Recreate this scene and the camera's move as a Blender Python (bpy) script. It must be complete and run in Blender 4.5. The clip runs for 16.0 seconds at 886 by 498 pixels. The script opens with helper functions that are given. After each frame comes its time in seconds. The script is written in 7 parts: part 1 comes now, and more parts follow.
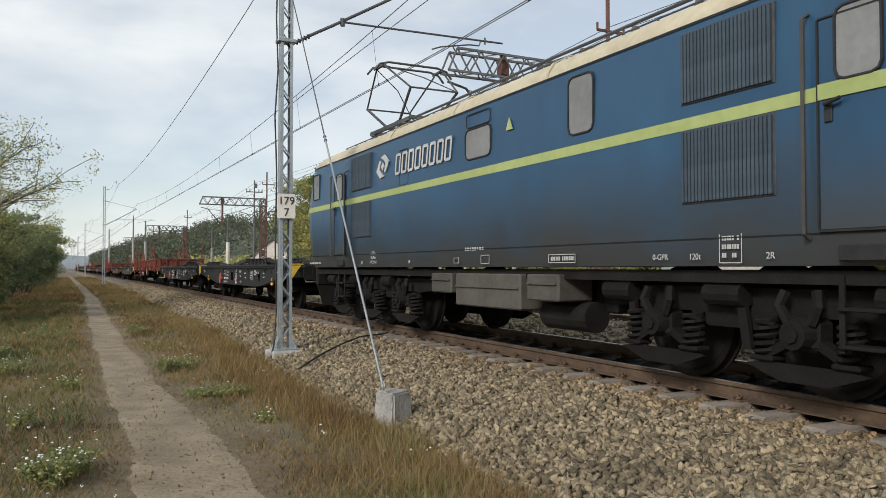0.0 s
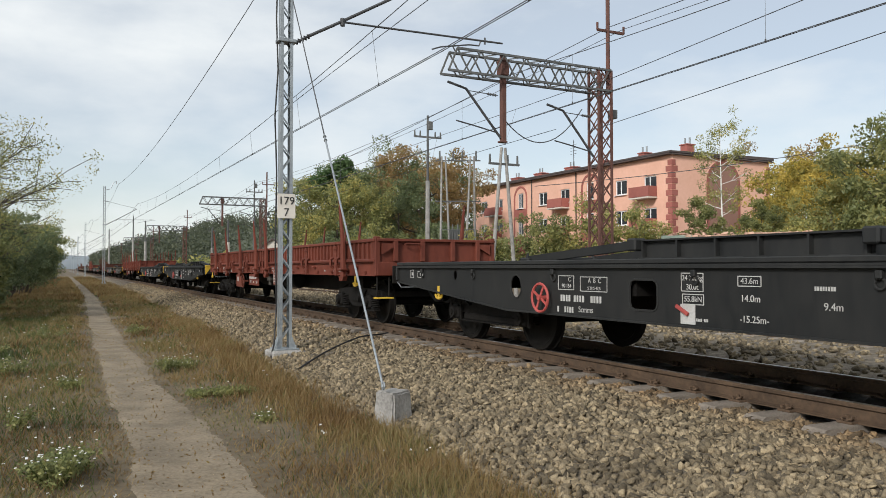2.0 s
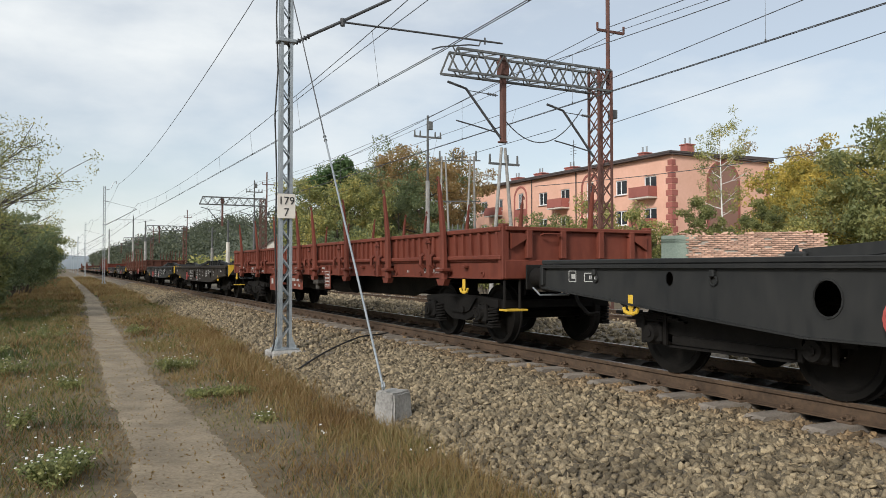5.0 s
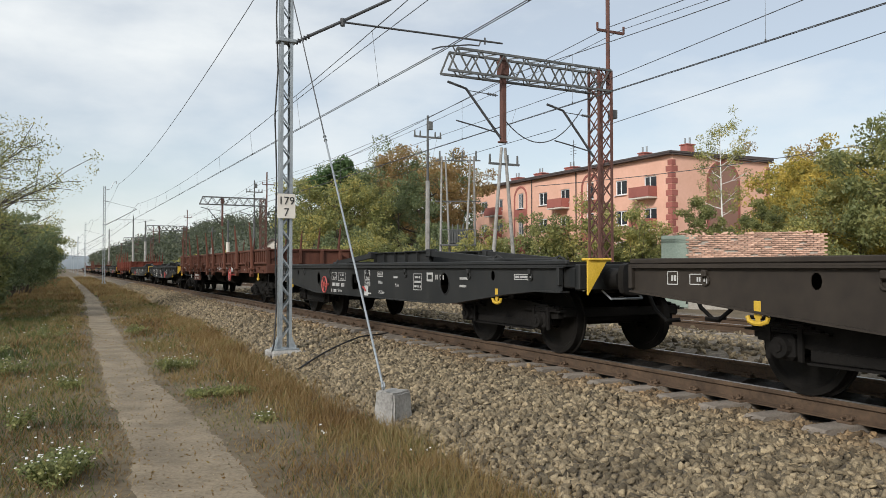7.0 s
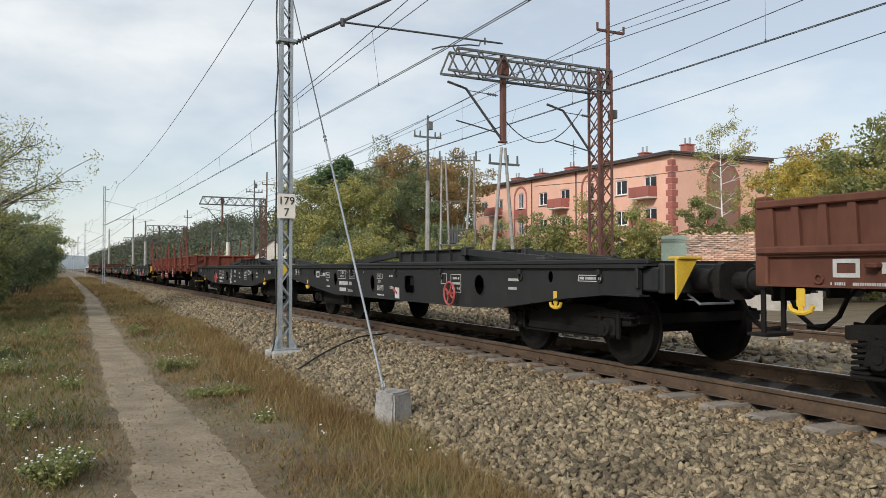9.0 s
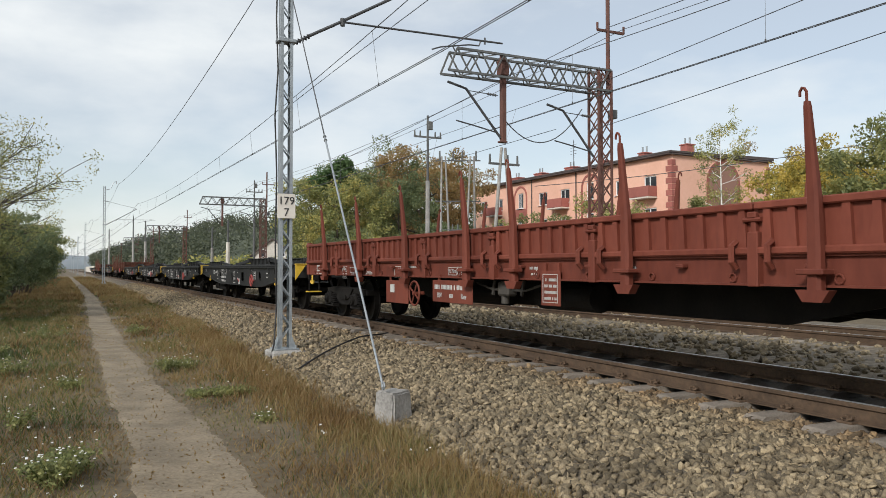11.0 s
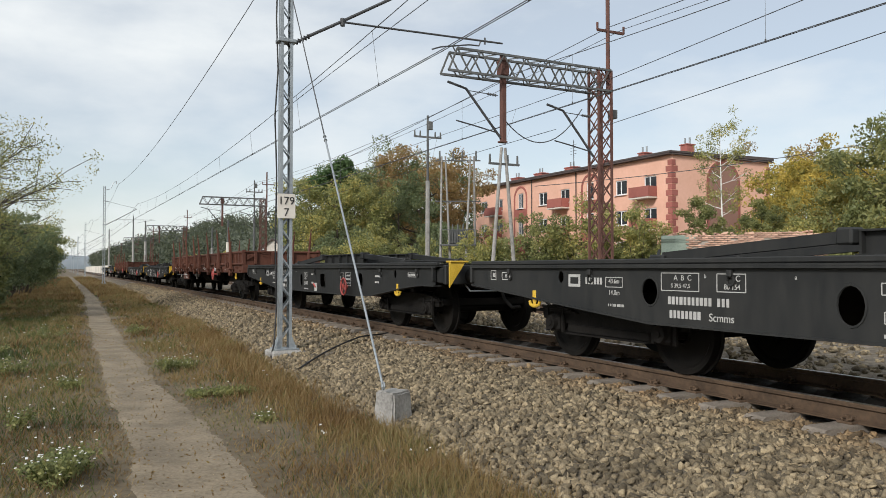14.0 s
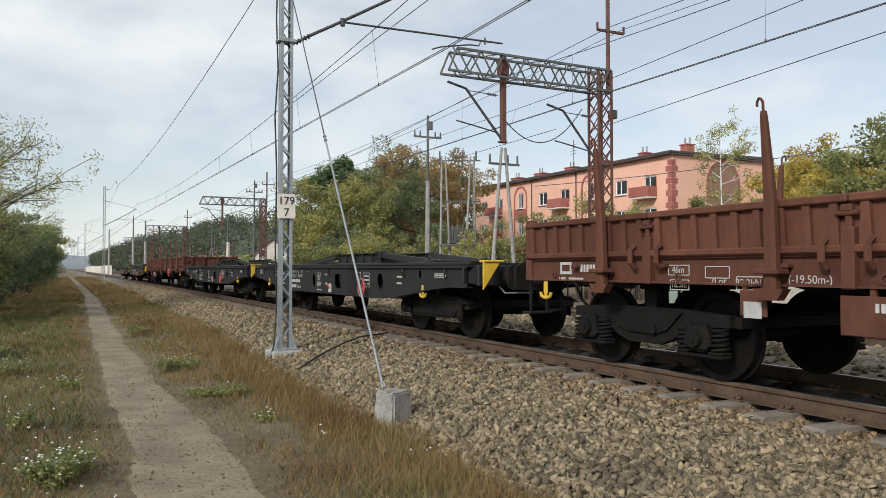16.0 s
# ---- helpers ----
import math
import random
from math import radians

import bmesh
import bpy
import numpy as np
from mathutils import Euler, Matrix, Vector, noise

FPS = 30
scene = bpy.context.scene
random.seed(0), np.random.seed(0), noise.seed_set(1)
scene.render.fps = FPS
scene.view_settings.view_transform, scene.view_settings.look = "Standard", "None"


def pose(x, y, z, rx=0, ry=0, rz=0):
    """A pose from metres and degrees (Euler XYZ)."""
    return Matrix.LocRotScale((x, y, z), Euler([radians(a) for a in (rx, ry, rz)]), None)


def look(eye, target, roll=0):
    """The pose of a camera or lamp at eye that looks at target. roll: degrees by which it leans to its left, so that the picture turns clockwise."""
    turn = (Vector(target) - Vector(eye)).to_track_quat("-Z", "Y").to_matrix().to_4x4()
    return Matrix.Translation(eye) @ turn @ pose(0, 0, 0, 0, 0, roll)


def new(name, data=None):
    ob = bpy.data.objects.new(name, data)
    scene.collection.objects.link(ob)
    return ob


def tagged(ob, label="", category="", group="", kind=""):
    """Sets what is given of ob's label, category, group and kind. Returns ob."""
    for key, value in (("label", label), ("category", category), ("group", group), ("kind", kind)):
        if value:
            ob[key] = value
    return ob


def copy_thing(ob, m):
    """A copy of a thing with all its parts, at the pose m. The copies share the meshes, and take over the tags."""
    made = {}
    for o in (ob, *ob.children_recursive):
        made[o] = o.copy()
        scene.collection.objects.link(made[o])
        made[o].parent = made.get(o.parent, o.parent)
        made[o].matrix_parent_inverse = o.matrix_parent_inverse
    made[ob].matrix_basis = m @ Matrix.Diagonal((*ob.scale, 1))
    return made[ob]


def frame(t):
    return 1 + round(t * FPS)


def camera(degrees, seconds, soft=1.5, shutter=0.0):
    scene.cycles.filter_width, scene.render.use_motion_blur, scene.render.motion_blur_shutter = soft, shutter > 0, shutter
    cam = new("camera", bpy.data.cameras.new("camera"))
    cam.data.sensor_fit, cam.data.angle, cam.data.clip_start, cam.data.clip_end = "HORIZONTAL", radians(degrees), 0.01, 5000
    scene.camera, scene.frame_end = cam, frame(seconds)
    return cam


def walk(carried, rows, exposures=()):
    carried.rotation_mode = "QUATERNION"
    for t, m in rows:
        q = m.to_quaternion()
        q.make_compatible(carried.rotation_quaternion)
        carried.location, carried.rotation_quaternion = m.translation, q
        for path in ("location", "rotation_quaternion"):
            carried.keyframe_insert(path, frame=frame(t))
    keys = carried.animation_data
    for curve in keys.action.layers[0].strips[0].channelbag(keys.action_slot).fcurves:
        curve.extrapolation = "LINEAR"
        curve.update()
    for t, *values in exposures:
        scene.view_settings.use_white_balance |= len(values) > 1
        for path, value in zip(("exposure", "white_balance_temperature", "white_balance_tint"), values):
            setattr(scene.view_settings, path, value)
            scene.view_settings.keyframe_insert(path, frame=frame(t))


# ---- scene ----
# World: z = 0 at the rail head, y along the line, x across it; the near track's centre is at x = TRACK.
TRACK = 7.0
TRACK_2 = 13.4
SECONDS = 16.0
GROUND = -0.58

cam = camera(60.7, SECONDS, soft=0.85)
EYE = Vector((0.0, 0.0, 1.18))
VIEW = look(EYE, EYE + Vector((math.sin(radians(26.77)), math.cos(radians(26.77)), math.tan(radians(1.45)))))
walk(cam, [(0.0, VIEW), (SECONDS, VIEW)], exposures=[(0.0, 0.0), (SECONDS, 0.0)])

# ---- light ----
SUN_HEIGHT, SUN_TURN = 30.0, 240.0


def make_world():
    world = bpy.data.worlds.new("hazy_sky")
    scene.world = world
    world.use_nodes = True
    n, l = world.node_tree.nodes, world.node_tree.links
    n.clear()
    out, back = n.new("ShaderNodeOutputWorld"), n.new("ShaderNodeBackground")
    sky = n.new("ShaderNodeTexSky")
    sky.sky_type, sky.sun_disc = "NISHITA", False
    sky.sun_elevation, sky.sun_rotation = radians(SUN_HEIGHT), radians(SUN_TURN)
    sky.dust_density, sky.air_density = 0.7, 1.0
    co = n.new("ShaderNodeTexCoord")
    stretch = n.new("ShaderNodeMapping")
    stretch.inputs["Scale"].default_value = (1.0, 1.0, 2.4)
    cloud = n.new("ShaderNodeTexNoise")
    cloud.inputs["Scale"].default_value, cloud.inputs["Detail"].default_value = 2.6, 8.0
    cloud.inputs["Roughness"].default_value = 0.52
    ramp = n.new("ShaderNodeValToRGB")
    ramp.color_ramp.elements[0].position, ramp.color_ramp.elements[1].position = 0.40, 0.66
    ramp.color_ramp.elements[0].color = (0.45, 0.45, 0.45, 1)
    ramp.color_ramp.elements[1].color = (1, 1, 1, 1)
    veil = n.new("ShaderNodeMix")
    veil.data_type = "RGBA"
    veil.inputs[7].default_value = (8.0, 8.35, 8.5, 1)
    l.new(co.outputs["Generated"], stretch.inputs["Vector"])
    l.new(stretch.outputs["Vector"], cloud.inputs["Vector"])
    l.new(cloud.outputs["Fac"], ramp.inputs["Fac"])
    l.new(ramp.outputs["Color"], veil.inputs[0])
    l.new(sky.outputs["Color"], veil.inputs[6])
    l.new(veil.outputs[2], back.inputs["Color"])
    back.inputs["Strength"].default_value = 0.112
    l.new(back.outputs["Background"], out.inputs["Surface"])


make_world()
sun = new("sun", bpy.data.lights.new("sun", "SUN"))
sun.data.energy, sun.data.angle, sun.data.color = 3.1, radians(12), (1.0, 0.975, 0.945)
sun_from = Vector((math.cos(radians(SUN_HEIGHT)) * math.sin(radians(SUN_TURN)), math.cos(radians(SUN_HEIGHT)) * math.cos(radians(SUN_TURN)), math.sin(radians(SUN_HEIGHT))))
sun.matrix_world = look(sun_from * 50, (0, 0, 0))


# ---- materials ----
def surf(name, c1, c2, scale=3.0, rough=0.7, metal=0.0, bump=0.15, fine=9.0, rand=0.12, island=False, bump_scale=None, streak=None, sharp=(0.35, 0.68), spec=0.5):
    """Two tones mixed by noise at two sizes, roughness that follows the grain, a fine relief, and a shift from piece to piece."""
    m = bpy.data.materials.new(name)
    m.use_nodes = True
    n, l = m.node_tree.nodes, m.node_tree.links
    b = n["Principled BSDF"]
    co = n.new("ShaderNodeTexCoord")
    vec = co.outputs["Object"]
    if streak:
        mp = n.new("ShaderNodeMapping")
        mp.inputs["Scale"].default_value = streak
        l.new(vec, mp.inputs["Vector"])
        vec = mp.outputs["Vector"]
    big, small = n.new("ShaderNodeTexNoise"), n.new("ShaderNodeTexNoise")
    big.inputs["Scale"].default_value, big.inputs["Detail"].default_value = scale, 5.0
    small.inputs["Scale"].default_value, small.inputs["Detail"].default_value = scale * fine, 4.0
    l.new(vec, big.inputs["Vector"])
    l.new(vec, small.inputs["Vector"])
    add = n.new("ShaderNodeMath")
    add.operation = "MULTIPLY_ADD"
    add.inputs[1].default_value = 0.45
    l.new(small.outputs["Fac"], add.inputs[0])
    half = n.new("ShaderNodeMath")
    half.operation = "MULTIPLY"
    half.inputs[1].default_value = 0.55
    l.new(big.outputs["Fac"], half.inputs[0])
    l.new(half.outputs[0], add.inputs[2])
    ramp = n.new("ShaderNodeValToRGB")
    ramp.color_ramp.elements[0].position, ramp.color_ramp.elements[1].position = sharp
    ramp.color_ramp.elements[0].color, ramp.color_ramp.elements[1].color = (*c1, 1), (*c2, 1)
    l.new(add.outputs[0], ramp.inputs["Fac"])
    hsv = n.new("ShaderNodeHueSaturation")
    l.new(ramp.outputs["Color"], hsv.inputs["Color"])
    if island:
        src = n.new("ShaderNodeNewGeometry").outputs["Random Per Island"]
    else:
        src = n.new("ShaderNodeObjectInfo").outputs["Random"]
    rng = n.new("ShaderNodeMapRange")
    rng.inputs["To Min"].default_value, rng.inputs["To Max"].default_value = 1 - rand, 1 + rand
    l.new(src, rng.inputs["Value"])
    l.new(rng.outputs["Result"], hsv.inputs["Value"])
    l.new(hsv.outputs["Color"], b.inputs["Base Color"])
    b.inputs["Metallic"].default_value = metal
    b.inputs["Specular IOR Level"].default_value = spec
    rr = n.new("ShaderNodeMapRange")
    rr.inputs["To Min"].default_value, rr.inputs["To Max"].default_value = max(0.02, rough - 0.12), min(1, rough + 0.12)
    l.new(small.outputs["Fac"], rr.inputs["Value"])
    l.new(rr.outputs["Result"], b.inputs["Roughness"])
    if bump:
        bp = n.new("ShaderNodeBump")
        bp.inputs["Strength"].default_value, bp.inputs["Distance"].default_value = bump, 0.02
        l.new(small.outputs["Fac"], bp.inputs["Height"])
        l.new(bp.outputs["Normal"], b.inputs["Normal"])
    return m


def leafy(name, tones):
    """Leaves: a tone for each leaf, a little light through the blade."""
    m = bpy.data.materials.new(name)
    m.use_nodes = True
    n, l = m.node_tree.nodes, m.node_tree.links
    b = n["Principled BSDF"]
    ramp = n.new("ShaderNodeValToRGB")
    ramp.color_ramp.interpolation = "LINEAR"
    e = ramp.color_ramp.elements
    while len(e) < len(tones):
        e.new(0.5)
    for i, c in enumerate(tones):
        e[i].position, e[i].color = i / (len(tones) - 1), (*c, 1)
    geo = n.new("ShaderNodeNewGeometry")
    co = n.new("ShaderNodeTexCoord")
    big = n.new("ShaderNodeTexNoise")
    big.inputs["Scale"].default_value = 0.6
    l.new(co.outputs["Object"], big.inputs["Vector"])
    mixer = n.new("ShaderNodeMath")
    mixer.operation = "MULTIPLY_ADD"
    mixer.inputs[1].default_value = 0.5
    shift = n.new("ShaderNodeMath")
    shift.operation = "MULTIPLY_ADD"
    shift.inputs[1].default_value, shift.inputs[2].default_value = 1.6, -0.55
    l.new(big.outputs["Fac"], shift.inputs[0])
    l.new(geo.outputs["Random Per Island"], mixer.inputs[0])
    l.new(shift.outputs[0], mixer.inputs[2])
    l.new(mixer.outputs[0], ramp.inputs["Fac"])
    l.new(ramp.outputs["Color"], b.inputs["Base Color"])
    b.inputs["Roughness"].default_value = 0.6
    tr = n.new("ShaderNodeBsdfTranslucent")
    l.new(ramp.outputs["Color"], tr.inputs["Color"])
    mix = n.new("ShaderNodeMixShader")
    mix.inputs[0].default_value = 0.38
    l.new(b.outputs[0], mix.inputs[1])
    l.new(tr.outputs[0], mix.inputs[2])
    l.new(mix.outputs[0], n["Material Output"].inputs["Surface"])
    return m


def loco_paint():
    """Blue paint, with grey-brown brake dust that rises unevenly from the sill."""
    m = surf("blue_paint", (0.010, 0.047, 0.098), (0.023, 0.080, 0.152), 0.5, 0.40, bump=0.03, rand=0.0, streak=(1, 0.5, 0.3))
    n, l = m.node_tree.nodes, m.node_tree.links
    b = n["Principled BSDF"]
    old = b.inputs["Base Color"].links[0].from_socket
    co, sep = n.new("ShaderNodeTexCoord"), n.new("ShaderNodeSeparateXYZ")
    l.new(co.outputs["Object"], sep.inputs[0])
    cloud = n.new("ShaderNodeTexNoise")
    cloud.inputs["Scale"].default_value, cloud.inputs["Detail"].default_value = 0.9, 6.0
    l.new(co.outputs["Object"], cloud.inputs["Vector"])
    lift = n.new("ShaderNodeMath")
    lift.operation = "MULTIPLY_ADD"
    lift.inputs[1].default_value = -1.1
    l.new(cloud.outputs["Fac"], lift.inputs[0])
    l.new(sep.outputs["Z"], lift.inputs[2])
    rng = n.new("ShaderNodeMapRange")
    rng.inputs["From Min"].default_value, rng.inputs["From Max"].default_value = 0.80, 1.85
    rng.inputs["To Min"].default_value, rng.inputs["To Max"].default_value = 0.88, 0.0
    l.new(lift.outputs[0], rng.inputs["Value"])
    mix = n.new("ShaderNodeMix")
    mix.data_type = "RGBA"
    mix.inputs[7].default_value = (0.040, 0.037, 0.030, 1)
    l.new(rng.outputs["Result"], mix.inputs[0])
    l.new(old, mix.inputs[6])
    l.new(mix.outputs[2], b.inputs["Base Color"])
    return m


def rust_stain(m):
    """Rusty orange stain on ballast close to the rails."""
    n, l = m.node_tree.nodes, m.node_tree.links
    b = n["Principled BSDF"]
    old = b.inputs["Base Color"].links[0].from_socket
    geo, sep = n.new("ShaderNodeNewGeometry"), n.new("ShaderNodeSeparateXYZ")
    l.new(geo.outputs["Position"], sep.inputs[0])
    spots = n.new("ShaderNodeTexNoise")
    spots.inputs["Scale"].default_value, spots.inputs["Detail"].default_value = 1.7, 5.0
    l.new(geo.outputs["Position"], spots.inputs["Vector"])
    add = n.new("ShaderNodeMath")
    add.operation = "MULTIPLY_ADD"
    add.inputs[1].default_value = 1.7
    l.new(spots.outputs["Fac"], add.inputs[0])
    off = n.new("ShaderNodeMath")
    off.operation = "SUBTRACT"
    off.inputs[1].default_value = TRACK
    away = n.new("ShaderNodeMath")
    away.operation = "ABSOLUTE"
    l.new(sep.outputs["X"], off.inputs[0])
    l.new(off.outputs[0], away.inputs[0])
    l.new(away.outputs[0], add.inputs[2])
    rng = n.new("ShaderNodeMapRange")
    rng.inputs["From Min"].default_value, rng.inputs["From Max"].default_value = 2.7, 1.6
    rng.inputs["To Min"].default_value, rng.inputs["To Max"].default_value = 0.0, 0.75
    l.new(add.outputs[0], rng.inputs["Value"])
    mix = n.new("ShaderNodeMix")
    mix.data_type, mix.blend_type = "RGBA", "MULTIPLY"
    mix.inputs[7].default_value = (0.95, 0.68, 0.46, 1)
    l.new(rng.outputs["Result"], mix.inputs[0])
    l.new(old, mix.inputs[6])
    l.new(mix.outputs[2], b.inputs["Base Color"])


def oil_and_shade(m):
    """Oil and brake dust between the running line's rails, painted near black for the train's shade too."""
    n, l = m.node_tree.nodes, m.node_tree.links
    b = n["Principled BSDF"]
    old = b.inputs["Base Color"].links[0].from_socket
    geo, sep = n.new("ShaderNodeNewGeometry"), n.new("ShaderNodeSeparateXYZ")
    l.new(geo.outputs["Position"], sep.inputs[0])
    spots = n.new("ShaderNodeTexNoise")
    spots.inputs["Scale"].default_value, spots.inputs["Detail"].default_value = 2.3, 4.0
    l.new(geo.outputs["Position"], spots.inputs["Vector"])
    off, away, wob, rng = n.new("ShaderNodeMath"), n.new("ShaderNodeMath"), n.new("ShaderNodeMath"), n.new("ShaderNodeMapRange")
    off.operation, away.operation, wob.operation = "SUBTRACT", "ABSOLUTE", "MULTIPLY_ADD"
    off.inputs[1].default_value, wob.inputs[1].default_value = TRACK + 0.1, 0.35
    l.new(sep.outputs["X"], off.inputs[0])
    l.new(off.outputs[0], away.inputs[0])
    l.new(spots.outputs["Fac"], wob.inputs[0])
    l.new(away.outputs[0], wob.inputs[2])
    rng.inputs["From Min"].default_value, rng.inputs["From Max"].default_value = 1.12, 0.95
    rng.inputs["To Min"].default_value, rng.inputs["To Max"].default_value = 0.0, 0.93
    l.new(wob.outputs[0], rng.inputs["Value"])
    mix = n.new("ShaderNodeMix")
    mix.data_type = "RGBA"
    mix.inputs[7].default_value = (0.012, 0.010, 0.008, 1)
    l.new(rng.outputs["Result"], mix.inputs[0])
    l.new(old, mix.inputs[6])
    l.new(mix.outputs[2], b.inputs["Base Color"])


M = {}
M["blue"] = loco_paint()
M["soil"] = surf("dry_soil", (0.070, 0.051, 0.028), (0.172, 0.131, 0.076), 1.2, 0.95, bump=0.6, rand=0)
M["path"] = surf("trodden_sand", (0.135, 0.104, 0.067), (0.29, 0.232, 0.155), 1.9, 0.95, bump=0.7, fine=14, rand=0)
M["bed"] = surf("ballast_bed", (0.05, 0.04, 0.028), (0.27, 0.22, 0.155), 6.0, 0.95, bump=1.0, fine=5, rand=0)
M["stone"] = surf("ballast_stone", (0.105, 0.079, 0.046), (0.328, 0.261, 0.162), 9.0, 0.9, bump=0.7, rand=0.62, island=True)
M["stone_piece"] = surf("loose_stone", (0.105, 0.079, 0.046), (0.328, 0.261, 0.162), 9.0, 0.9, bump=0.7, rand=0.62)
for k in ("stone", "stone_piece", "bed"):
    rust_stain(M[k])
    oil_and_shade(M[k])
M["concrete"] = surf("weathered_concrete", (0.19, 0.18, 0.165), (0.40, 0.385, 0.355), 4.0, 0.9, bump=0.5, rand=0.12)
M["sleeper"] = surf("sleeper_concrete", (0.15, 0.125, 0.10), (0.31, 0.265, 0.215), 5.0, 0.9, bump=0.6, rand=0.2)
oil_and_shade(M["sleeper"])
M["rust"] = surf("rusty_rail_steel", (0.045, 0.027, 0.015), (0.115, 0.072, 0.042), 3.0, 0.85, bump=0.4, rand=0.1)
M["bright"] = surf("worn_rail_steel", (0.30, 0.29, 0.28), (0.5, 0.49, 0.48), 2.0, 0.38, metal=0.9, bump=0.03, rand=0, streak=(6, 0.3, 1))
M["galv"] = surf("galvanised_steel", (0.25, 0.275, 0.29), (0.40, 0.43, 0.445), 2.5, 0.5, metal=0.5, bump=0.06)
M["wire"] = surf("dark_wire", (0.05, 0.052, 0.055), (0.10, 0.10, 0.10), 2, 0.6, metal=0.3, bump=0)
M["rusttower"] = surf("oxide_red_tower_paint", (0.075, 0.035, 0.028), (0.16, 0.07, 0.05), 2.0, 0.8, bump=0.2)
M["greytower"] = surf("grey_green_tower_paint", (0.07, 0.075, 0.075), (0.14, 0.14, 0.135), 2.0, 0.75, bump=0.2)
M["black"] = surf("black_wagon_paint", (0.0125, 0.0135, 0.0137), (0.0295, 0.0290, 0.0270), 1.0, 0.62, bump=0.06, rand=0.18, streak=(1, 1, 0.35), spec=0.3)
M["blackbrown"] = surf("dusty_brown_black_paint", (0.0224, 0.0176, 0.0136), (0.0416, 0.0328, 0.0248), 1.0, 0.7, bump=0.06, rand=0.1, spec=0.3)
# running gear: grimy steel, its colour taken darker for the shade beneath the vehicles
M["under"] = surf("oily_underframe", (0.005, 0.0045, 0.004), (0.016, 0.014, 0.012), 3.0, 0.75, bump=0.3, rand=0.2, spec=0.22)
M["frame"] = surf("dusty_bogie_steel", (0.0040, 0.0034, 0.0029), (0.0130, 0.0112, 0.0094), 3.0, 0.8, bump=0.3, rand=0.15, spec=0.22)
M["wheel"] = surf("wheel_steel", (0.0042, 0.0036, 0.0029), (0.0134, 0.0113, 0.0092), 4.0, 0.7, metal=0.2, bump=0.15, spec=0.22)
M["red"] = surf("red_oxide_paint", (0.105, 0.0245, 0.0140), (0.178, 0.048, 0.029), 1.1, 0.7, bump=0.1, rand=0.12, streak=(1, 1, 0.4), spec=0.3)
M["brown"] = surf("brown_oxide_paint", (0.070, 0.0255, 0.0155), (0.128, 0.050, 0.031), 1.1, 0.75, bump=0.12, rand=0.15, streak=(1, 1, 0.4), spec=0.3)
M["yellow"] = surf("yellow_paint", (0.48, 0.30, 0.02), (0.68, 0.44, 0.05), 5, 0.6, bump=0.1, rand=0.1)
M["signalred"] = surf("red_handwheel_paint", (0.30, 0.045, 0.04), (0.44, 0.09, 0.075), 5, 0.55, bump=0.05)
M["white"] = surf("white_stencil_paint", (0.3420, 0.3375, 0.3150), (0.5040, 0.4950, 0.4770), 6, 0.7, bump=0.0, rand=0.1)
M["cream"] = surf("cream_roof_paint", (0.36, 0.31, 0.21), (0.52, 0.46, 0.33), 0.8, 0.65, bump=0.08, rand=0)
M["lime"] = surf("lime_stripe_paint", (0.26, 0.31, 0.10), (0.36, 0.41, 0.155), 1.0, 0.5, bump=0.03, rand=0)
M["grill"] = surf("grimy_grille", (0.025, 0.026, 0.028), (0.07, 0.065, 0.06), 2.0, 0.7, bump=0.1)
M["slat"] = surf("dirty_blue_slat", (0.022, 0.036, 0.05), (0.05, 0.07, 0.09), 2.0, 0.6, bump=0.08)
M["blind"] = surf("grey_blanked_window", (0.1430, 0.1430, 0.1365), (0.2145, 0.2145, 0.2080), 1.2, 0.45, bump=0.02)
M["rubber"] = surf("black_rubber", (0.012, 0.012, 0.012), (0.03, 0.03, 0.03), 6, 0.6, bump=0.05, spec=0.3)
M["boxgrey"] = surf("dusty_grey_box", (0.045, 0.04, 0.033), (0.085, 0.076, 0.064), 1.5, 0.75, bump=0.15)
M["salmon"] = surf("salmon_render", (0.70, 0.395, 0.285), (0.78, 0.46, 0.345), 0.35, 0.9, bump=0.1, rand=0)
M["salmondark"] = surf("dark_red_render", (0.29, 0.095, 0.075), (0.36, 0.125, 0.10), 0.5, 0.85, bump=0.1)
M["gable"] = surf("brown_blind_arch", (0.25, 0.135, 0.10), (0.31, 0.17, 0.13), 0.5, 0.9, bump=0.1)
M["roof"] = surf("dark_roof_felt", (0.055, 0.045, 0.042), (0.11, 0.085, 0.08), 0.6, 0.9, bump=0.2)
M["pvc"] = surf("white_window_frame", (0.68, 0.68, 0.68), (0.8, 0.8, 0.8), 1, 0.4, bump=0)
M["plaster"] = surf("pale_plaster", (0.52, 0.48, 0.42), (0.66, 0.62, 0.55), 0.6, 0.9, bump=0.15)
M["green_plaster"] = surf("faded_green_plaster", (0.26, 0.33, 0.27), (0.38, 0.44, 0.37), 1.5, 0.9, bump=0.3)
M["brick"] = surf("old_brick", (0.3375, 0.1625, 0.1125), (0.6500, 0.4500, 0.3375), 2.2, 0.95, bump=0.5, rand=0.35)
M["mortar"] = surf("crumbling_mortar", (0.30, 0.27, 0.23), (0.47, 0.43, 0.37), 3, 0.95, bump=0.6)
M["bark"] = surf("tree_bark", (0.045, 0.036, 0.028), (0.11, 0.09, 0.07), 3, 0.95, bump=0.7, streak=(3, 3, 0.6))
M["birchbark"] = surf("birch_bark", (0.30, 0.28, 0.25), (0.66, 0.64, 0.60), 2.5, 0.85, bump=0.3, streak=(1, 1, 3), sharp=(0.3, 0.45))
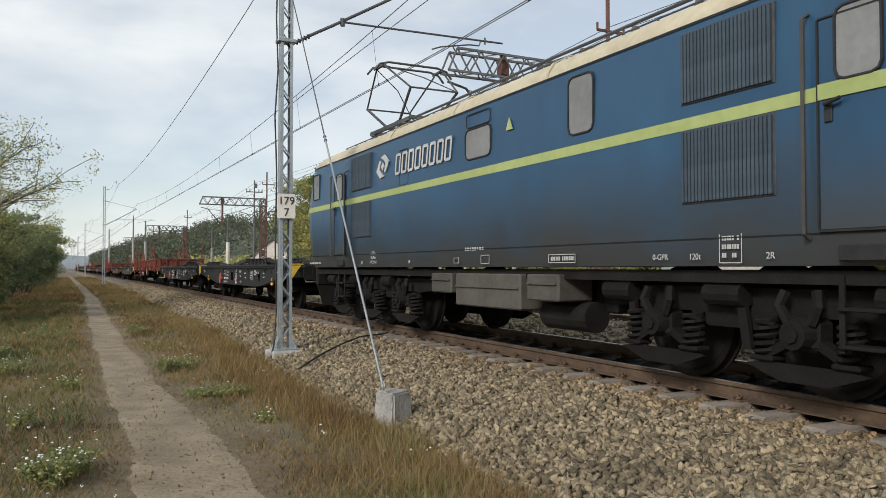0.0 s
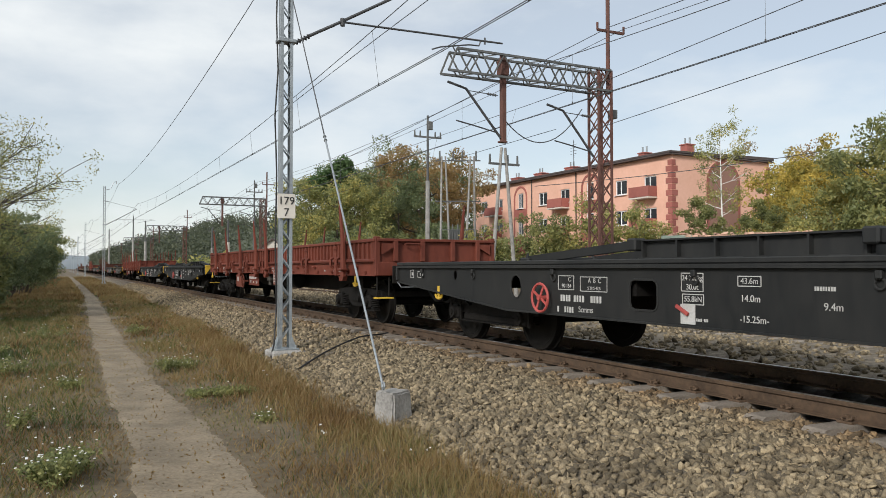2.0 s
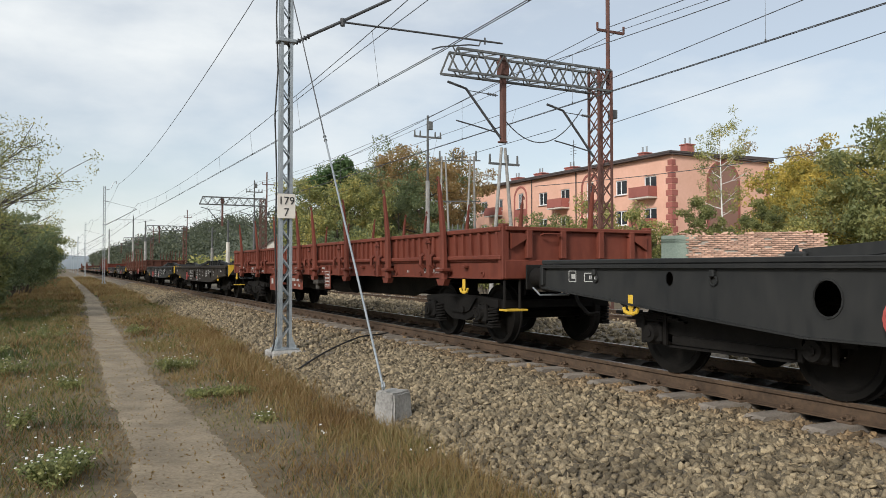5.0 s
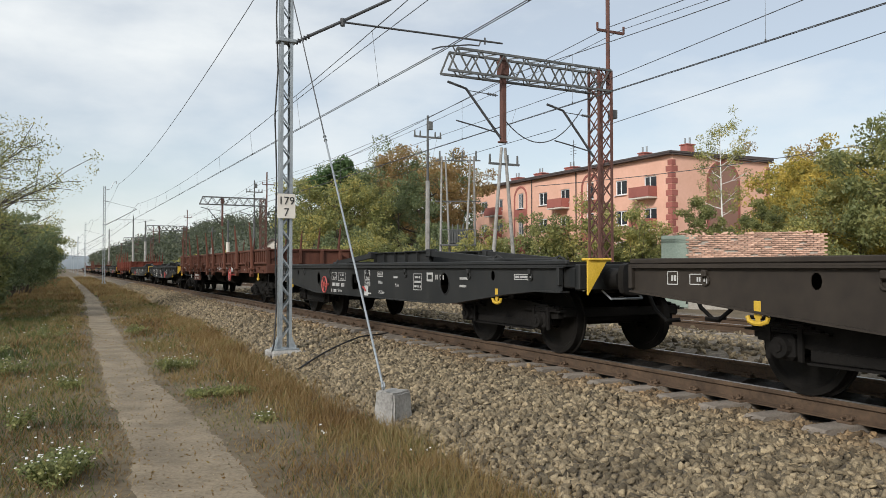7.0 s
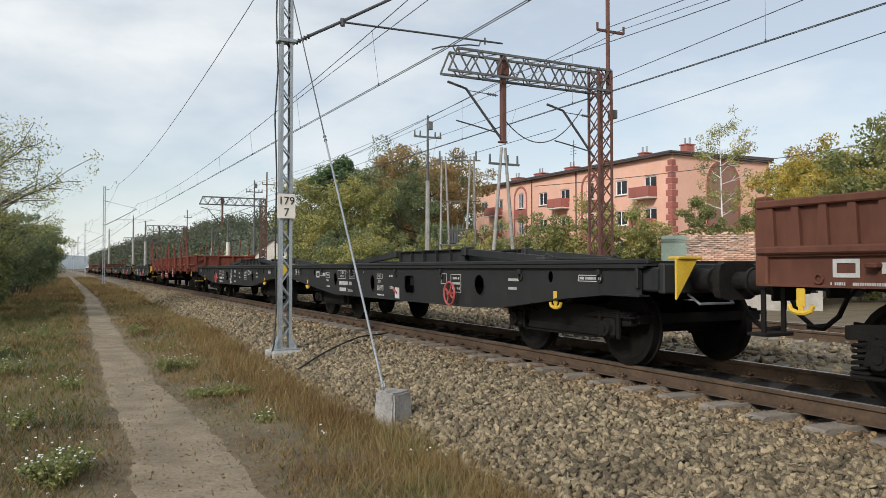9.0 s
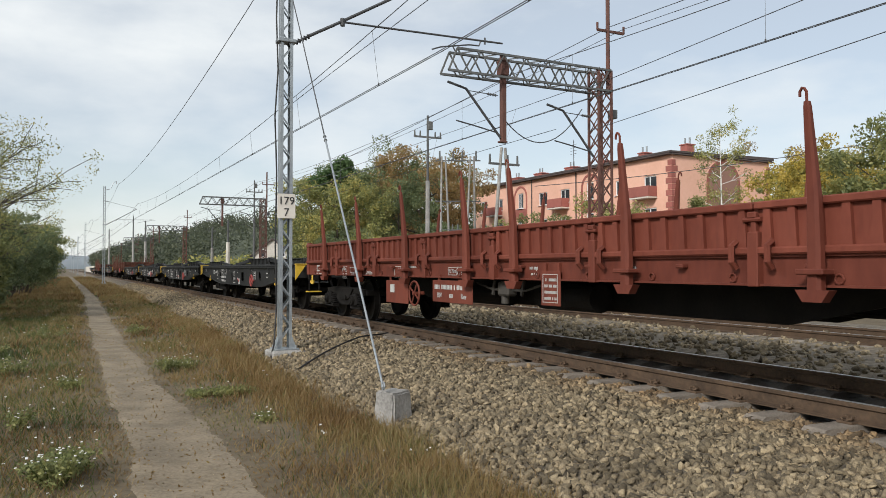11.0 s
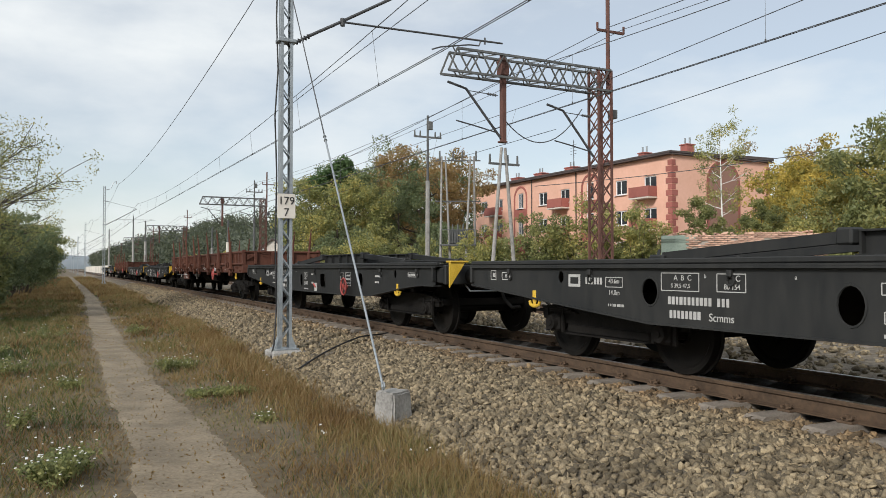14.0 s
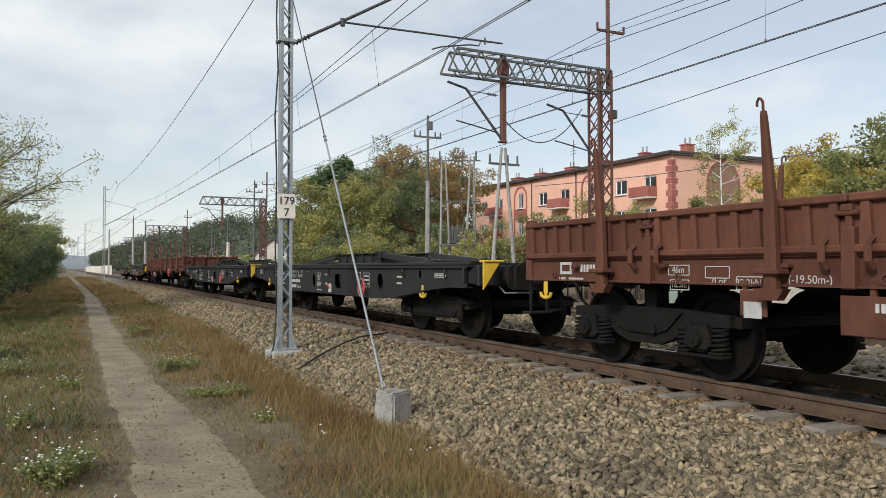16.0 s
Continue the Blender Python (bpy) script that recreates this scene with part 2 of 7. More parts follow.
# next three: leaf tones lifted and greyed to include aerial haze
M["leafgreen"] = leafy("green_leaves", [(0.0984, 0.1196, 0.0494), (0.1776, 0.2001, 0.0741), (0.2856, 0.2875, 0.1040), (0.4260, 0.3795, 0.1365)])
M["leafdark"] = leafy("dark_green_leaves", [(0.0887, 0.1172, 0.0596), (0.1552, 0.1919, 0.0895), (0.2549, 0.2835, 0.1236)])
M["leafolive"] = leafy("olive_leaves", [(0.1302, 0.1484, 0.0621), (0.2301, 0.2473, 0.0863), (0.3729, 0.3478, 0.1139), (0.5554, 0.4482, 0.1380)])
M["leafyellow"] = leafy("yellow_leaves", [(0.1680, 0.1704, 0.0432), (0.3360, 0.2820, 0.0600), (0.5160, 0.3840, 0.0780), (0.6480, 0.4680, 0.0960)])
M["leafbrown"] = leafy("rusty_oak_leaves", [(0.13, 0.115, 0.045), (0.25, 0.165, 0.062), (0.36, 0.23, 0.09), (0.29, 0.245, 0.09)])
M["needles"] = leafy("pine_needles", [(0.0507, 0.1014, 0.0406), (0.1014, 0.1690, 0.0608), (0.1690, 0.2535, 0.0946)])
M["grassdry"] = leafy("dry_grass", [(0.1219, 0.0690, 0.0242), (0.2185, 0.1311, 0.0460), (0.3105, 0.2254, 0.0966), (0.1357, 0.1403, 0.0403)])
M["grassgreen"] = leafy("green_grass", [(0.045, 0.07, 0.016), (0.085, 0.115, 0.026), (0.17, 0.16, 0.05)])
M["petal"] = surf("white_petals", (0.7, 0.7, 0.66), (0.8, 0.8, 0.78), 3, 0.7, bump=0)
# far wood: greyed tones that carry the haze of distance
M["farwood"] = leafy("far_woodland", [(0.0595, 0.0748, 0.0510), (0.0935, 0.1105, 0.0680), (0.1445, 0.1487, 0.0850)])
M["hill"] = surf("wooded_hill_soil", (0.06, 0.075, 0.05), (0.11, 0.12, 0.075), 0.08, 1.0, bump=0.5, rand=0)
# air haze painted into the colour of the horizon hills
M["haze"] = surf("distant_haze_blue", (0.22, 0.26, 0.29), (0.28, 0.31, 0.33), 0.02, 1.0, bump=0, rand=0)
M["ink"] = surf("black_lettering", (0.012, 0.012, 0.012), (0.02, 0.02, 0.02), 3, 0.7, bump=0)
M["ceramic"] = surf("brown_insulator", (0.05, 0.025, 0.015), (0.09, 0.05, 0.03), 3, 0.25, bump=0)


def glass_dark():
    m = bpy.data.materials.new("window_glass")
    m.use_nodes = True
    b = m.node_tree.nodes["Principled BSDF"]
    b.inputs["Base Color"].default_value = (0.035, 0.04, 0.045, 1)
    b.inputs["Roughness"].default_value = 0.06
    b.inputs["IOR"].default_value = 1.5
    return m


M["glass"] = glass_dark()


# ---- mesh helpers ----
def part(name, bm, material, parent=None, label="", smooth=False):
    """Links a bmesh as one mesh object, under a thing or under a part."""
    me = bpy.data.meshes.new(name)
    bm.normal_update()
    bm.to_mesh(me)
    bm.free()
    for m in material if isinstance(material, (list, tuple)) else (material,):
        me.materials.append(m)
    if smooth:
        me.polygons.foreach_set("use_smooth", [True] * len(me.polygons))
        me.set_sharp_from_angle(angle=radians(35))
    ob = new(name, me)
    ob.parent = parent
    if label:
        ob["label"] = label
    return ob


def again(ob, parent, m=None):
    """The same mesh once more, under that parent."""
    o = new(ob.name.split(".")[0], ob.data)
    o.parent = parent
    if m is not None:
        o.matrix_basis = m
    for k in ("label", "kind"):
        if k in ob:
            o[k] = ob[k]
    return o


def B():
    return bmesh.new()


def box(bm, c, s, bev=0.0, turn=None, mat=0):
    """A box of size s round c, with its edges broken by bev."""
    m = Matrix.Translation(c) @ (turn.to_4x4() if turn is not None else Matrix()) @ Matrix.Diagonal((*s, 1))
    r = bmesh.ops.create_cube(bm, size=1, matrix=m)
    vs = r["verts"]
    fs = {f for v in vs for f in v.link_faces}
    for f in fs:
        f.material_index = mat
    if bev:
        es = list({e for v in vs for e in v.link_edges})
        bmesh.ops.bevel(bm, geom=es, offset=bev, segments=1, affect="EDGES", profile=0.5, material=-1)
    return bm


def rod(bm, a, b, r, r2=None, seg=8, caps=True, mat=0):
    """A round bar from a to b."""
    a, b = Vector(a), Vector(b)
    d = b - a
    m = Matrix.Translation((a + b) / 2) @ d.to_track_quat("Z", "Y").to_matrix().to_4x4()
    r = bmesh.ops.create_cone(bm, cap_ends=caps, segments=seg, radius1=r, radius2=r if r2 is None else r2, depth=d.length, matrix=m)
    if mat:
        for f in {f for v in r["verts"] for f in v.link_faces}:
            f.material_index = mat
    return bm


def bar(bm, a, b, w, h, mat=0):
    """A flat-sided bar from a to b, w across and h high."""
    a, b = Vector(a), Vector(b)
    d = b - a
    q = d.to_track_quat("Y", "Z").to_matrix()
    return box(bm, (a + b) / 2, (w, d.length, h), 0, q, mat)


def tube(bm, pts, r, seg=6, mat=0):
    """A bent round bar through pts."""
    pts = [Vector(p) for p in pts]
    rings, q, last = [], None, None
    for i, p in enumerate(pts):
        d = (pts[min(i + 1, len(pts) - 1)] - pts[max(i - 1, 0)])
        d = d.normalized() if d.length > 1e-9 else Vector((0, 0, 1))
        q = d.to_track_quat("Z", "Y") if q is None else last.rotation_difference(d) @ q
        last = d
        rr = r[i] if isinstance(r, (list, tuple)) else r
        rings.append([bm.verts.new(p + q @ Vector((rr * math.cos(2 * math.pi * k / seg), rr * math.sin(2 * math.pi * k / seg), 0))) for k in range(seg)])
    for a, b in zip(rings, rings[1:]):
        for k in range(seg):
            f = bm.faces.new((a[k], a[(k + 1) % seg], b[(k + 1) % seg], b[k]))
            f.material_index = mat
    bm.faces.new(rings[0][::-1]).material_index = mat
    bm.faces.new(rings[-1]).material_index = mat
    return bm


def slab(bm, outline, x0, x1, mat=0, axis="x"):
    """A flat outline in (y, z) drawn out from x0 to x1 (or in (x, z) along y, or (x, y) along z)."""
    def at(p, q):
        return {"x": (q, p[0], p[1]), "y": (p[0], q, p[1]), "z": (p[0], p[1], q)}[axis]
    a = [bm.verts.new(at(p, x0)) for p in outline]
    b = [bm.verts.new(at(p, x1)) for p in outline]
    fs = [bm.faces.new(a), bm.faces.new(b[::-1])]
    k = len(outline)
    for i in range(k):
        fs.append(bm.faces.new((a[i], b[i], b[(i + 1) % k], a[(i + 1) % k])))
    for f in fs:
        f.material_index = mat
    bmesh.ops.recalc_face_normals(bm, faces=fs)
    return bm


def ring(bm, c, r, t, axis="x", seg=20, mat=0):
    """A torus round c: radius r, bar radius t."""
    pts = []
    for i in range(seg):
        a = 2 * math.pi * i / seg
        row = []
        for k in range(6):
            b = 2 * math.pi * k / 6
            q, w = r + t * math.cos(b), t * math.sin(b)
            p = {"x": (w, q * math.cos(a), q * math.sin(a)), "z": (q * math.cos(a), q * math.sin(a), w)}[axis]
            row.append(bm.verts.new(Vector(c) + Vector(p)))
        pts.append(row)
    for i in range(seg):
        for k in range(6):
            f = bm.faces.new((pts[i][k], pts[(i + 1) % seg][k], pts[(i + 1) % seg][(k + 1) % 6], pts[i][(k + 1) % 6]))
            f.material_index = mat
    return bm


def coil(bm, c, r, h, turns, t):
    pts = [(c[0] + r * math.cos(a), c[1] + r * math.sin(a), c[2] + h * a / (2 * math.pi * turns)) for a in np.linspace(0, 2 * math.pi * turns, turns * 9)]
    return tube(bm, pts, t, 5)


def empty(name, m, label, category, group="", kind=""):
    ob = new(name)
    ob.empty_display_size = 0.2
    ob.matrix_basis = m
    return tagged(ob, label, category, group, kind)


def raw(name, verts, faces, material, parent=None, smooth=False):
    """A mesh from arrays; faces all of one length."""
    me = bpy.data.meshes.new(name)
    v, f = np.asarray(verts, np.float32), np.asarray(faces, np.int32)
    me.vertices.add(len(v))
    me.vertices.foreach_set("co", v.ravel())
    k = f.shape[1]
    me.loops.add(f.size)
    me.loops.foreach_set("vertex_index", f.ravel())
    me.polygons.add(len(f))
    me.polygons.foreach_set("loop_start", np.arange(0, f.size, k, dtype=np.int32))
    me.polygons.foreach_set("loop_total", np.full(len(f), k, np.int32))
    if smooth:
        me.polygons.foreach_set("use_smooth", [True] * len(f))
    me.update(calc_edges=True)
    me.materials.append(material)
    ob = new(name, me)
    ob.parent = parent
    return ob


def lettering(words, size, parent, m, material, name="lettering"):
    """Words in the built-in font, as a mesh; local x along the line, y up."""
    cu = bpy.data.curves.new(name, "FONT")
    cu.body, cu.size, cu.align_x, cu.align_y = words, size, "CENTER", "CENTER"
    cu.extrude = 0.002
    tmp = bpy.data.objects.new(name, cu)
    me = bpy.data.meshes.new_from_object(tmp)
    bpy.data.objects.remove(tmp)
    me.materials.append(material)
    ob = new(name, me)
    ob.parent = parent
    ob.matrix_basis = m
    ob["kind"] = "stuff"
    return ob


def side_face(x, y, z, turn=0):
    """The pose of a mark on a side that faces -x: its line runs towards -y."""
    return Matrix.Translation((x, y, z)) @ Matrix(((0, 0, -1, 0), (-1, 0, 0, 0), (0, 1, 0, 0), (0, 0, 0, 1)))


# ---- ground ----
TOE_Y = [-30, 3, 5, 7, 9, 12, 16, 22, 34, 60, 900]
TOE_X = [3.1, 3.1, 3.12, 3.18, 3.1, 3.14, 3.4, 3.75, 4.0, 4.4, 4.7]
WAY_Y = [-10, 6, 8.3, 11, 15.5, 26, 49, 72, 900]
WAY_X = [0.96, 0.98, 1.03, 1.02, 1.01, 1.13, 1.60, 1.62, 1.62]


def toe(y):
    """Where the ballast's foot lies at y."""
    return float(np.interp(y, TOE_Y, TOE_X))


def path_mid(y):
    return float(np.interp(y, WAY_Y, WAY_X)) + 0.04 * math.sin(y * 0.9)


def rise(x, y):
    """The lie of the land."""
    z = GROUND + 0.06 * noise.noise((x * 0.22, y * 0.22, 0)) + 0.03 * noise.noise((x * 0.9, y * 0.9, 3))
    d = abs(x - path_mid(y))
    if d < 0.75:
        z -= 0.045 * (1 - d / 0.75)
    return z


def spaced(stops):
    out = []
    for (a, step), (b, _) in zip(stops, stops[1:]):
        out += list(np.arange(a, b, step))
    return out + [stops[-1][0]]


def grid_mesh(name, xs, ys, height, material, smooth=True):
    v = [(x, y, height(x, y)) for y in ys for x in xs]
    k = len(xs)
    f = [(j * k + i, j * k + i + 1, (j + 1) * k + i + 1, (j + 1) * k + i) for j in range(len(ys) - 1) for i in range(k - 1)]
    return raw(name, v, f, material, smooth=smooth)


ground = grid_mesh("ground", spaced([(-1500, 300), (-300, 60), (-60, 10), (-10, 1), (-4, 0.25), (6, 1), (20, 6), (80, 40), (300, 300), (1800, 1)]),
                   spaced([(-300, 60), (-60, 10), (-10, 1), (0, 0.25), (20, 0.6), (50, 3), (120, 20), (300, 200), (3000, 1)]), rise, M["soil"])
tagged(ground, "dry autumn soil under brown grass beside the line", "ground", kind="structure")


def make_path():
    ys = spaced([(-8, 0.4), (1, 0.07), (14, 0.16), (40, 1.0), (120, 4), (200, 1)])
    v, f = [], []
    for j, y in enumerate(ys):
        m, w = path_mid(y), float(np.interp(y, [0, 7, 12, 20], [0.58, 0.52, 0.45, 0.40])) + 0.07 * noise.noise((0, y * 0.6, 7))
        for i in range(9):
            e = -1 + i / 4
            x = m + e * w + (0.13 * noise.noise((e * 3, y * 1.7, 2)) + 0.08 * noise.noise((e * 9, y * 6.1, 4)) + 0.05 * noise.noise((e * 9, y * 17.0, 8)) if abs(e) == 1 else 0)
            v.append((x, y, rise(x, y) + 0.012 - (0.03 if abs(e) == 1 else 0) + 0.008 * noise.noise((x * 6, y * 6, 1))))
        if j:
            f += [((j - 1) * 9 + i, (j - 1) * 9 + i + 1, j * 9 + i + 1, j * 9 + i) for i in range(8)]
    tagged(raw("footpath", v, f, M["path"], smooth=True), "pale trodden sandy footpath through dry grass", "path", kind="structure")


make_path()

BED = -0.238


def bed_height(x, y):
    a = toe(y)
    if x < a:
        return GROUND - 0.15
    if x < 5.25:
        t = (x - a) / (5.25 - a)
        return GROUND + (BED - GROUND) * t ** 0.8
    if x > 17.0:
        return BED - 0.35 * min(1, (x - 17.0) / 1.4)
    if 8.9 < x:
        return BED + 0.055 + 0.05 * noise.noise((x * 0.8, y * 0.4, 5))
    return BED + 0.02 * noise.noise((x, y * 0.5, 5))


def make_bed():
    ys = spaced([(-40, 4), (-4, 0.5), (30, 2), (90, 10), (900, 1)])
    xs = list(np.linspace(0, 1, 13))
    v, f = [], []
    for j, y in enumerate(ys):
        a = toe(y)
        row = [a - 0.05 + t * (5.3 - a) for t in xs] + [5.7, 6.5, 7.5, 8.3, 8.7, 9.3, 9.7, 11, 13, 15, 17, 17.6, 18.4, 18.6]
        for x in row:
            z = bed_height(x, y) if x < 18.5 else GROUND - 0.2
            v.append((x, y, z + (0.02 * noise.noise((x * 5, y * 5, 0)) if a < x < 18 else 0)))
        if j:
            k = len(row)
            f += [((j - 1) * k + i, (j - 1) * k + i + 1, j * k + i + 1, j * k + i) for i in range(k - 1)]
    return tagged(raw("ballast_bed", v, f, M["bed"], smooth=True), "sloping bed of beige crushed-stone ballast under the tracks", "ballast", kind="structure")


ballast = make_bed()


# ---- tracks ----
def rail_outline():
    half = [(0.075, -0.172), (0.075, -0.160), (0.010, -0.142), (0.009, -0.052), (0.034, -0.040), (0.036, -0.012), (0.030, 0.0)]
    return [(x, z) for x, z in half] + [(-x, z) for x, z in half[::-1]]


def make_rail(track, x):
    bm = B()
    slab(bm, [(x + a, b) for a, b in rail_outline()], -60, 900, axis="y")
    for f in bm.faces:
        if f.calc_center_median().z > -0.004 and abs(f.normal.z) > 0.5:
            f.material_index = 1
    part("rail", bm, [M["rust"], M["bright"]], track)


def sleeper_block(y=0.0, bm=None, x=0.0):
    bm = bm or B()
    out = [(-1.3, -0.40), (-1.3, -0.20), (-1.26, -0.172), (-0.5, -0.172), (-0.4, -0.215), (0.4, -0.215), (0.5, -0.172), (1.26, -0.172), (1.3, -0.20), (1.3, -0.40)]
    a = [bm.verts.new((x + px, y - (0.15 if pz < -0.3 else 0.11), pz)) for px, pz in out]
    b = [bm.verts.new((x + px, y + (0.15 if pz < -0.3 else 0.11), pz)) for px, pz in out]
    bm.faces.new(a), bm.faces.new(b[::-1])
    for i in range(len(out)):
        bm.faces.new((a[i], b[i], b[(i + 1) % len(out)], a[(i + 1) % len(out)]))
    return bm


def fastening():
    """A rail clip: base plate ribs, spring and nut."""
    bm = B()
    box(bm, (-0.10, 0, -0.160), (0.09, 0.15, 0.022), 0.004)
    for s in (-1, 1):
        tube(bm, [(-0.05, 0.012 * s, -0.140), (-0.075, 0.045 * s, -0.118), (-0.115, 0.055 * s, -0.125), (-0.13, 0.02 * s, -0.14)], 0.011, 5)
    rod(bm, (-0.088, 0, -0.15), (-0.088, 0, -0.098), 0.018, seg=6)
    return bm


def make_track(x0, label, near):
    track = empty("railway_track", Matrix(), label, "track", kind="structure")
    for s in (-1, 1):
        make_rail(track, x0 + s * 0.7535)
    if not near:
        bm = B()
        for i in range(170):
            sleeper_block(-12 + i * 0.6, bm, x0)
        part("sleepers", bm, M["sleeper"], track)["kind"] = "stuff"
        return track
    first = part("sleeper", sleeper_block(), M["sleeper"], track)
    clip = part("rail_fastening", fastening(), M["rust"], first)
    bpy.data.objects.remove(clip, do_unlink=True)
    clip_mesh = bpy.data.meshes["rail_fastening"]
    rng = random.Random(4)
    for i in range(250):
        s = first if i == 0 else again(first, track)
        s.matrix_basis = pose(x0 + rng.uniform(-0.02, 0.02), -8.86 + i * 0.6 + rng.uniform(-0.012, 0.012), rng.uniform(-0.006, 0.004), 0, 0, rng.uniform(-0.5, 0.5))
        if i < 75:
            for rx, mirror in ((-0.7535, 0), (-0.7535, 180), (0.7535, 0)):
                c = new("rail_fastening", clip_mesh)
                c.parent = s
                c.matrix_basis = pose(rx, 0, 0, 0, 0, mirror)
    return track


near_track = make_track(TRACK, "running line with rusty rails on concrete sleepers", True)
make_track(TRACK_2, "parallel track with rusty rails beyond the train", False)


# ---- rolling stock: local y runs back along the train, -x is the side by the footpath ----
def cut_plate(outline, holes, x, t):
    """An upright plate in the yz plane, with holes right through it."""
    bm = B()
    edges = []
    for loop in [outline] + holes:
        vs = [bm.verts.new((x, p[0], p[1])) for p in loop]
        edges += [bm.edges.new((vs[i], vs[(i + 1) % len(vs)])) for i in range(len(vs))]
    bmesh.ops.triangle_fill(bm, use_beauty=True, use_dissolve=False, edges=edges, normal=(-1, 0, 0))
    out = bmesh.ops.extrude_face_region(bm, geom=bm.faces[:])
    bmesh.ops.translate(bm, vec=(t, 0, 0), verts=[v for v in out["geom"] if isinstance(v, bmesh.types.BMVert)])
    bmesh.ops.recalc_face_normals(bm, faces=bm.faces[:])
    return bm


def oval(y, z, a, b, n=14):
    return [(y + a * math.cos(2 * math.pi * i / n), z + b * math.sin(2 * math.pi * i / n)) for i in range(n)]


def rounded(y, z, a, b, r=0.06):
    out = []
    for sy, sz, a0 in ((1, 1, 0), (-1, 1, 90), (-1, -1, 180), (1, -1, 270)):
        for d in (0, 45, 90):
            q = radians(a0 + d)
            out.append((y + sy * (a - r) + r * math.cos(q), z + sz * (b - r) + r * math.sin(q)))
    return out


WHEEL_R = 0.46
shared = {}


def wheelset_mesh(r=WHEEL_R):
    bm = B()
    rod(bm, (-0.95, 0, 0), (0.95, 0, 0), 0.08, seg=10)
    for s in (-1, 1):
        x = s * 0.7535
        prof = [(-0.062, r - 0.06), (-0.062, r + 0.0), (0.034, r + 0.002), (0.042, r + 0.028), (0.066, r + 0.026), (0.07, r - 0.05), (0.03, r - 0.09), (0.012, 0.22), (0.04, 0.13), (0.09, 0.11)]
        back = [(-0.03, r - 0.09), (-0.014, 0.22), (-0.05, 0.13), (-0.09, 0.11)]
        loop = [(s * -a, b) for a, b in back[::-1] + prof]
        seg, rows = 28, []
        for i in range(seg):
            a = 2 * math.pi * i / seg
            rows.append([bm.verts.new((x + px, q * math.cos(a), q * math.sin(a))) for px, q in loop])
        for i in range(seg):
            for k in range(len(loop) - 1):
                bm.faces.new((rows[i][k], rows[(i + 1) % seg][k], rows[(i + 1) % seg][k + 1], rows[i][k + 1]))
        for k in range(6):
            a = math.pi * k / 3
            rod(bm, (x - s * 0.05, 0.17 * math.cos(a), 0.17 * math.sin(a)), (x + s * 0.0, 0.17 * math.cos(a), 0.17 * math.sin(a)), 0.02, seg=6)
    bmesh.ops.recalc_face_normals(bm, faces=bm.faces[:])
    return bm


wheelsets = []


def add_wheelset(parent, y, r=WHEEL_R):
    key = "wheelset%.2f" % r
    if key not in shared:
        ob = part("wheelset", wheelset_mesh(r), M["wheel"], parent, smooth=True)
        shared[key] = ob
    else:
        ob = again(shared[key], parent)
    ob.matrix_basis = pose(0, y, r)
    wheelsets.append((ob, y, r))
    return ob


def bogie_frame(a=0.9):
    """A two-axle freight bogie: side frames, bolster, axle boxes, springs and brake gear."""
    bm = B()
    for s in (-1, 1):
        x = s * 1.0
        slab(bm, [(-a - 0.35, 0.58), (-a - 0.35, 0.70), (-0.6, 0.74), (0.6, 0.74), (a + 0.35, 0.70), (a + 0.35, 0.58), (0.72, 0.56), (0.45, 0.40), (0.25, 0.33), (-0.25, 0.33), (-0.45, 0.40), (-0.72, 0.56)], x - 0.05, x + 0.05)
        slab(bm, [(-0.62, 0.70), (0.62, 0.70), (0.40, 0.50), (0.22, 0.45), (-0.22, 0.45), (-0.40, 0.50)], x - s * 0.10 - 0.02, x + s * 0.085)
        for w in (-a, a):
            box(bm, (x + s * 0.06, w, 0.46), (0.22, 0.26, 0.28), 0.04)
            rod(bm, (x + s * 0.15, w, 0.46), (x + s * 0.22, w, 0.46), 0.105, 0.095, 14)
            rod(bm, (x + s * 0.21, w, 0.46), (x + s * 0.235, w, 0.46), 0.05, seg=6)
            box(bm, (x + s * 0.05, w, 0.28), (0.16, 0.62, 0.035), 0.01)
            for q in (-1, 1):
                box(bm, (x + s * 0.05, w + q * 0.22, 0.315), (0.17, 0.17, 0.03), 0.01)
            bar(bm, (x + s * 0.12, w - 0.10, 0.62), (x + s * 0.12, w - 0.16, 0.38), 0.03, 0.05)
            bar(bm, (x + s * 0.12, w + 0.10, 0.62), (x + s * 0.12, w + 0.16, 0.38), 0.03, 0.05)
        rod(bm, (x + s * 0.05, -0.2, 0.5), (x + s * 0.12, -0.2, 0.5), 0.06, seg=8)
    box(bm, (0, 0, 0.62), (2.0, 0.38, 0.2), 0.02)
    for w in (-a - 0.4, a + 0.4):
        box(bm, (0, w, 0.63), (2.0, 0.09, 0.12), 0.01)
    for s in (-1, 1):
        for w in (-0.36, 0.36):
            box(bm, (s * 0.75, w, 0.44), (0.09, 0.08, 0.3), 0.02)
    return bm


def add_springs(bogie, spots, r, h, z, t):
    """One coil spring for each spot, all on one mesh."""
    key = "spring%.2f" % r
    for x, y in spots:
        if key not in shared:
            o = shared[key] = part("spring", coil(B(), (0, 0, 0), r, h, 5, t), M["frame"], bogie, smooth=True)
        else:
            o = again(shared[key], bogie)
        o.matrix_basis = pose(x, y, z)


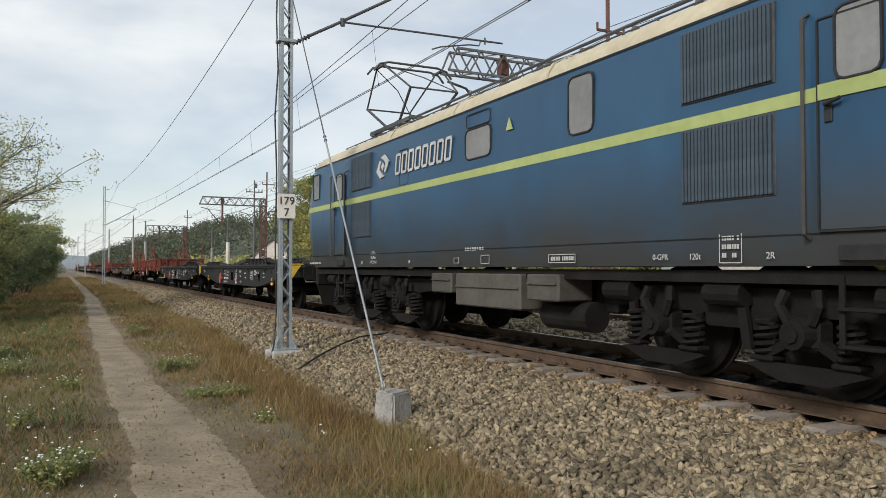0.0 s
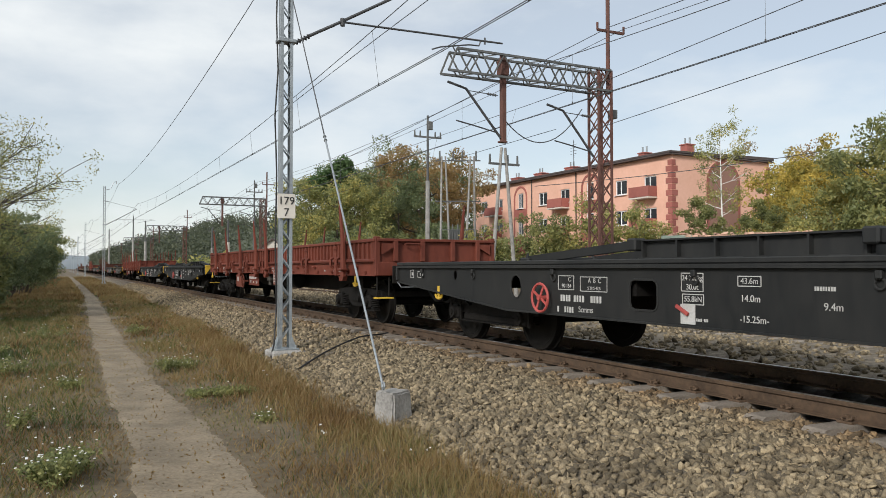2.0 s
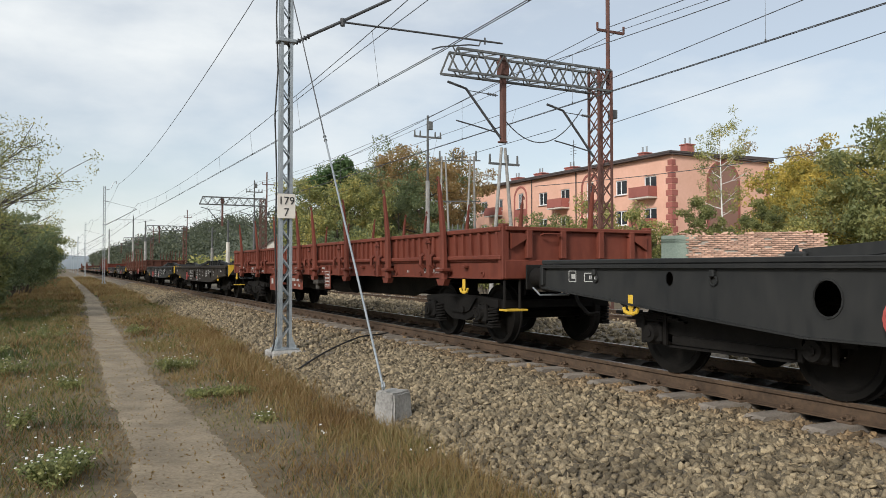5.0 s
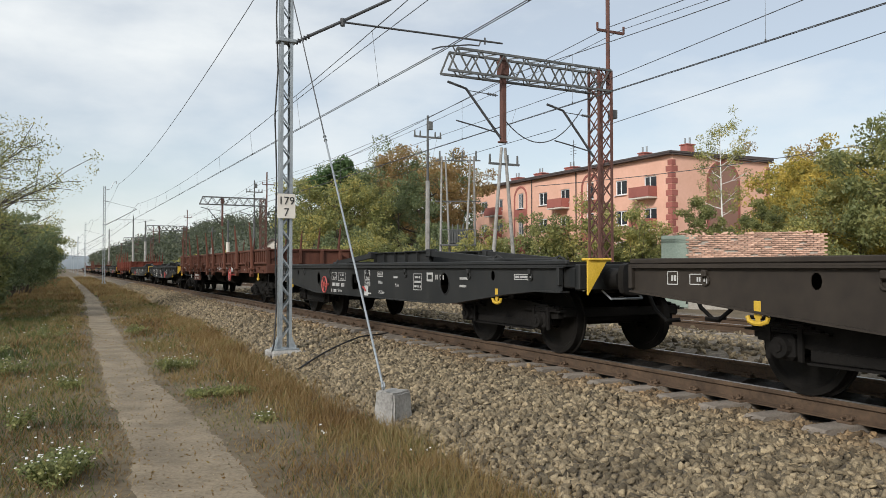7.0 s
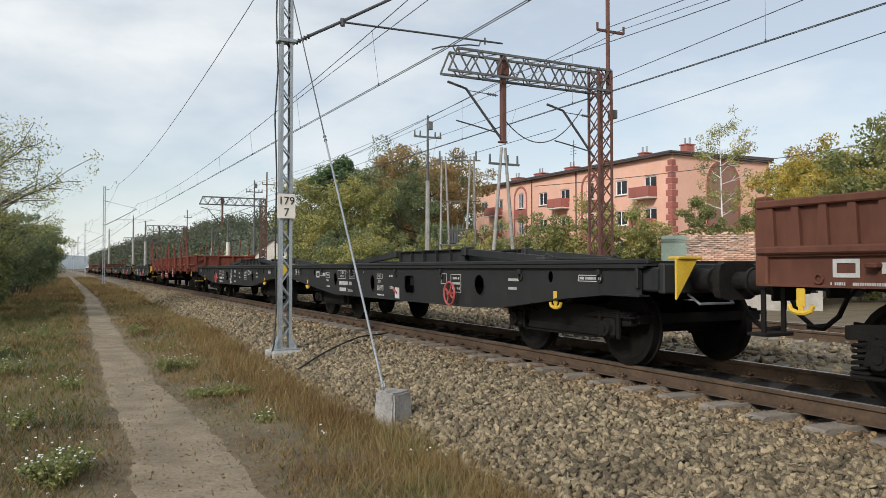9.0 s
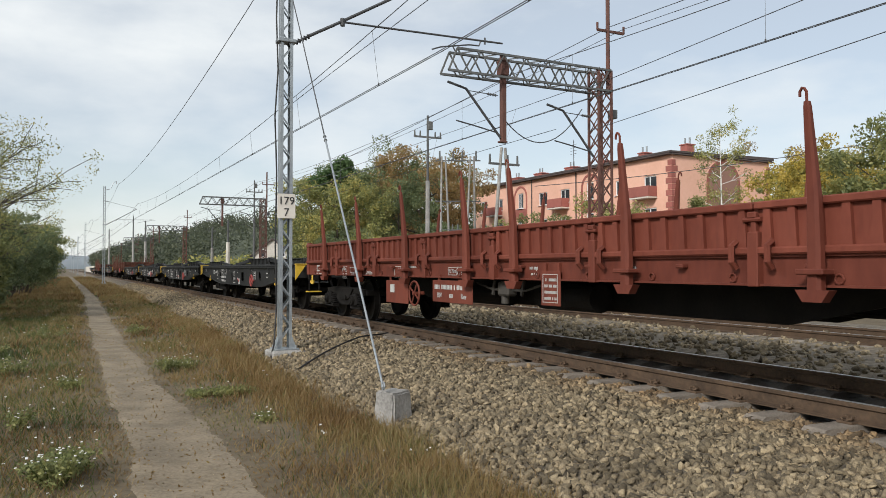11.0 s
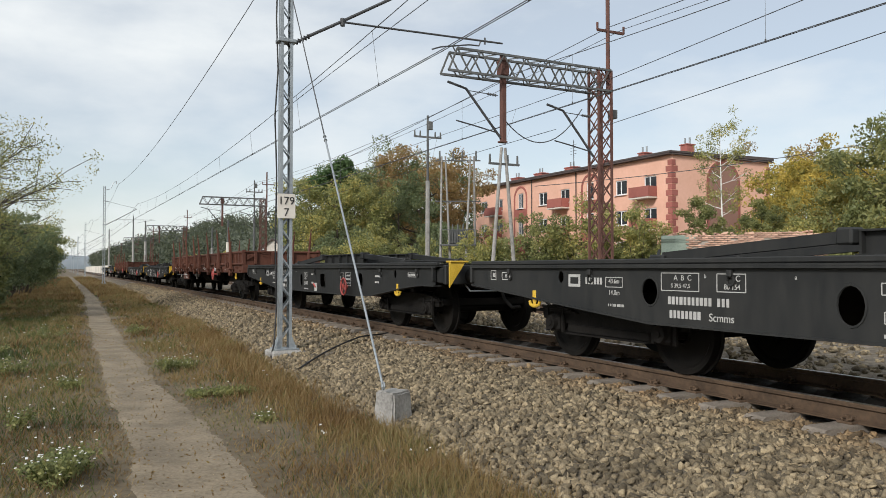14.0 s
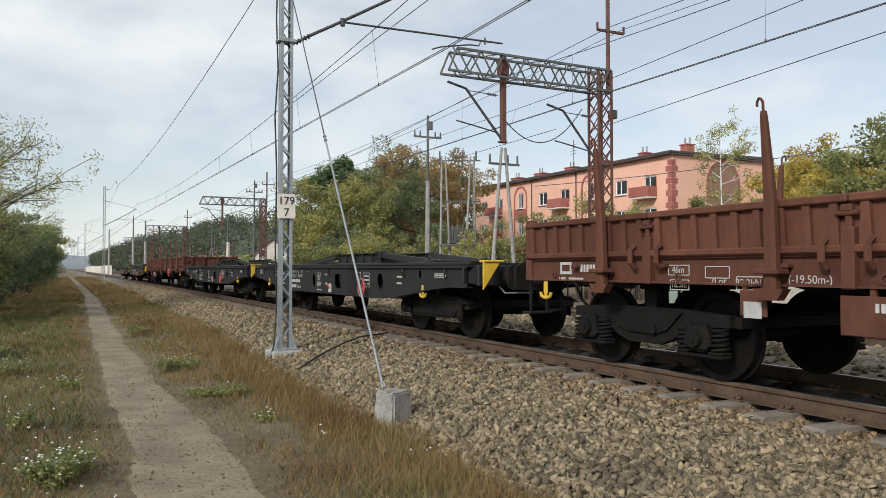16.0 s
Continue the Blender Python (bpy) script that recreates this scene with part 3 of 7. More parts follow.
def low_bogie_frame(a):
    """A flat wagon's bogie: a straight low beam between the axle boxes, short horns, leaf-spring packs and brake hangers."""
    bm = B()
    for s in (-1, 1):
        x = s * 1.0
        slab(bm, [(-a - 0.34, 0.50), (-a - 0.34, 0.66), (-0.5, 0.72), (0.5, 0.72), (a + 0.34, 0.66), (a + 0.34, 0.50), (a - 0.2, 0.46), (0.35, 0.33), (-0.35, 0.33), (-a + 0.2, 0.46)], x - 0.045, x + 0.045)
        box(bm, (x + s * 0.06, 0, 0.40), (0.03, 2 * a - 0.5, 0.10), 0.008)
        box(bm, (x + s * 0.07, 0, 0.335), (0.10, 2 * a - 0.5, 0.018))
        for w in (-a, a):
            box(bm, (x + s * 0.05, w, 0.46), (0.18, 0.24, 0.24), 0.04)
            rod(bm, (x + s * 0.13, w, 0.46), (x + s * 0.18, w, 0.46), 0.105, 0.095, 14)
            rod(bm, (x + s * 0.175, w, 0.46), (x + s * 0.195, w, 0.46), 0.045, seg=6)
            for k in range(4):
                box(bm, (x + s * 0.05, w, 0.60 + 0.024 * k), (0.09, 0.9 - 0.17 * k, 0.02))
            for q in (-0.17, 0.17):
                bar(bm, (x + s * 0.09, w + q, 0.64), (x + s * 0.09, w + q, 0.34), 0.03, 0.05)
    box(bm, (0, 0, 0.62), (2.0, 0.38, 0.2), 0.02)
    for w in (-a - 0.38, a + 0.38):
        box(bm, (0, w, 0.58), (2.0, 0.09, 0.12), 0.01)
    for s in (-1, 1):
        for w in (-a + 0.52, a - 0.52):
            box(bm, (s * 0.75, w, 0.44), (0.09, 0.08, 0.3), 0.02)
    return bm


def add_bogie(wagon, y, low=False):
    key, a = ("low_bogie", 1.02) if low else ("bogie", 0.9)
    if key not in shared:
        shared[key] = part("bogie", low_bogie_frame(a) if low else bogie_frame(), M["frame"], wagon)
        b = shared[key]
    else:
        b = again(shared[key], wagon)
    b.matrix_basis = pose(0, y, 0)
    if not low:
        add_springs(b, [(s * 1.06, w + q * 0.235) for s in (-1, 1) for w in (-a, a) for q in (-1, 1)], 0.075, 0.24, 0.33, 0.019)
    for w in (-a, a):
        add_wheelset(b, w)


def buffer_mesh():
    """Base, sleeve, plunger and head; the head looks to -y, its face at 0."""
    bm = B()
    box(bm, (0, 0.60, 0), (0.36, 0.03, 0.36), 0.01)
    rod(bm, (0, 0.60, 0), (0, 0.26, 0), 0.135, 0.12, 16)
    rod(bm, (0, 0.27, 0), (0, 0.235, 0), 0.14, seg=16)
    rod(bm, (0, 0.26, 0), (0, 0.04, 0), 0.095, seg=14)
    slab(bm, rounded(0, 0, 0.26, 0.19, 0.09), 0.0, 0.045, axis="y")
    return bm


def coupling_mesh():
    """Draw hook with its screw links, and the two air hoses."""
    bm = B()
    box(bm, (0, 0.52, 0), (0.30, 0.06, 0.30), 0.01)
    tube(bm, [(0, 0.55, 0), (0, 0.30, 0), (0, 0.16, -0.03), (0, 0.12, 0.05), (0, 0.18, 0.10)], 0.045, 6)
    for s in (-1, 1):
        tube(bm, [(s * 0.07, 0.30, 0), (s * 0.06, 0.12, -0.05), (s * 0.05, -0.06, -0.03)], 0.02, 6)
    rod(bm, (-0.12, 0.10, -0.05), (0.12, 0.10, -0.05), 0.025)
    rod(bm, (0, 0.10, -0.06), (0, 0.10, -0.30), 0.012)
    return bm


def hose_mesh():
    bm = B()
    for x in (-0.42,):
        tube(bm, [(x, 0.55, -0.08), (x, 0.44, -0.05), (x, 0.33, -0.16), (x * 0.9, 0.26, -0.36), (x * 0.75, 0.12, -0.50), (x * 0.55, -0.02, -0.48)], 0.028, 7)
    return bm


def add_ends(wagon, half, mat):
    """Buffers, coupling and hoses at both ends; half: the length over buffers, halved."""
    for e in (-1, 1):
        for s in (-1, 1):
            if "buffer" not in shared:
                shared["buffer"] = part("buffer", buffer_mesh(), M["under"], wagon, smooth=True)
                b = shared["buffer"]
            else:
                b = again(shared["buffer"], wagon)
            b.matrix_basis = pose(s * 0.875, e * half, 1.05, 0, 0, 0 if e < 0 else 180)
        for k, f in (("coupling", coupling_mesh), ("air_hose", hose_mesh)):
            if k not in shared:
                shared[k] = part(k, f(), M["under"], wagon, smooth=True)
                b = shared[k]
            else:
                b = again(shared[k], wagon)
            b.matrix_basis = pose(0, e * half, 1.03, 0, 0, 0 if e < 0 else 180)
        again(shared["air_hose"], wagon, pose(0.78, e * half, 1.03, 0, 0, 0 if e < 0 else 180))
    bm = B()
    for s in (-1,):
        y = -half + 0.45
        tube(bm, [(s * 0.95, y + 0.12, 0.90), (s * 0.95, y - 0.05, 0.80), (s * 0.45, y - 0.05, 0.80), (s * 0.45, y + 0.12, 0.92)], 0.014, 6)
    part("shunter_handrail", bm, M["galv"], wagon)


def hook_mesh():
    """A yellow towing hook: shank and two upturned flukes."""
    bm = B()
    box(bm, (0, 0, 0.16), (0.03, 0.11, 0.20), 0.01)
    tube(bm, [(0, -0.155, 0.08), (0, -0.13, 0.025), (0, -0.05, 0.0), (0, 0.05, 0.0), (0, 0.13, 0.025), (0, 0.155, 0.08)], 0.028, 7)
    box(bm, (0, 0, 0.04), (0.03, 0.07, 0.10), 0.01)
    bmesh.ops.scale(bm, vec=(0.8, 0.74, 0.8), verts=bm.verts[:])
    return bm


def handwheel_mesh(r=0.18):
    bm = B()
    ring(bm, (0, 0, 0), r, 0.018)
    for k in range(4):
        a = 2 * math.pi * k / 4 + 0.5
        bar(bm, (0, 0, 0), (0, r * math.cos(a), r * math.sin(a)), 0.012, 0.032)
    rod(bm, (-0.03, 0, 0), (0.18, 0, 0), 0.035, seg=10)
    return bm


def bars(wagon, marks, x, name="stencil_marking", material=None):
    """Rows of unreadable white stencilling: (y, z, width, height) each, or a frame with a leading 'f'."""
    bm = B()
    for mk in marks:
        if mk[0] == "f":
            _, y, z, w, h = mk
            for dz in (-h / 2, h / 2):
                box(bm, (x, y, z + dz), (0.004, w, 0.009))
            for dy in (-w / 2, w / 2):
                box(bm, (x - 0.001, y + dy, z), (0.004, 0.009, h))
        else:
            y, z, w, h = mk
            h = h * 0.8
            rng = random.Random(int((y + 20) * 310 + z * 770))
            p = -w / 2 + h * 0.25
            while p < w / 2:
                if rng.random() < 0.86:
                    box(bm, (x, y + p, z), (0.004, h * rng.uniform(0.34, 0.48), h * 0.9))
                p += h * 0.62
    ob = part(name, bm, material or M["white"], wagon)
    ob["kind"] = "stuff"
    return ob


FLAT, GONDOLA = 15.37, 20.13
FLAT_HALF, GONDOLA_HALF = FLAT / 2, GONDOLA / 2


# what is stencilled on the sides: frames and bars (y, z, width, height), words (text, y, z, size)
MARKS_A = {"frames": [('f', 1.94, 1.0, 0.32, 0.17), ('f', 1.4, 0.99, 0.5, 0.17), ('f', -0.16, 1.04, 0.29, 0.18), ('f', -0.17, 0.87, 0.28, 0.1), ('f', -0.86, 1.06, 0.26, 0.09)],
    "bars": [(1.65, 0.81, 0.8, 0.11), (1.96, 0.67, 0.34, 0.1), (-0.21, 0.67, 0.35, 0.04), (-1.62, 1.01, 0.2, 0.05)],
    "words": [('C', 1.87, 1.04, 0.08), ('90 154', 1.93, 0.96, 0.07), ('A  B  C', 1.38, 1.03, 0.08), ('S 39,5 47,5', 1.39, 0.94, 0.055), ('24 200kg', -0.16, 1.08, 0.075), ('30.0t', -0.16, 0.99, 0.08), ('55.8kN', -0.17, 0.87, 0.08), ('43.6m', -0.86, 1.06, 0.08), ('14.0m', -0.87, 0.9, 0.09), ('-15.25m-', -0.91, 0.71, 0.09), ('9.4m', -1.7, 0.86, 0.09), ('Scmms', 1.55, 0.68, 0.1)]}
MARKS_B = {"frames": [('f', 0.61, 1.02, 0.27, 0.09), ('f', 0.58, 0.8, 0.29, 0.09), ('f', -2.18, 1.01, 0.19, 0.16), ('f', 2.86, 1.04, 0.52, 0.18), ('f', 2.2, 1.04, 0.34, 0.17), ('f', 3.88, 1.02, 0.29, 0.11)],
    "bars": [(0.57, 0.66, 0.34, 0.04), (0.03, 1.03, 0.16, 0.05), (2.62, 0.85, 0.8, 0.11), (2.79, 0.71, 0.42, 0.11), (3.86, 0.76, 0.3, 0.04)],
    "words": [('23.2', 0.62, 1.02, 0.07), ('30.1t', 0.62, 0.92, 0.08), ('55.1kN', 0.58, 0.8, 0.075), ('9.00m', 0.01, 0.81, 0.08), ('A  B  C', 2.82, 1.08, 0.08), ('S 39,5 47,5', 2.85, 1.0, 0.06), ('C', 2.12, 1.08, 0.08), ('80 154', 2.19, 1.0, 0.07), ('43.6m', 3.88, 1.03, 0.075), ('14.0m', 3.88, 0.9, 0.08), ('Scmms', 2.32, 0.7, 0.11), ('b', 2.52, 1.1, 0.06), ('a', 1.5, 1.1, 0.06)]}
MARKS_C = {"frames": [('f', 6.56, 1.16, 0.29, 0.1), ('f', 6.55, 1.01, 0.26, 0.1), ('f', 6.05, 1.14, 0.3, 0.11), ('f', 5.66, 1.04, 0.31, 0.12), ('f', 3.46, 1.11, 0.53, 0.2), ('f', 1.35, 1.13, 0.3, 0.12), ('f', 1.03, 1.14, 0.29, 0.11)],
    "bars": [],
    "words": [('46m', 6.57, 1.16, 0.1), ('18.5m', 6.56, 1.01, 0.09), ('2Lot', 6.04, 1.05, 0.11), ('22.2kN', 5.68, 1.04, 0.1), ('(-19.50m-)', 5.04, 1.08, 0.1), ('A  B  C', 3.46, 1.16, 0.08), ('R 75m', 1.35, 1.13, 0.09), ('< 1:10', 1.03, 1.13, 0.09), ('a', -1.07, 1.16, 0.06)]}


def stencil(wagon, marks, x):
    bars(wagon, marks["frames"] + marks["bars"], x)
    for words, y, z, size in marks["words"]:
        lettering(words, size, wagon, side_face(x, y, z), M["white"])


def flat_side(s, paint, wagon, g=1):
    x = s * 1.40
    out = [(-6.9, 0.88), (-6.3, 0.88), (-5.6, 0.82), (-4.0, 0.63), (-3.2, 0.595), (3.3, 0.595), (4.8, 0.72), (5.9, 0.82), (7.18, 0.93), (7.18, 1.20), (-6.9, 1.20)]
    big = ((-3.35, 0.93, 0.15, 0.15), (3.3, 0.93, 0.12, 0.14), (1.0, 0.88, 0.12, 0.16)) if g > 0 else ((3.1, 0.93, 0.13, 0.15), (-3.65, 0.93, 0.16, 0.17))
    ry = -0.8 if g > 0 else 0.55
    holes = [oval(*h) for h in big] + [rounded(ry, 0.89, 0.21, 0.155, 0.07), oval(-5.2, 1.07, 0.055, 0.075, 10), oval(4.9, 1.07, 0.055, 0.075, 10)]
    web = part("side_girder", cut_plate(out, holes, x - 0.006 * s, 0.012 * s), paint, wagon)
    bm = B()
    # flanges, hole rims and lashing eyes
    lower = out[:9]
    for a, b in zip(lower, lower[1:]):
        bar(bm, (x - s * 0.035, a[0], a[1]), (x - s * 0.035, b[0], b[1]), 0.15, 0.02)
    box(bm, (x - s * 0.02, 0.07, 1.212), (0.15, 14.2, 0.022))
    box(bm, (x + s * 0.03, 0.07, 1.19), (0.05, 14.1, 0.02))
    box(bm, (x + s * 0.01, 0.07, 1.255), (0.06, 14.2, 0.055), 0.01)
    for y in (-6.87, 7.15):
        box(bm, (x + s * 0.03, y, 1.08), (0.06, 0.05, 0.24), 0.008)
    for y, z, a, b in big:
        pts = [(x + s * 0.004, p[0], p[1]) for p in oval(y, z, a + 0.01, b + 0.01, 16)]
        tube(bm, pts + [pts[0]], 0.013, 5)
    pts = [(x + s * 0.004, p[0], p[1]) for p in rounded(ry, 0.89, 0.22, 0.165, 0.075)]
    tube(bm, pts + [pts[0]], 0.014, 5)
    for y in (-6.2, -4.5, -2.1, -0.2, 2.2, 4.3, 6.1):
        ring(bm, (x + s * 0.02, y, 1.06), 0.045, 0.012, seg=10)
        box(bm, (x + s * 0.03, y, 1.13), (0.05, 0.06, 0.07), 0.01)
    part("girder_flange", bm, paint, web)
    return web


def flat_marks(wagon, x, variant, g=1):
    stencil(wagon, MARKS_A if g < 0 else MARKS_B, x)
    bars(wagon, [("f", 6.55, 1.08, 0.14, 0.13), (6.55, 1.08, 0.10, 0.08), ("f", 6.2, 1.07, 0.22, 0.10), (6.2, 1.07, 0.18, 0.06), ("f", -6.0, 1.06, 0.42, 0.07), (-6.0, 1.06, 0.38, 0.045),
                 ("f", -2.6, 0.94, 0.34, 0.28), (-2.6, 1.02, 0.28, 0.05), (-2.6, 0.94, 0.28, 0.05), (-2.6, 0.86, 0.28, 0.05), (-4.3, 1.02, 0.3, 0.05), (-4.3, 0.9, 0.24, 0.05)], x, "small_stencil")
    bm = B()
    q = -0.1 if g < 0 else -0.25
    box(bm, (x, q, 0.72), (0.006, 0.20, 0.20), 0.002)
    plate = part("label_plate", bm, M["white"], wagon)
    bm = B()
    bar(bm, (x - 0.02, q + 0.14, 0.80), (x - 0.02, q - 0.02, 0.72), 0.02, 0.035)
    part("drain_lever", bm, M["signalred"], plate, "red lever")
    bm = B()
    # operator's mark as plain shapes
    u = -3.1 if g < 0 else 4.62
    for yy, h in ((u - 0.10, 0.15), (u + 0.10, 0.15)):
        box(bm, (x, yy, 1.03), (0.004, 0.035, h))
    box(bm, (x - 0.001, u, 1.088), (0.004, 0.19, 0.035)), box(bm, (x - 0.001, u, 0.972), (0.004, 0.19, 0.035))
    part("operator_mark", bm, M["white"], wagon)
    bars(wagon, [(u - 0.36, 1.03, 0.34, 0.11)], x, "operator_name")
    if variant == 11:
        rng = random.Random(9)
        bm = B()
        for k in range(7):
            cy = -0.2 - k * 0.22
            tube(bm, [(x - 0.001, cy + rng.uniform(-0.14, 0.14), 0.82 + rng.uniform(-0.15, 0.15)) for _ in range(6)], 0.014, 4)
        part("sprayed_scrawl", bm, M["white"], wagon)


flat_made = {}


def flat_wagon(m, variant):
    """A six-bay flat wagon with fish-bellied girders, a folded cradle on its deck and a yellow end bracket."""
    brown = variant == 5
    paint = M["blackbrown"] if brown else M["black"]
    label = ("dusty brown-black steel flat wagon" if brown else "black steel flat wagon") + " with fish-bellied side girders and yellow hooks"
    w = empty("flat_wagon", m, label, "freight wagon", "flat wagons of the train")
    e = FLAT_HALF - 0.63
    g = -1 if variant <= 6 or variant == 8 else 1
    if ("web", g) not in flat_made:
        flat_made["web", g] = {s: flat_side(s, M["black"], w, g) for s in (-1, 1)}
    else:
        for s in (-1, 1):
            src = flat_made["web", g][s]
            o = again(src, w)
            for ch in src.children:
                again(ch, o)
    if brown:
        for o in [c for c in w.children if c.name.startswith("side_girder")]:
            for q in (o, *o.children):
                q.material_slots[0].link = "OBJECT"
                q.material_slots[0].material = paint

    def once(key, name, make, mat, mm=None, smooth=False):
        if key not in flat_made:
            flat_made[key] = part(name, make(), mat, w, smooth=smooth)
            o = flat_made[key]
        else:
            o = again(flat_made[key], w)
        if mm is not None:
            o.matrix_basis = mm
        return o

    def deck():
        bm = B()
        n = 58
        for i in range(n):
            box(bm, (0, -e + 0.12 + (2 * e - 0.24) * (i + 0.5) / n, 1.235), (2.66, (2 * e - 0.24) / n - 0.012, 0.05))
        return bm

    def underframe():
        bm = B()
        for s in (-1, 1):
            slab(bm, [(-e, 0.95), (-4.3, 0.90), (-3.0, 0.62), (3.0, 0.62), (4.3, 0.90), (e, 0.95), (e, 1.2), (-e, 1.2)], s * 0.42 - 0.02, s * 0.42 + 0.02)
        for y in (-4.95, -2.4, -0.8, 0.8, 2.4, 4.45):
            box(bm, (0, y, 1.02), (2.7, 0.16, 0.3))
        rod(bm, (0.5, -1.6, 0.80), (0.5, -0.2, 0.80), 0.2, seg=14)
        rod(bm, (-0.1, -2.2, 0.72), (-0.1, 2.2, 0.72), 0.03)
        box(bm, (0.2, 1.2, 0.8), (0.35, 0.5, 0.28), 0.02)
        for y in (-4.95, 4.45):
            rod(bm, (0, y, 0.70), (0, y, 0.95), 0.22, seg=14)
            for s in (-1, 1):
                box(bm, (s * 0.85, y, 0.82), (0.2, 0.2, 0.2), 0.01)
        return bm

    def stock():
        bm = B()
        box(bm, (0, -e + 0.05, 1.07), (2.74, 0.10, 0.32), 0.015)
        for s in (-1, 1):
            box(bm, (s * 1.20, -e + 0.25, 1.06), (0.34, 0.42, 0.26), 0.02)
        return bm

    def bracket():
        bm = B()
        for s in (-1,):
            slab(bm, [(s * 1.41, 1.275), (s * 1.41, 0.86), (s * 1.12, 1.275)], -e - 0.035, -e - 0.008, axis="y")
            box(bm, (s * 1.24, -e + 0.02, 1.285), (0.34, 0.16, 0.03), 0.008)
        return bm

    def cradle_beam():
        bm = B()
        for x in (-0.55, 0.55):
            box(bm, (x, 0, 1.52), (0.16, 3.0, 0.02))
            box(bm, (x, 0, 1.30), (0.16, 3.0, 0.02))
            box(bm, (x, 0, 1.41), (0.02, 3.0, 0.21))
            for y in np.linspace(-1.45, 1.45, 6):
                box(bm, (x, y, 1.41), (0.15, 0.025, 0.2))
        for y in (-1.2, 0, 1.2):
            box(bm, (0, y, 1.36), (1.1, 0.12, 0.12), 0.01)
            box(bm, (0, y, 1.28), (1.3, 0.22, 0.05), 0.01)
        return bm

    def cradle_arm(q):
        def make():
            bm = B()
            for x in (-0.62, 0.62):
                bar(bm, (x, q * 1.5, 1.47), (x, q * 3.9, 1.31), 0.10, 0.11)
                box(bm, (x, q * 1.55, 1.47), (0.2, 0.16, 0.16), 0.02)
                box(bm, (x, q * 3.95, 1.30), (0.22, 0.24, 0.08), 0.02)
                tube(bm, [(x - 0.06, q * 3.95, 1.33), (x, q * 4.0, 1.39), (x + 0.06, q * 4.08, 1.33)], 0.02, 5)
            rod(bm, (-0.62, q * 3.9, 1.32), (0.62, q * 3.9, 1.32), 0.03)
            return bm
        return make

    once("deck", "deck", deck, M["under"])
    once("underframe", "underframe", underframe, M["under"])
    once("stock", "headstock", stock, M["black"], pose(0, -0.15, 0))
    once("stock", "headstock", stock, M["black"], pose(0, 0, 0, 0, 0, 180))
    br = once("bracket", "end_bracket", bracket, M["yellow"], pose(0, -0.34, 0))
    br["label"] = "yellow triangular end bracket"
    br = once("bracket", "end_bracket", bracket, M["yellow"], pose(0, -0.34, 0) @ Matrix.Scale(-1, 4, (1, 0, 0)))
    once("cradle", "cradle_beam", cradle_beam, M["black"])
    once("arm-", "cradle_arm", cradle_arm(-1), M["black"])
    once("arm+", "cradle_arm", cradle_arm(1), M["black"])
    for y in (-5.3, 5.5):
        for s in (-1, 1):
            h = once("hook", "towing_hook", hook_mesh, M["yellow"], pose(s * 1.40, y, 0.68))
            h["label"] = "yellow towing hook"
    hw = once("handwheel", "handbrake_wheel", handwheel_mesh, M["signalred"], pose(-1.50, -2.55, 0.78), True)
    if g < 0:
        hw.matrix_basis = pose(-1.50, 2.38, 0.80)
    hw["label"] = "red spoked handbrake wheel"
    add_ends(w, FLAT_HALF, paint)
    for y in (-4.95, 4.45):
        add_bogie(w, y, True)
    k = "marks%d%d" % (variant if variant in (11,) else variant % 2, g)
    if k not in flat_made:
        before = set(w.children)
        flat_marks(w, -1.409, variant, g)
        flat_made[k] = [c for c in w.children if c not in before]
    else:
        for c in flat_made[k]:
            o = again(c, w, c.matrix_basis.copy())
            for ch in c.children:
                again(ch, o)
    return w


gon_made = {}
POSTS = [-7.66, -5.33, -3.0, -0.68, 0.68, 3.0, 5.33, 7.66]
LATCHES = [-6.97, -4.65, -2.32, 0.0, 2.32, 4.65, 6.97]


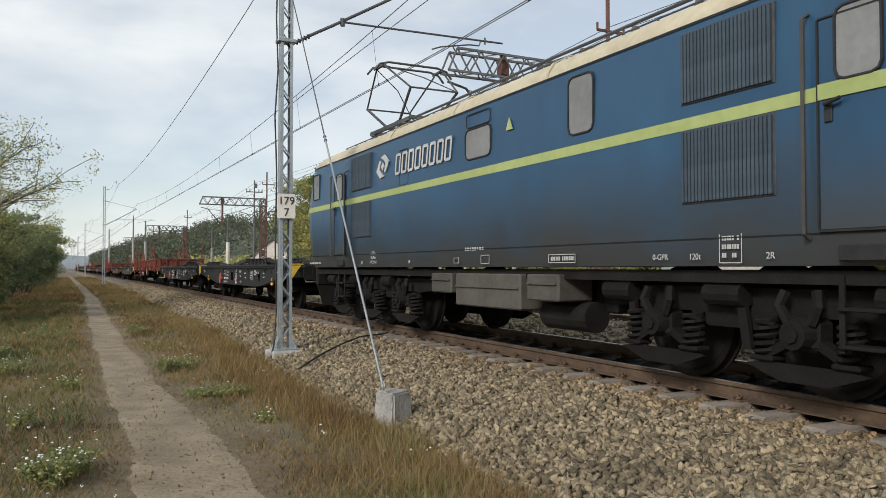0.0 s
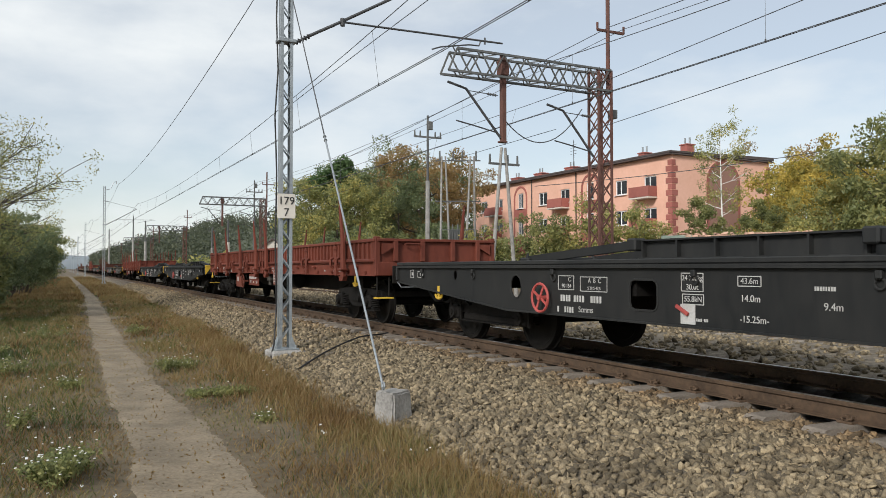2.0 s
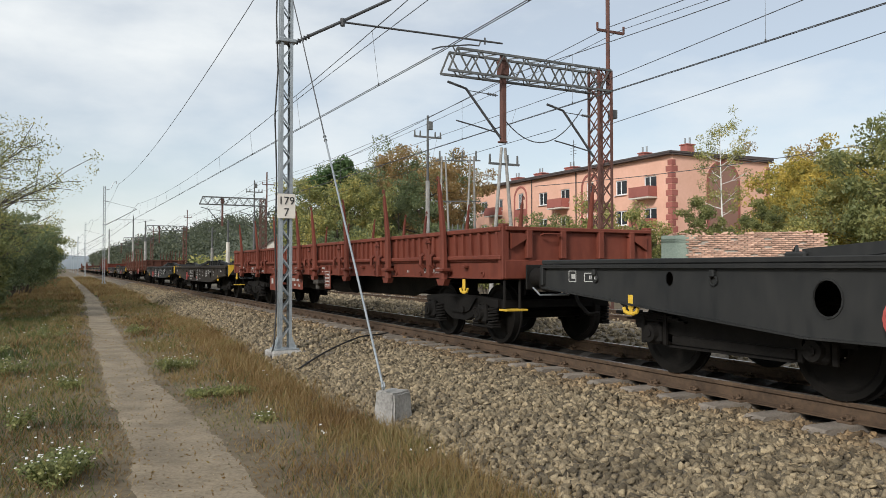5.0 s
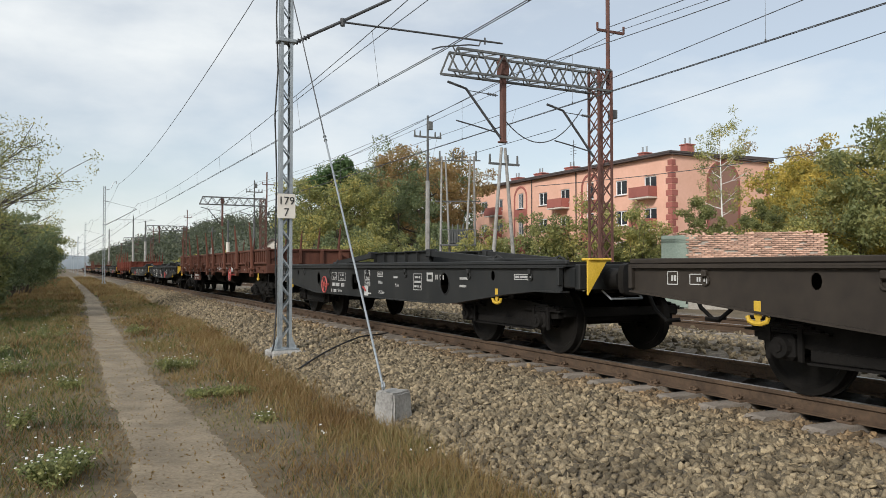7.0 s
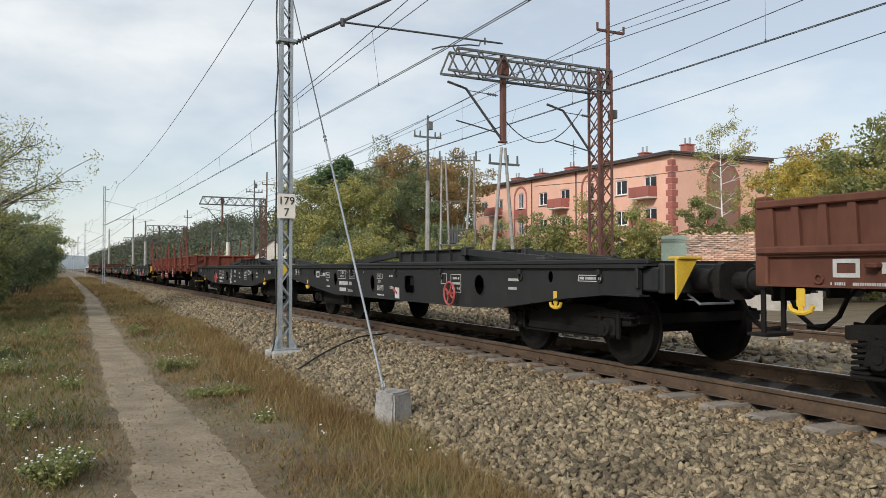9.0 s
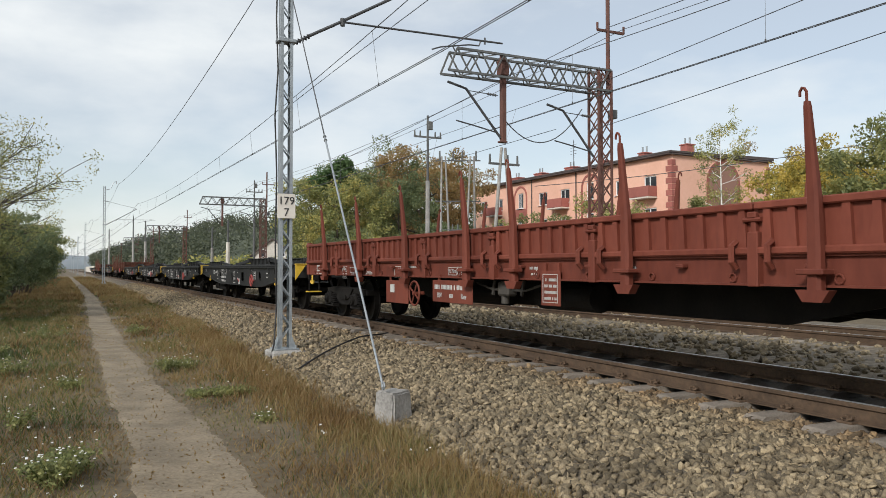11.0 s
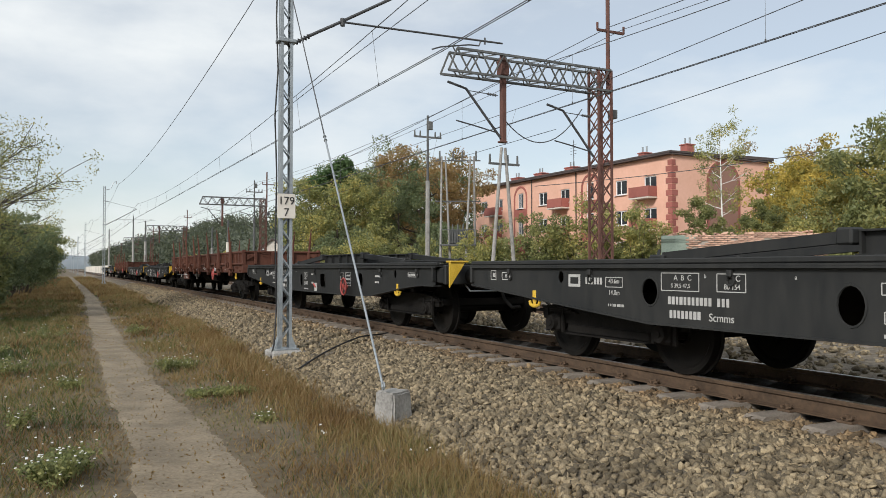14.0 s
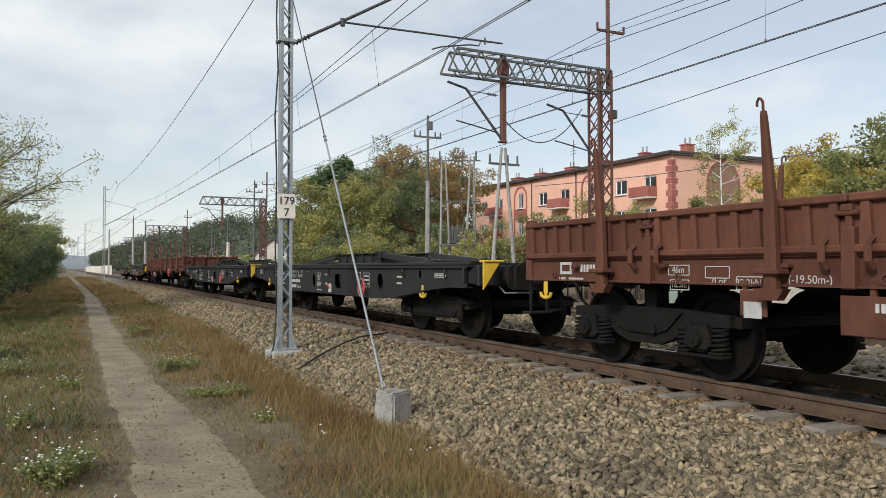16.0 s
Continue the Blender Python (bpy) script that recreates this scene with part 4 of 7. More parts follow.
def gondola(m, variant):
    """A low-sided bogie wagon: steel drop sides with ribs, tall stakes, springs and red information boards."""
    bright = variant in (0, 1, 3)
    paint = M["red"] if bright else M["brown"]
    colour = "red-oxide" if bright else "weathered brown"
    w = empty("stake_wagon", m, colour + " low-sided steel bogie wagon with upright stakes", "freight wagon", "low-sided wagons of the train")
    e = GONDOLA_HALF - 0.72
    col = "R" if bright else "B"

    def once(key, name, make, mat, mm=None, smooth=False):
        key = key + col
        if key not in gon_made:
            gon_made[key] = part(name, make(), mat, w, smooth=smooth)
            o = gon_made[key]
        else:
            o = again(gon_made[key], w)
        if mm is not None:
            o.matrix_basis = mm
        return o

    edges = [-e] + LATCHES + [e]

    def drop_side(L):
        def make():
            bm = B()
            box(bm, (0, 0, 1.53), (0.03, L, 0.46))
            box(bm, (-0.03, 0, 1.745), (0.09, L, 0.07), 0.012)
            box(bm, (-0.03, 0, 1.335), (0.10, L, 0.07), 0.015)
            n = max(3, round(L / 0.27))
            for i in range(n):
                y = -L / 2 + L * (i + 0.5) / n
                slab(bm, [(y - 0.055, 1.36), (y + 0.055, 1.36), (y + 0.035, 1.715), (y - 0.035, 1.715)], -0.055, -0.01)
            return bm
        return make

    def sill():
        bm = B()
        for s in (-1, 1):
            box(bm, (s * 1.33, 0, 1.16), (0.03, 2 * e, 0.27))
            box(bm, (s * 1.35, 0, 1.03), (0.09, 2 * e, 0.02))
            box(bm, (s * 1.34, 0, 1.29), (0.08, 2 * e, 0.02))
            for i in range(17):
                y = -e + 0.6 + i * (2 * e - 1.2) / 16
                ring(bm, (s * 1.36, y, 1.09), 0.04, 0.011, seg=8)
            for y in np.linspace(-e + 1.1, e - 1.1, 12):
                box(bm, (s * 1.39, y, 1.20), (0.09, 0.10, 0.045), 0.01)
        return bm

    def stake():
        bm = B()
        a, b = [(-0.075, 0.0), (0.075, 0.0)], None
        rows = [(1.00, 0.0, 0.075, 0.06), (1.35, 0.0, 0.07, 0.055), (1.78, 0.01, 0.06, 0.05), (2.50, 0.08, 0.034, 0.03), (2.55, 0.085, 0.028, 0.022)]
        rings = []
        for z, lean, wd, d in rows:
            rings.append([bm.verts.new((-lean + px * d, py * wd, z)) for px, py in ((-1, -0.55), (-1, 0.55), (-0.5, 0.9), (0.5, 0.9), (0.5, -0.9), (-0.5, -0.9))])
        for p, q in zip(rings, rings[1:]):
            for k in range(6):
                bm.faces.new((p[k], p[(k + 1) % 6], q[(k + 1) % 6], q[k]))
        bm.faces.new(rings[0]), bm.faces.new(rings[-1])
        bmesh.ops.recalc_face_normals(bm, faces=bm.faces[:])
        tube(bm, [(-0.085, 0, 2.50), (-0.09, 0.0, 2.63), (-0.09, 0.02, 2.66), (-0.09, 0.045, 2.67), (-0.09, 0.065, 2.64), (-0.09, 0.065, 2.60)], 0.013, 5)
        slab(bm, [(-0.16, 1.0), (0.16, 1.0), (0.09, 0.90), (-0.09, 0.90)], -0.06, 0.04)
        box(bm, (-0.02, 0.0, 1.15), (0.16, 0.26, 0.05), 0.01)
        return bm

    def latch():
        bm = B()
        box(bm, (-0.03, 0, 1.26), (0.09, 0.12, 0.50), 0.01)
        box(bm, (-0.03, 0, 1.58), (0.06, 0.06, 0.16), 0.01)
        rod(bm, (-0.06, -0.10, 1.62), (-0.06, 0.10, 1.62), 0.022)
        box(bm, (-0.06, 0.0, 1.66), (0.05, 0.1, 0.06), 0.01)
        for q in (-1, 1):
            tube(bm, [(-0.05, q * 0.20, 1.42), (-0.11, q * 0.20, 1.38), (-0.11, q * 0.20, 1.24), (-0.05, q * 0.20, 1.18)], 0.032, 6)
        return bm

    def end_wall(q):
        def make():
            bm = B()
            box(bm, (0, q * (e - 0.03), 1.53), (2.64, 0.04, 0.46))
            box(bm, (0, q * (e + 0.01), 1.75), (2.70, 0.10, 0.06), 0.01)
            box(bm, (0, q * (e - 0.04), 1.16), (2.70, 0.14, 0.28), 0.015)
            for x in (-0.95, -0.35, 0.35, 0.95):
                box(bm, (x, q * (e + 0.03), 1.53), (0.10, 0.08, 0.42), 0.01)
            for s in (-1, 1):
                box(bm, (s * 1.33, q * (e - 0.04), 1.42), (0.12, 0.13, 0.80), 0.015)
                slab(bm, [(s * 1.25, 1.68), (s * 1.25, 1.46), (s * 0.85, 1.68)], q * e, q * (e + 0.06), axis="y")
            tube(bm, [(-0.75, q * (e + 0.05), 1.66), (-0.75, q * (e + 0.12), 1.68), (-0.45, q * (e + 0.12), 1.68), (-0.45, q * (e + 0.05), 1.66)], 0.015, 5)
            return bm
        return make

    def floor():
        bm = B()
        n = 30
        for i in range(n):
            box(bm, (0, -e + 0.1 + (2 * e - 0.2) * (i + 0.5) / n, 1.275), (2.6, (2 * e - 0.2) / n - 0.012, 0.05))
        return bm

    def long_beam():
        return slab(B(), [(-e, 1.0), (-6.0, 1.0), (-4.2, 0.60), (4.2, 0.60), (6.0, 1.0), (e, 1.0), (e, 1.25), (-e, 1.25)], -0.02, 0.02)

    def cross_member():
        return box(B(), (0, 0, 1.12), (2.6, 0.12, 0.2))

    def reservoir(L, r):
        return lambda: rod(B(), (0, -L / 2, 0), (0, L / 2, 0), r, seg=14)

    def pivot():
        bm = B()
        rod(bm, (0, 0, 0.70), (0, 0, 1.05), 0.22, seg=14)
        box(bm, (0, 0, 0.98), (1.9, 0.2, 0.12), 0.01)
        for s in (-1, 1):
            box(bm, (s * 0.85, 0, 0.88), (0.2, 0.2, 0.3), 0.01)
        return bm

    def brake_rigging():
        """Distributor valve, pipes and levers hanging under the side sill."""
        bm = B()
        box(bm, (0, 0, 0.88), (0.18, 0.30, 0.22), 0.03)
        rod(bm, (0, 0.05, 0.80), (0, 0.05, 0.66), 0.06, seg=10)
        tube(bm, [(0, -0.9, 0.95), (0, -0.5, 0.86), (0, 0.4, 0.86), (0, 0.9, 0.95)], 0.018, 5)
        for y in (-0.45, 0.35):
            bar(bm, (0, y, 1.0), (0, y + 0.06, 0.78), 0.03, 0.05)
        return bm

    def board(wd, h):
        def make():
            bm = B()
            box(bm, (0, 0, 0), (0.02, wd, h), 0.006)
            box(bm, (0.02, -wd * 0.35, h * 0.55), (0.03, 0.05, 0.15))
            box(bm, (0.02, wd * 0.35, h * 0.55), (0.03, 0.05, 0.15))
            return bm
        return make

    def step_plate():
        bm = B()
        box(bm, (0, 0, 0), (0.36, 0.22, 0.03), 0.006)
        return bm

    def step_hanger():
        bm = B()
        bar(bm, (0, 0, 0.42), (0, 0, 0.0), 0.02, 0.045)
        return bm

    once("sill", "side_sill", sill, paint)
    once("floor", "floor_boards", floor, M["under"])
    for s in (-1, 1):
        once("beam", "longitudinal_beam", long_beam, M["under"], pose(s * 0.38, 0, 0))
    for y in np.linspace(-e + 0.6, e - 0.6, 11):
        once("cross", "cross_member", cross_member, M["under"], pose(0, y, 0))
    once("tankA", "air_reservoir", reservoir(1.3, 0.19), M["under"], pose(-0.7, -0.95, 0.78))
    once("tankB", "air_reservoir", reservoir(1.3, 0.16), M["under"], pose(-0.6, 1.45, 0.74))
    once("rod", "brake_rod", reservoir(12.4, 0.028), M["under"], pose(0, 0, 0.72))
    once("rig", "brake_rigging", brake_rigging, M["boxgrey"], pose(-1.15, 0.0 if bright else 1.9, 0))
    for y in (-7.43, 7.43):
        once("pivot", "bogie_pivot", pivot, M["under"], pose(0, y, 0))
    for q in (-1, 1):
        once("end%d" % q, "end_wall", end_wall(q), paint)
    for a, b in zip(edges, edges[1:]):
        L = b - a - 0.02
        for s in (-1, 1):
            once("side%.2f" % L, "drop_side", drop_side(L), paint, pose(s * 1.34, (a + b) / 2, 0, 0, 0, 0 if s < 0 else 180))
    for k, y in enumerate(edges[1:-1]):
        for s in (-1, 1):
            once("latch", "latch_post", latch, paint, pose(s * 1.35, y, 0, 0, 0, 0 if s < 0 else 180))
    rng = random.Random(variant)
    for k, y in enumerate(POSTS):
        for s in (-1, 1):
            if variant == 0 and k in (1, 2):
                continue
            once("stake", "stake", stake, paint, pose(s * 1.46, y, 0, 0, 0, 0 if s < 0 else 180))
    board_y, board_w = (1.32, 1.38) if bright else (3.84, 1.8)
    plate_y = 3.54 if bright else 5.6
    once("boardA", "information_board", board(board_w, 0.36 if bright else 0.32), paint, pose(-1.38, board_y, 0.80))
    once("boardB", "label_plate", board(1.02 if bright else 0.3, 0.42 if bright else 0.24), paint, pose(-1.38, plate_y, 0.74 if bright else 0.86))
    table_y = -1.45 if bright else -3.64
    once("boardC", "load_table_board", board(0.42, 0.45), paint, pose(-1.385, table_y, 0.92))
    for q in (-1, 1):
        for s in (-1, 1):
            once("plate", "shunter_step", step_plate, M["yellow"] if bright else M["under"], pose(s * 1.20, q * (e + 0.02), 0.58))
            for d in (-0.13, 0.13):
                once("hanger", "step_hanger", step_hanger, M["under"], pose(s * 1.20 + d, q * (e - 0.02), 0.58))
    for y in (-7.0 - 1.2, 8.9):
        h = once("hook", "towing_hook", hook_mesh, M["yellow"], pose(-1.38, y, 0.80))
        h["label"] = "yellow towing hook"
    hw = once("handwheel", "handbrake_wheel", lambda: handwheel_mesh(0.21), M["red"] if bright else M["signalred"], pose(-1.48, 2.55 if bright else -4.12, 0.74 if bright else 0.94), True)
    hw["label"] = "red spoked handbrake wheel"
    add_ends(w, GONDOLA_HALF, paint)
    for y in (-7.43, 7.43):
        add_bogie(w, y)
    key = "marks" + col
    if key not in gon_made:
        before = set(w.children)
        x = -1.352
        stencil(w, MARKS_C, x)
        bars(w, [(8.4, 1.05, 0.5, 0.04), (2.9, 1.2, 0.3, 0.04), ("f", -7.0, 1.14, 0.62, 0.08), (-7.0, 1.14, 0.54, 0.05), (-6.0, 1.12, 0.1, 0.05), (-2.9, 1.18, 0.25, 0.05), (-1.0, 1.18, 0.2, 0.05), (-1.0, 1.10, 0.14, 0.04)], x, "small_stencil")
        bars(w, [(board_y + 0.12, 0.87, 1.0, 0.10), (board_y - 0.05, 0.73, 0.28, 0.09)], -1.394, "board_lettering")
        for words, d in (("RIV", 0.42), ("Res", -0.42)):
            lettering(words, 0.12, w, side_face(-1.394, board_y + d, 0.73), M["white"])
        # operator's mark as plain shapes
        for u in (8.5,) if bright else (8.5, -1.42):
            bm = B()
            for yy in (u + 0.10, u - 0.10):
                box(bm, (x, yy, 1.18), (0.004, 0.035, 0.15))
            box(bm, (x - 0.001, u, 1.238), (0.004, 0.19, 0.035)), box(bm, (x - 0.001, u, 1.122), (0.004, 0.19, 0.035))
            part("operator_mark", bm, M["white"], w)
            bars(w, [(u - 0.42, 1.18, 0.44, 0.12)], x, "operator_name")
        bm = B()
        box(bm, (-1.394, plate_y + (0.2 if bright else 0), 0.80), (0.004, 0.20, 0.15))
        part("paper_label", bm, M["white"], w)
        if not bright:
            bm = B()
            box(bm, (-1.37, -4.02, 1.15), (0.01, 0.30, 0.20), 0.003)
            part("brake_plate", bm, M["white"], w, "white enamel brake plate")
        gon_made[key] = [c for c in w.children if c not in before]
    else:
        for c in gon_made[key]:
            again(c, w, c.matrix_basis.copy())
    if "table" not in gon_made:
        gon_made["table"] = bars(w, [("f", 0, 0.92, 0.32, 0.36), (0, 1.03, 0.28, 0.05), (0, 0.95, 0.28, 0.05), (0, 0.87, 0.28, 0.05), (0, 0.79, 0.28, 0.05)], -1.399, "load_table")
        o = gon_made["table"]
    else:
        o = again(gon_made["table"], w)
    o.matrix_basis = pose(0, table_y, 0)
    return w


LOCO_HALF = 9.62


def plan_loop(bm, w, E, z, grow=0.0):
    w, E = w + grow, E + grow
    half = [(w, -(E - 0.50)), (w - 0.02, -(E - 0.22)), (w - 0.10, -(E - 0.07)), (w - 0.38, -(E - 0.01)), (0.3, -E)]
    pts = half + [(-x, y) for x, y in half[::-1]]
    pts = pts + [(-x, -y) for x, y in pts]
    return [bm.verts.new((x, y, z)) for x, y in pts]


def shell(rows, grow=0.0, cap=False):
    bm = B()
    loops = [plan_loop(bm, w, E, z, grow) for w, E, z in rows]
    k = len(loops[0])
    for a, b in zip(loops, loops[1:]):
        for i in range(k):
            bm.faces.new((a[i], a[(i + 1) % k], b[(i + 1) % k], b[i]))
    if cap:
        bm.faces.new(loops[-1])
        bm.faces.new(loops[0][::-1])
    bmesh.ops.recalc_face_normals(bm, faces=bm.faces[:])
    return bm


def pantograph(loco, y, raised):
    """A crossed-arm collector: base frame, lower and upper arms, head with two strips."""
    d = 1 if raised else 0
    pan = part("pantograph", pan_base(y), M["wire"], loco, "dark steel pantograph, raised" if raised else "dark steel pantograph, folded down")
    bm = B()
    zt = 5.72 if raised else 4.62
    zk = 4.95 if raised else 4.45
    kn = 1.25 if raised else 1.9
    for q in (-1, 1):
        for s in (-1, 1):
            tube(bm, [(s * 0.42, y + q * 0.35, 4.38), (s * 0.55, y + q * kn, zk)], 0.03, 6)
            tube(bm, [(s * 0.55, y + q * kn, zk), (s * 0.72, y + q * 0.22, zt - 0.08)], 0.02, 6)
        tube(bm, [(0.55, y + q * kn, zk), (-0.55, y + q * kn, zk)], 0.02, 6)
        tube(bm, [(0.55, y + q * kn, zk), (0.0, y + q * 0.7, (zk + zt) / 2), (-0.72, y + q * 0.22, zt - 0.08)], 0.012, 5)
    part("arm", bm, M["wire"], pan)
    bm = B()
    for q in (-0.2, 0.2):
        tube(bm, [(-0.95, y + q, zt - 0.22), (-0.82, y + q, zt - 0.06), (-0.6, y + q, zt), (0.6, y + q, zt), (0.82, y + q, zt - 0.06), (0.95, y + q, zt - 0.22)], 0.025, 6)
    for s in (-0.7, 0.7):
        bar(bm, (s, y - 0.24, zt - 0.05), (s, y + 0.24, zt - 0.05), 0.05, 0.05)
    part("collector_head", bm, M["wire"], pan)


def pan_base(y):
    bm = B()
    for s in (-1, 1):
        bar(bm, (s * 0.5, y - 1.1, 4.33), (s * 0.5, y + 1.1, 4.33), 0.07, 0.08)
        for q in (-0.9, 0.9):
            for k in range(3):
                rod(bm, (s * 0.5, y + q, 4.08 + k * 0.08), (s * 0.5, y + q, 4.12 + k * 0.08), 0.09, 0.06, 10)
    for q in (-1.1, -0.35, 0.35, 1.1):
        bar(bm, (-0.5, y + q, 4.36), (0.5, y + q, 4.36), 0.07, 0.07)
    rod(bm, (-0.3, y, 4.42), (0.3, y, 4.42), 0.09, seg=10)
    return bm


def loco_bogie(loco, y):
    bm = B()
    for s in (-1, 1):
        x = s * 1.05
        out = [(-2.7, 0.78), (-2.7, 0.99), (2.7, 0.99), (2.7, 0.78), (2.2, 0.74), (1.45, 0.74), (1.2, 0.60), (0.55, 0.60), (0.3, 0.74), (-0.3, 0.74), (-0.55, 0.60), (-1.2, 0.60), (-1.45, 0.74), (-2.2, 0.74)]
        slab(bm, out, x - 0.05, x + 0.05)
        for w in (-1.75, 0, 1.75):
            box(bm, (x + s * 0.10, w, 0.60), (0.26, 0.34, 0.30), 0.05)
            rod(bm, (x + s * 0.20, w, 0.60), (x + s * 0.33, w, 0.60), 0.155, 0.13, 14)
            rod(bm, (x + s * 0.33, w, 0.60), (x + s * 0.36, w, 0.60), 0.07, seg=8)
            for q in (-1, 1):
                box(bm, (x + s * 0.13, w + q * 0.42, 0.36), (0.2, 0.26, 0.05), 0.015)
                bar(bm, (x + s * 0.13, w + q * 0.15, 0.52), (x + s * 0.13, w + q * 0.42, 0.38), 0.12, 0.08)
                tube(bm, [(x + s * 0.2, w + q * 0.16, 0.98), (x + s * 0.24, w + q * 0.2, 0.85), (x + s * 0.22, w + q * 0.12, 0.7)], 0.05, 6)
            slab(bm, [(w - 0.62, 0.30), (w - 0.45, 0.33), (w + 0.45, 0.33), (w + 0.62, 0.30), (w + 0.25, 0.17), (w - 0.25, 0.17)], x + s * 0.16, x + s * 0.19)
        for w in (-0.9, 0.9, 2.45):
            rod(bm, (x + s * 0.14, w - 0.26, 0.93), (x + s * 0.14, w + 0.2, 0.93), 0.12, seg=12)
            bar(bm, (x + s * 0.14, w - 0.2, 0.9), (x + s * 0.14, w - 0.28, 0.42), 0.05, 0.1)
    for w in (-2.6, -0.85, 0.85, 2.6):
        box(bm, (0, w, 0.85), (2.1, 0.18, 0.22), 0.02)
    b = part("bogie", bm, M["frame"], loco)
    add_springs(b, [(s * 1.18, w + q * 0.42) for s in (-1, 1) for w in (-1.75, 0, 1.75) for q in (-1, 1)], 0.10, 0.34, 0.39, 0.024)
    b.matrix_basis = pose(0, y, 0)
    for w in (-1.75, 0, 1.75):
        add_wheelset(b, w, 0.62)


def frame_ring(bm, x, outline, t):
    pts = [(x, p[0], p[1]) for p in outline]
    return tube(bm, pts + [pts[0]], t, 5)


def locomotive(m):
    loco = empty("electric_locomotive", m, "dirty blue six-axle electric locomotive with a lime stripe and cream roof", "locomotive")
    part("body", shell([(1.40, 8.78, 1.20), (1.455, 8.88, 1.5), (1.465, 9.04, 2.3), (1.46, 9.08, 2.64), (1.45, 8.90, 3.1), (1.435, 8.66, 3.60)], cap=True), M["blue"], loco, "blue painted body dulled by brown dust", smooth=True)
    part("roof", shell([(1.435, 8.65, 3.60), (1.43, 8.55, 3.68), (1.34, 8.2, 3.81), (1.10, 7.8, 3.93), (0.75, 7.3, 4.0), (0.40, 6.9, 4.05)], cap=True), M["cream"], loco, "cream curved roof", smooth=True)
    part("stripe", shell([(1.461, 9.065, 2.55), (1.46, 9.07, 2.67)], 0.006), M["lime"], loco, "lime-yellow waist stripe")
    bm = shell([(1.435, 8.665, 3.59), (1.435, 8.65, 3.615)], 0.012)
    part("gutter", bm, M["rubber"], loco)
    bm = shell([(1.452, 8.87, 1.46), (1.455, 8.875, 1.47)], 0.006)
    part("body_seam", bm, M["rubber"], loco)
    x = -1.468

    def window(y, z, a, b, mat, name="window", r=0.09):
        bm = B()
        slab(bm, rounded(y, z, a, b, r), x - 0.006, x + 0.02)
        w = part(name, bm, mat, loco)
        bm = B()
        frame_ring(bm, x - 0.006, rounded(y, z, a + 0.008, b + 0.008, r), 0.017)
        part("window_seal", bm, M["rubber"], w)
        return w

    x = -1.452
    window(0.20, 3.06, 0.375, 0.22, M["blind"])
    window(-2.31, 3.15, 0.235, 0.345, M["blind"])
    window(8.20, 3.14, 0.24, 0.29, M["glass"], r=0.05)
    bm = B()
    frame_ring(bm, x - 0.004, rounded(0.20, 3.42, 0.36, 0.10, 0.05), 0.008)
    part("service_hatch", bm, M["rubber"], loco)
    bm = B()
    frame_ring(bm, x - 0.004, rounded(2.95, 3.02, 0.2, 0.32, 0.06), 0.007)
    part("service_hatch", bm, M["rubber"], loco)
    for yc, near in ((6.44, 0), (-5.86, 0)):
        bm = B()
        box(bm, (-1.462, yc, 2.35), (0.02, 0.70, 1.72), 0.006)
        door = part("cab_door", bm, M["blue"], loco)
        bm = B()
        frame_ring(bm, -1.474, rounded(yc, 2.35, 0.36, 0.87, 0.02), 0.012)
        part("door_seal", bm, M["rubber"], door)
        bm = B()
        slab(bm, rounded(yc, 2.98, 0.19, 0.29, 0.08), -1.480, -1.46)
        part("window", bm, M["blind"], door)
        bm = B()
        frame_ring(bm, -1.481, rounded(yc, 2.98, 0.195, 0.295, 0.08), 0.015)
        part("window_seal", bm, M["rubber"], door)
        bm = B()
        box(bm, (-1.481, yc, 2.615), (0.012, 0.70, 0.13))
        part("stripe", bm, M["lime"], door)
        bm = B()
        tube(bm, [(-1.48, yc + 0.26, 2.50), (-1.53, yc + 0.26, 2.50), (-1.53, yc + 0.12, 2.53)], 0.016, 6)
        box(bm, (-1.48, yc + 0.26, 2.44), (0.02, 0.07, 0.16), 0.006)
        part("door_handle", bm, M["rubber"], door)
        bm = B()
        for d in (-0.46, 0.46):
            tube(bm, [(-1.455, yc + d, 1.42), (-1.53, yc + d, 1.46), (-1.53, yc + d, 3.25), (-1.45, yc + d, 3.30)], 0.017, 6)
        part("handrail", bm, M["boxgrey"], loco)
        # solid black block in place of the shade inside a foot recess
        bm = B()
        box(bm, (-1.44, yc, 1.30), (0.06, 0.40, 0.13), 0.01)
        part("step_recess", bm, M["rubber"], loco)
        bm = B()
        for z in (0.55, 0.85):
            box(bm, (-1.36, yc, z), (0.22, 0.42, 0.03), 0.006)
        for d in (-0.2, 0.2):
            bar(bm, (-1.42, yc + d, 1.12), (-1.42, yc + d, 0.5), 0.02, 0.05)
        part("cab_step", bm, M["under"], loco)
    slat = None
    for yc, z0, z1 in ((5.10, 2.80, 3.52), (5.10, 1.81, 2.54), (-4.52, 2.80, 3.52), (-4.52, 1.81, 2.54)):
        bm = B()
        box(bm, (-1.452, yc, (z0 + z1) / 2), (0.03, 1.12, z1 - z0), 0.004)
        g = part("grille", bm, M["grill"], loco, "grimy slatted ventilation grille")
        for i in range(24):
            if slat is None:
                bm = B()
                slab(bm, [(-0.016, -0.5), (0.016, -0.5), (0.016, 0.5), (-0.016, 0.5)], -0.028, 0.0)
                slat = part("slat", bm, M["slat"], g)
                o = slat
            else:
                o = again(slat, g)
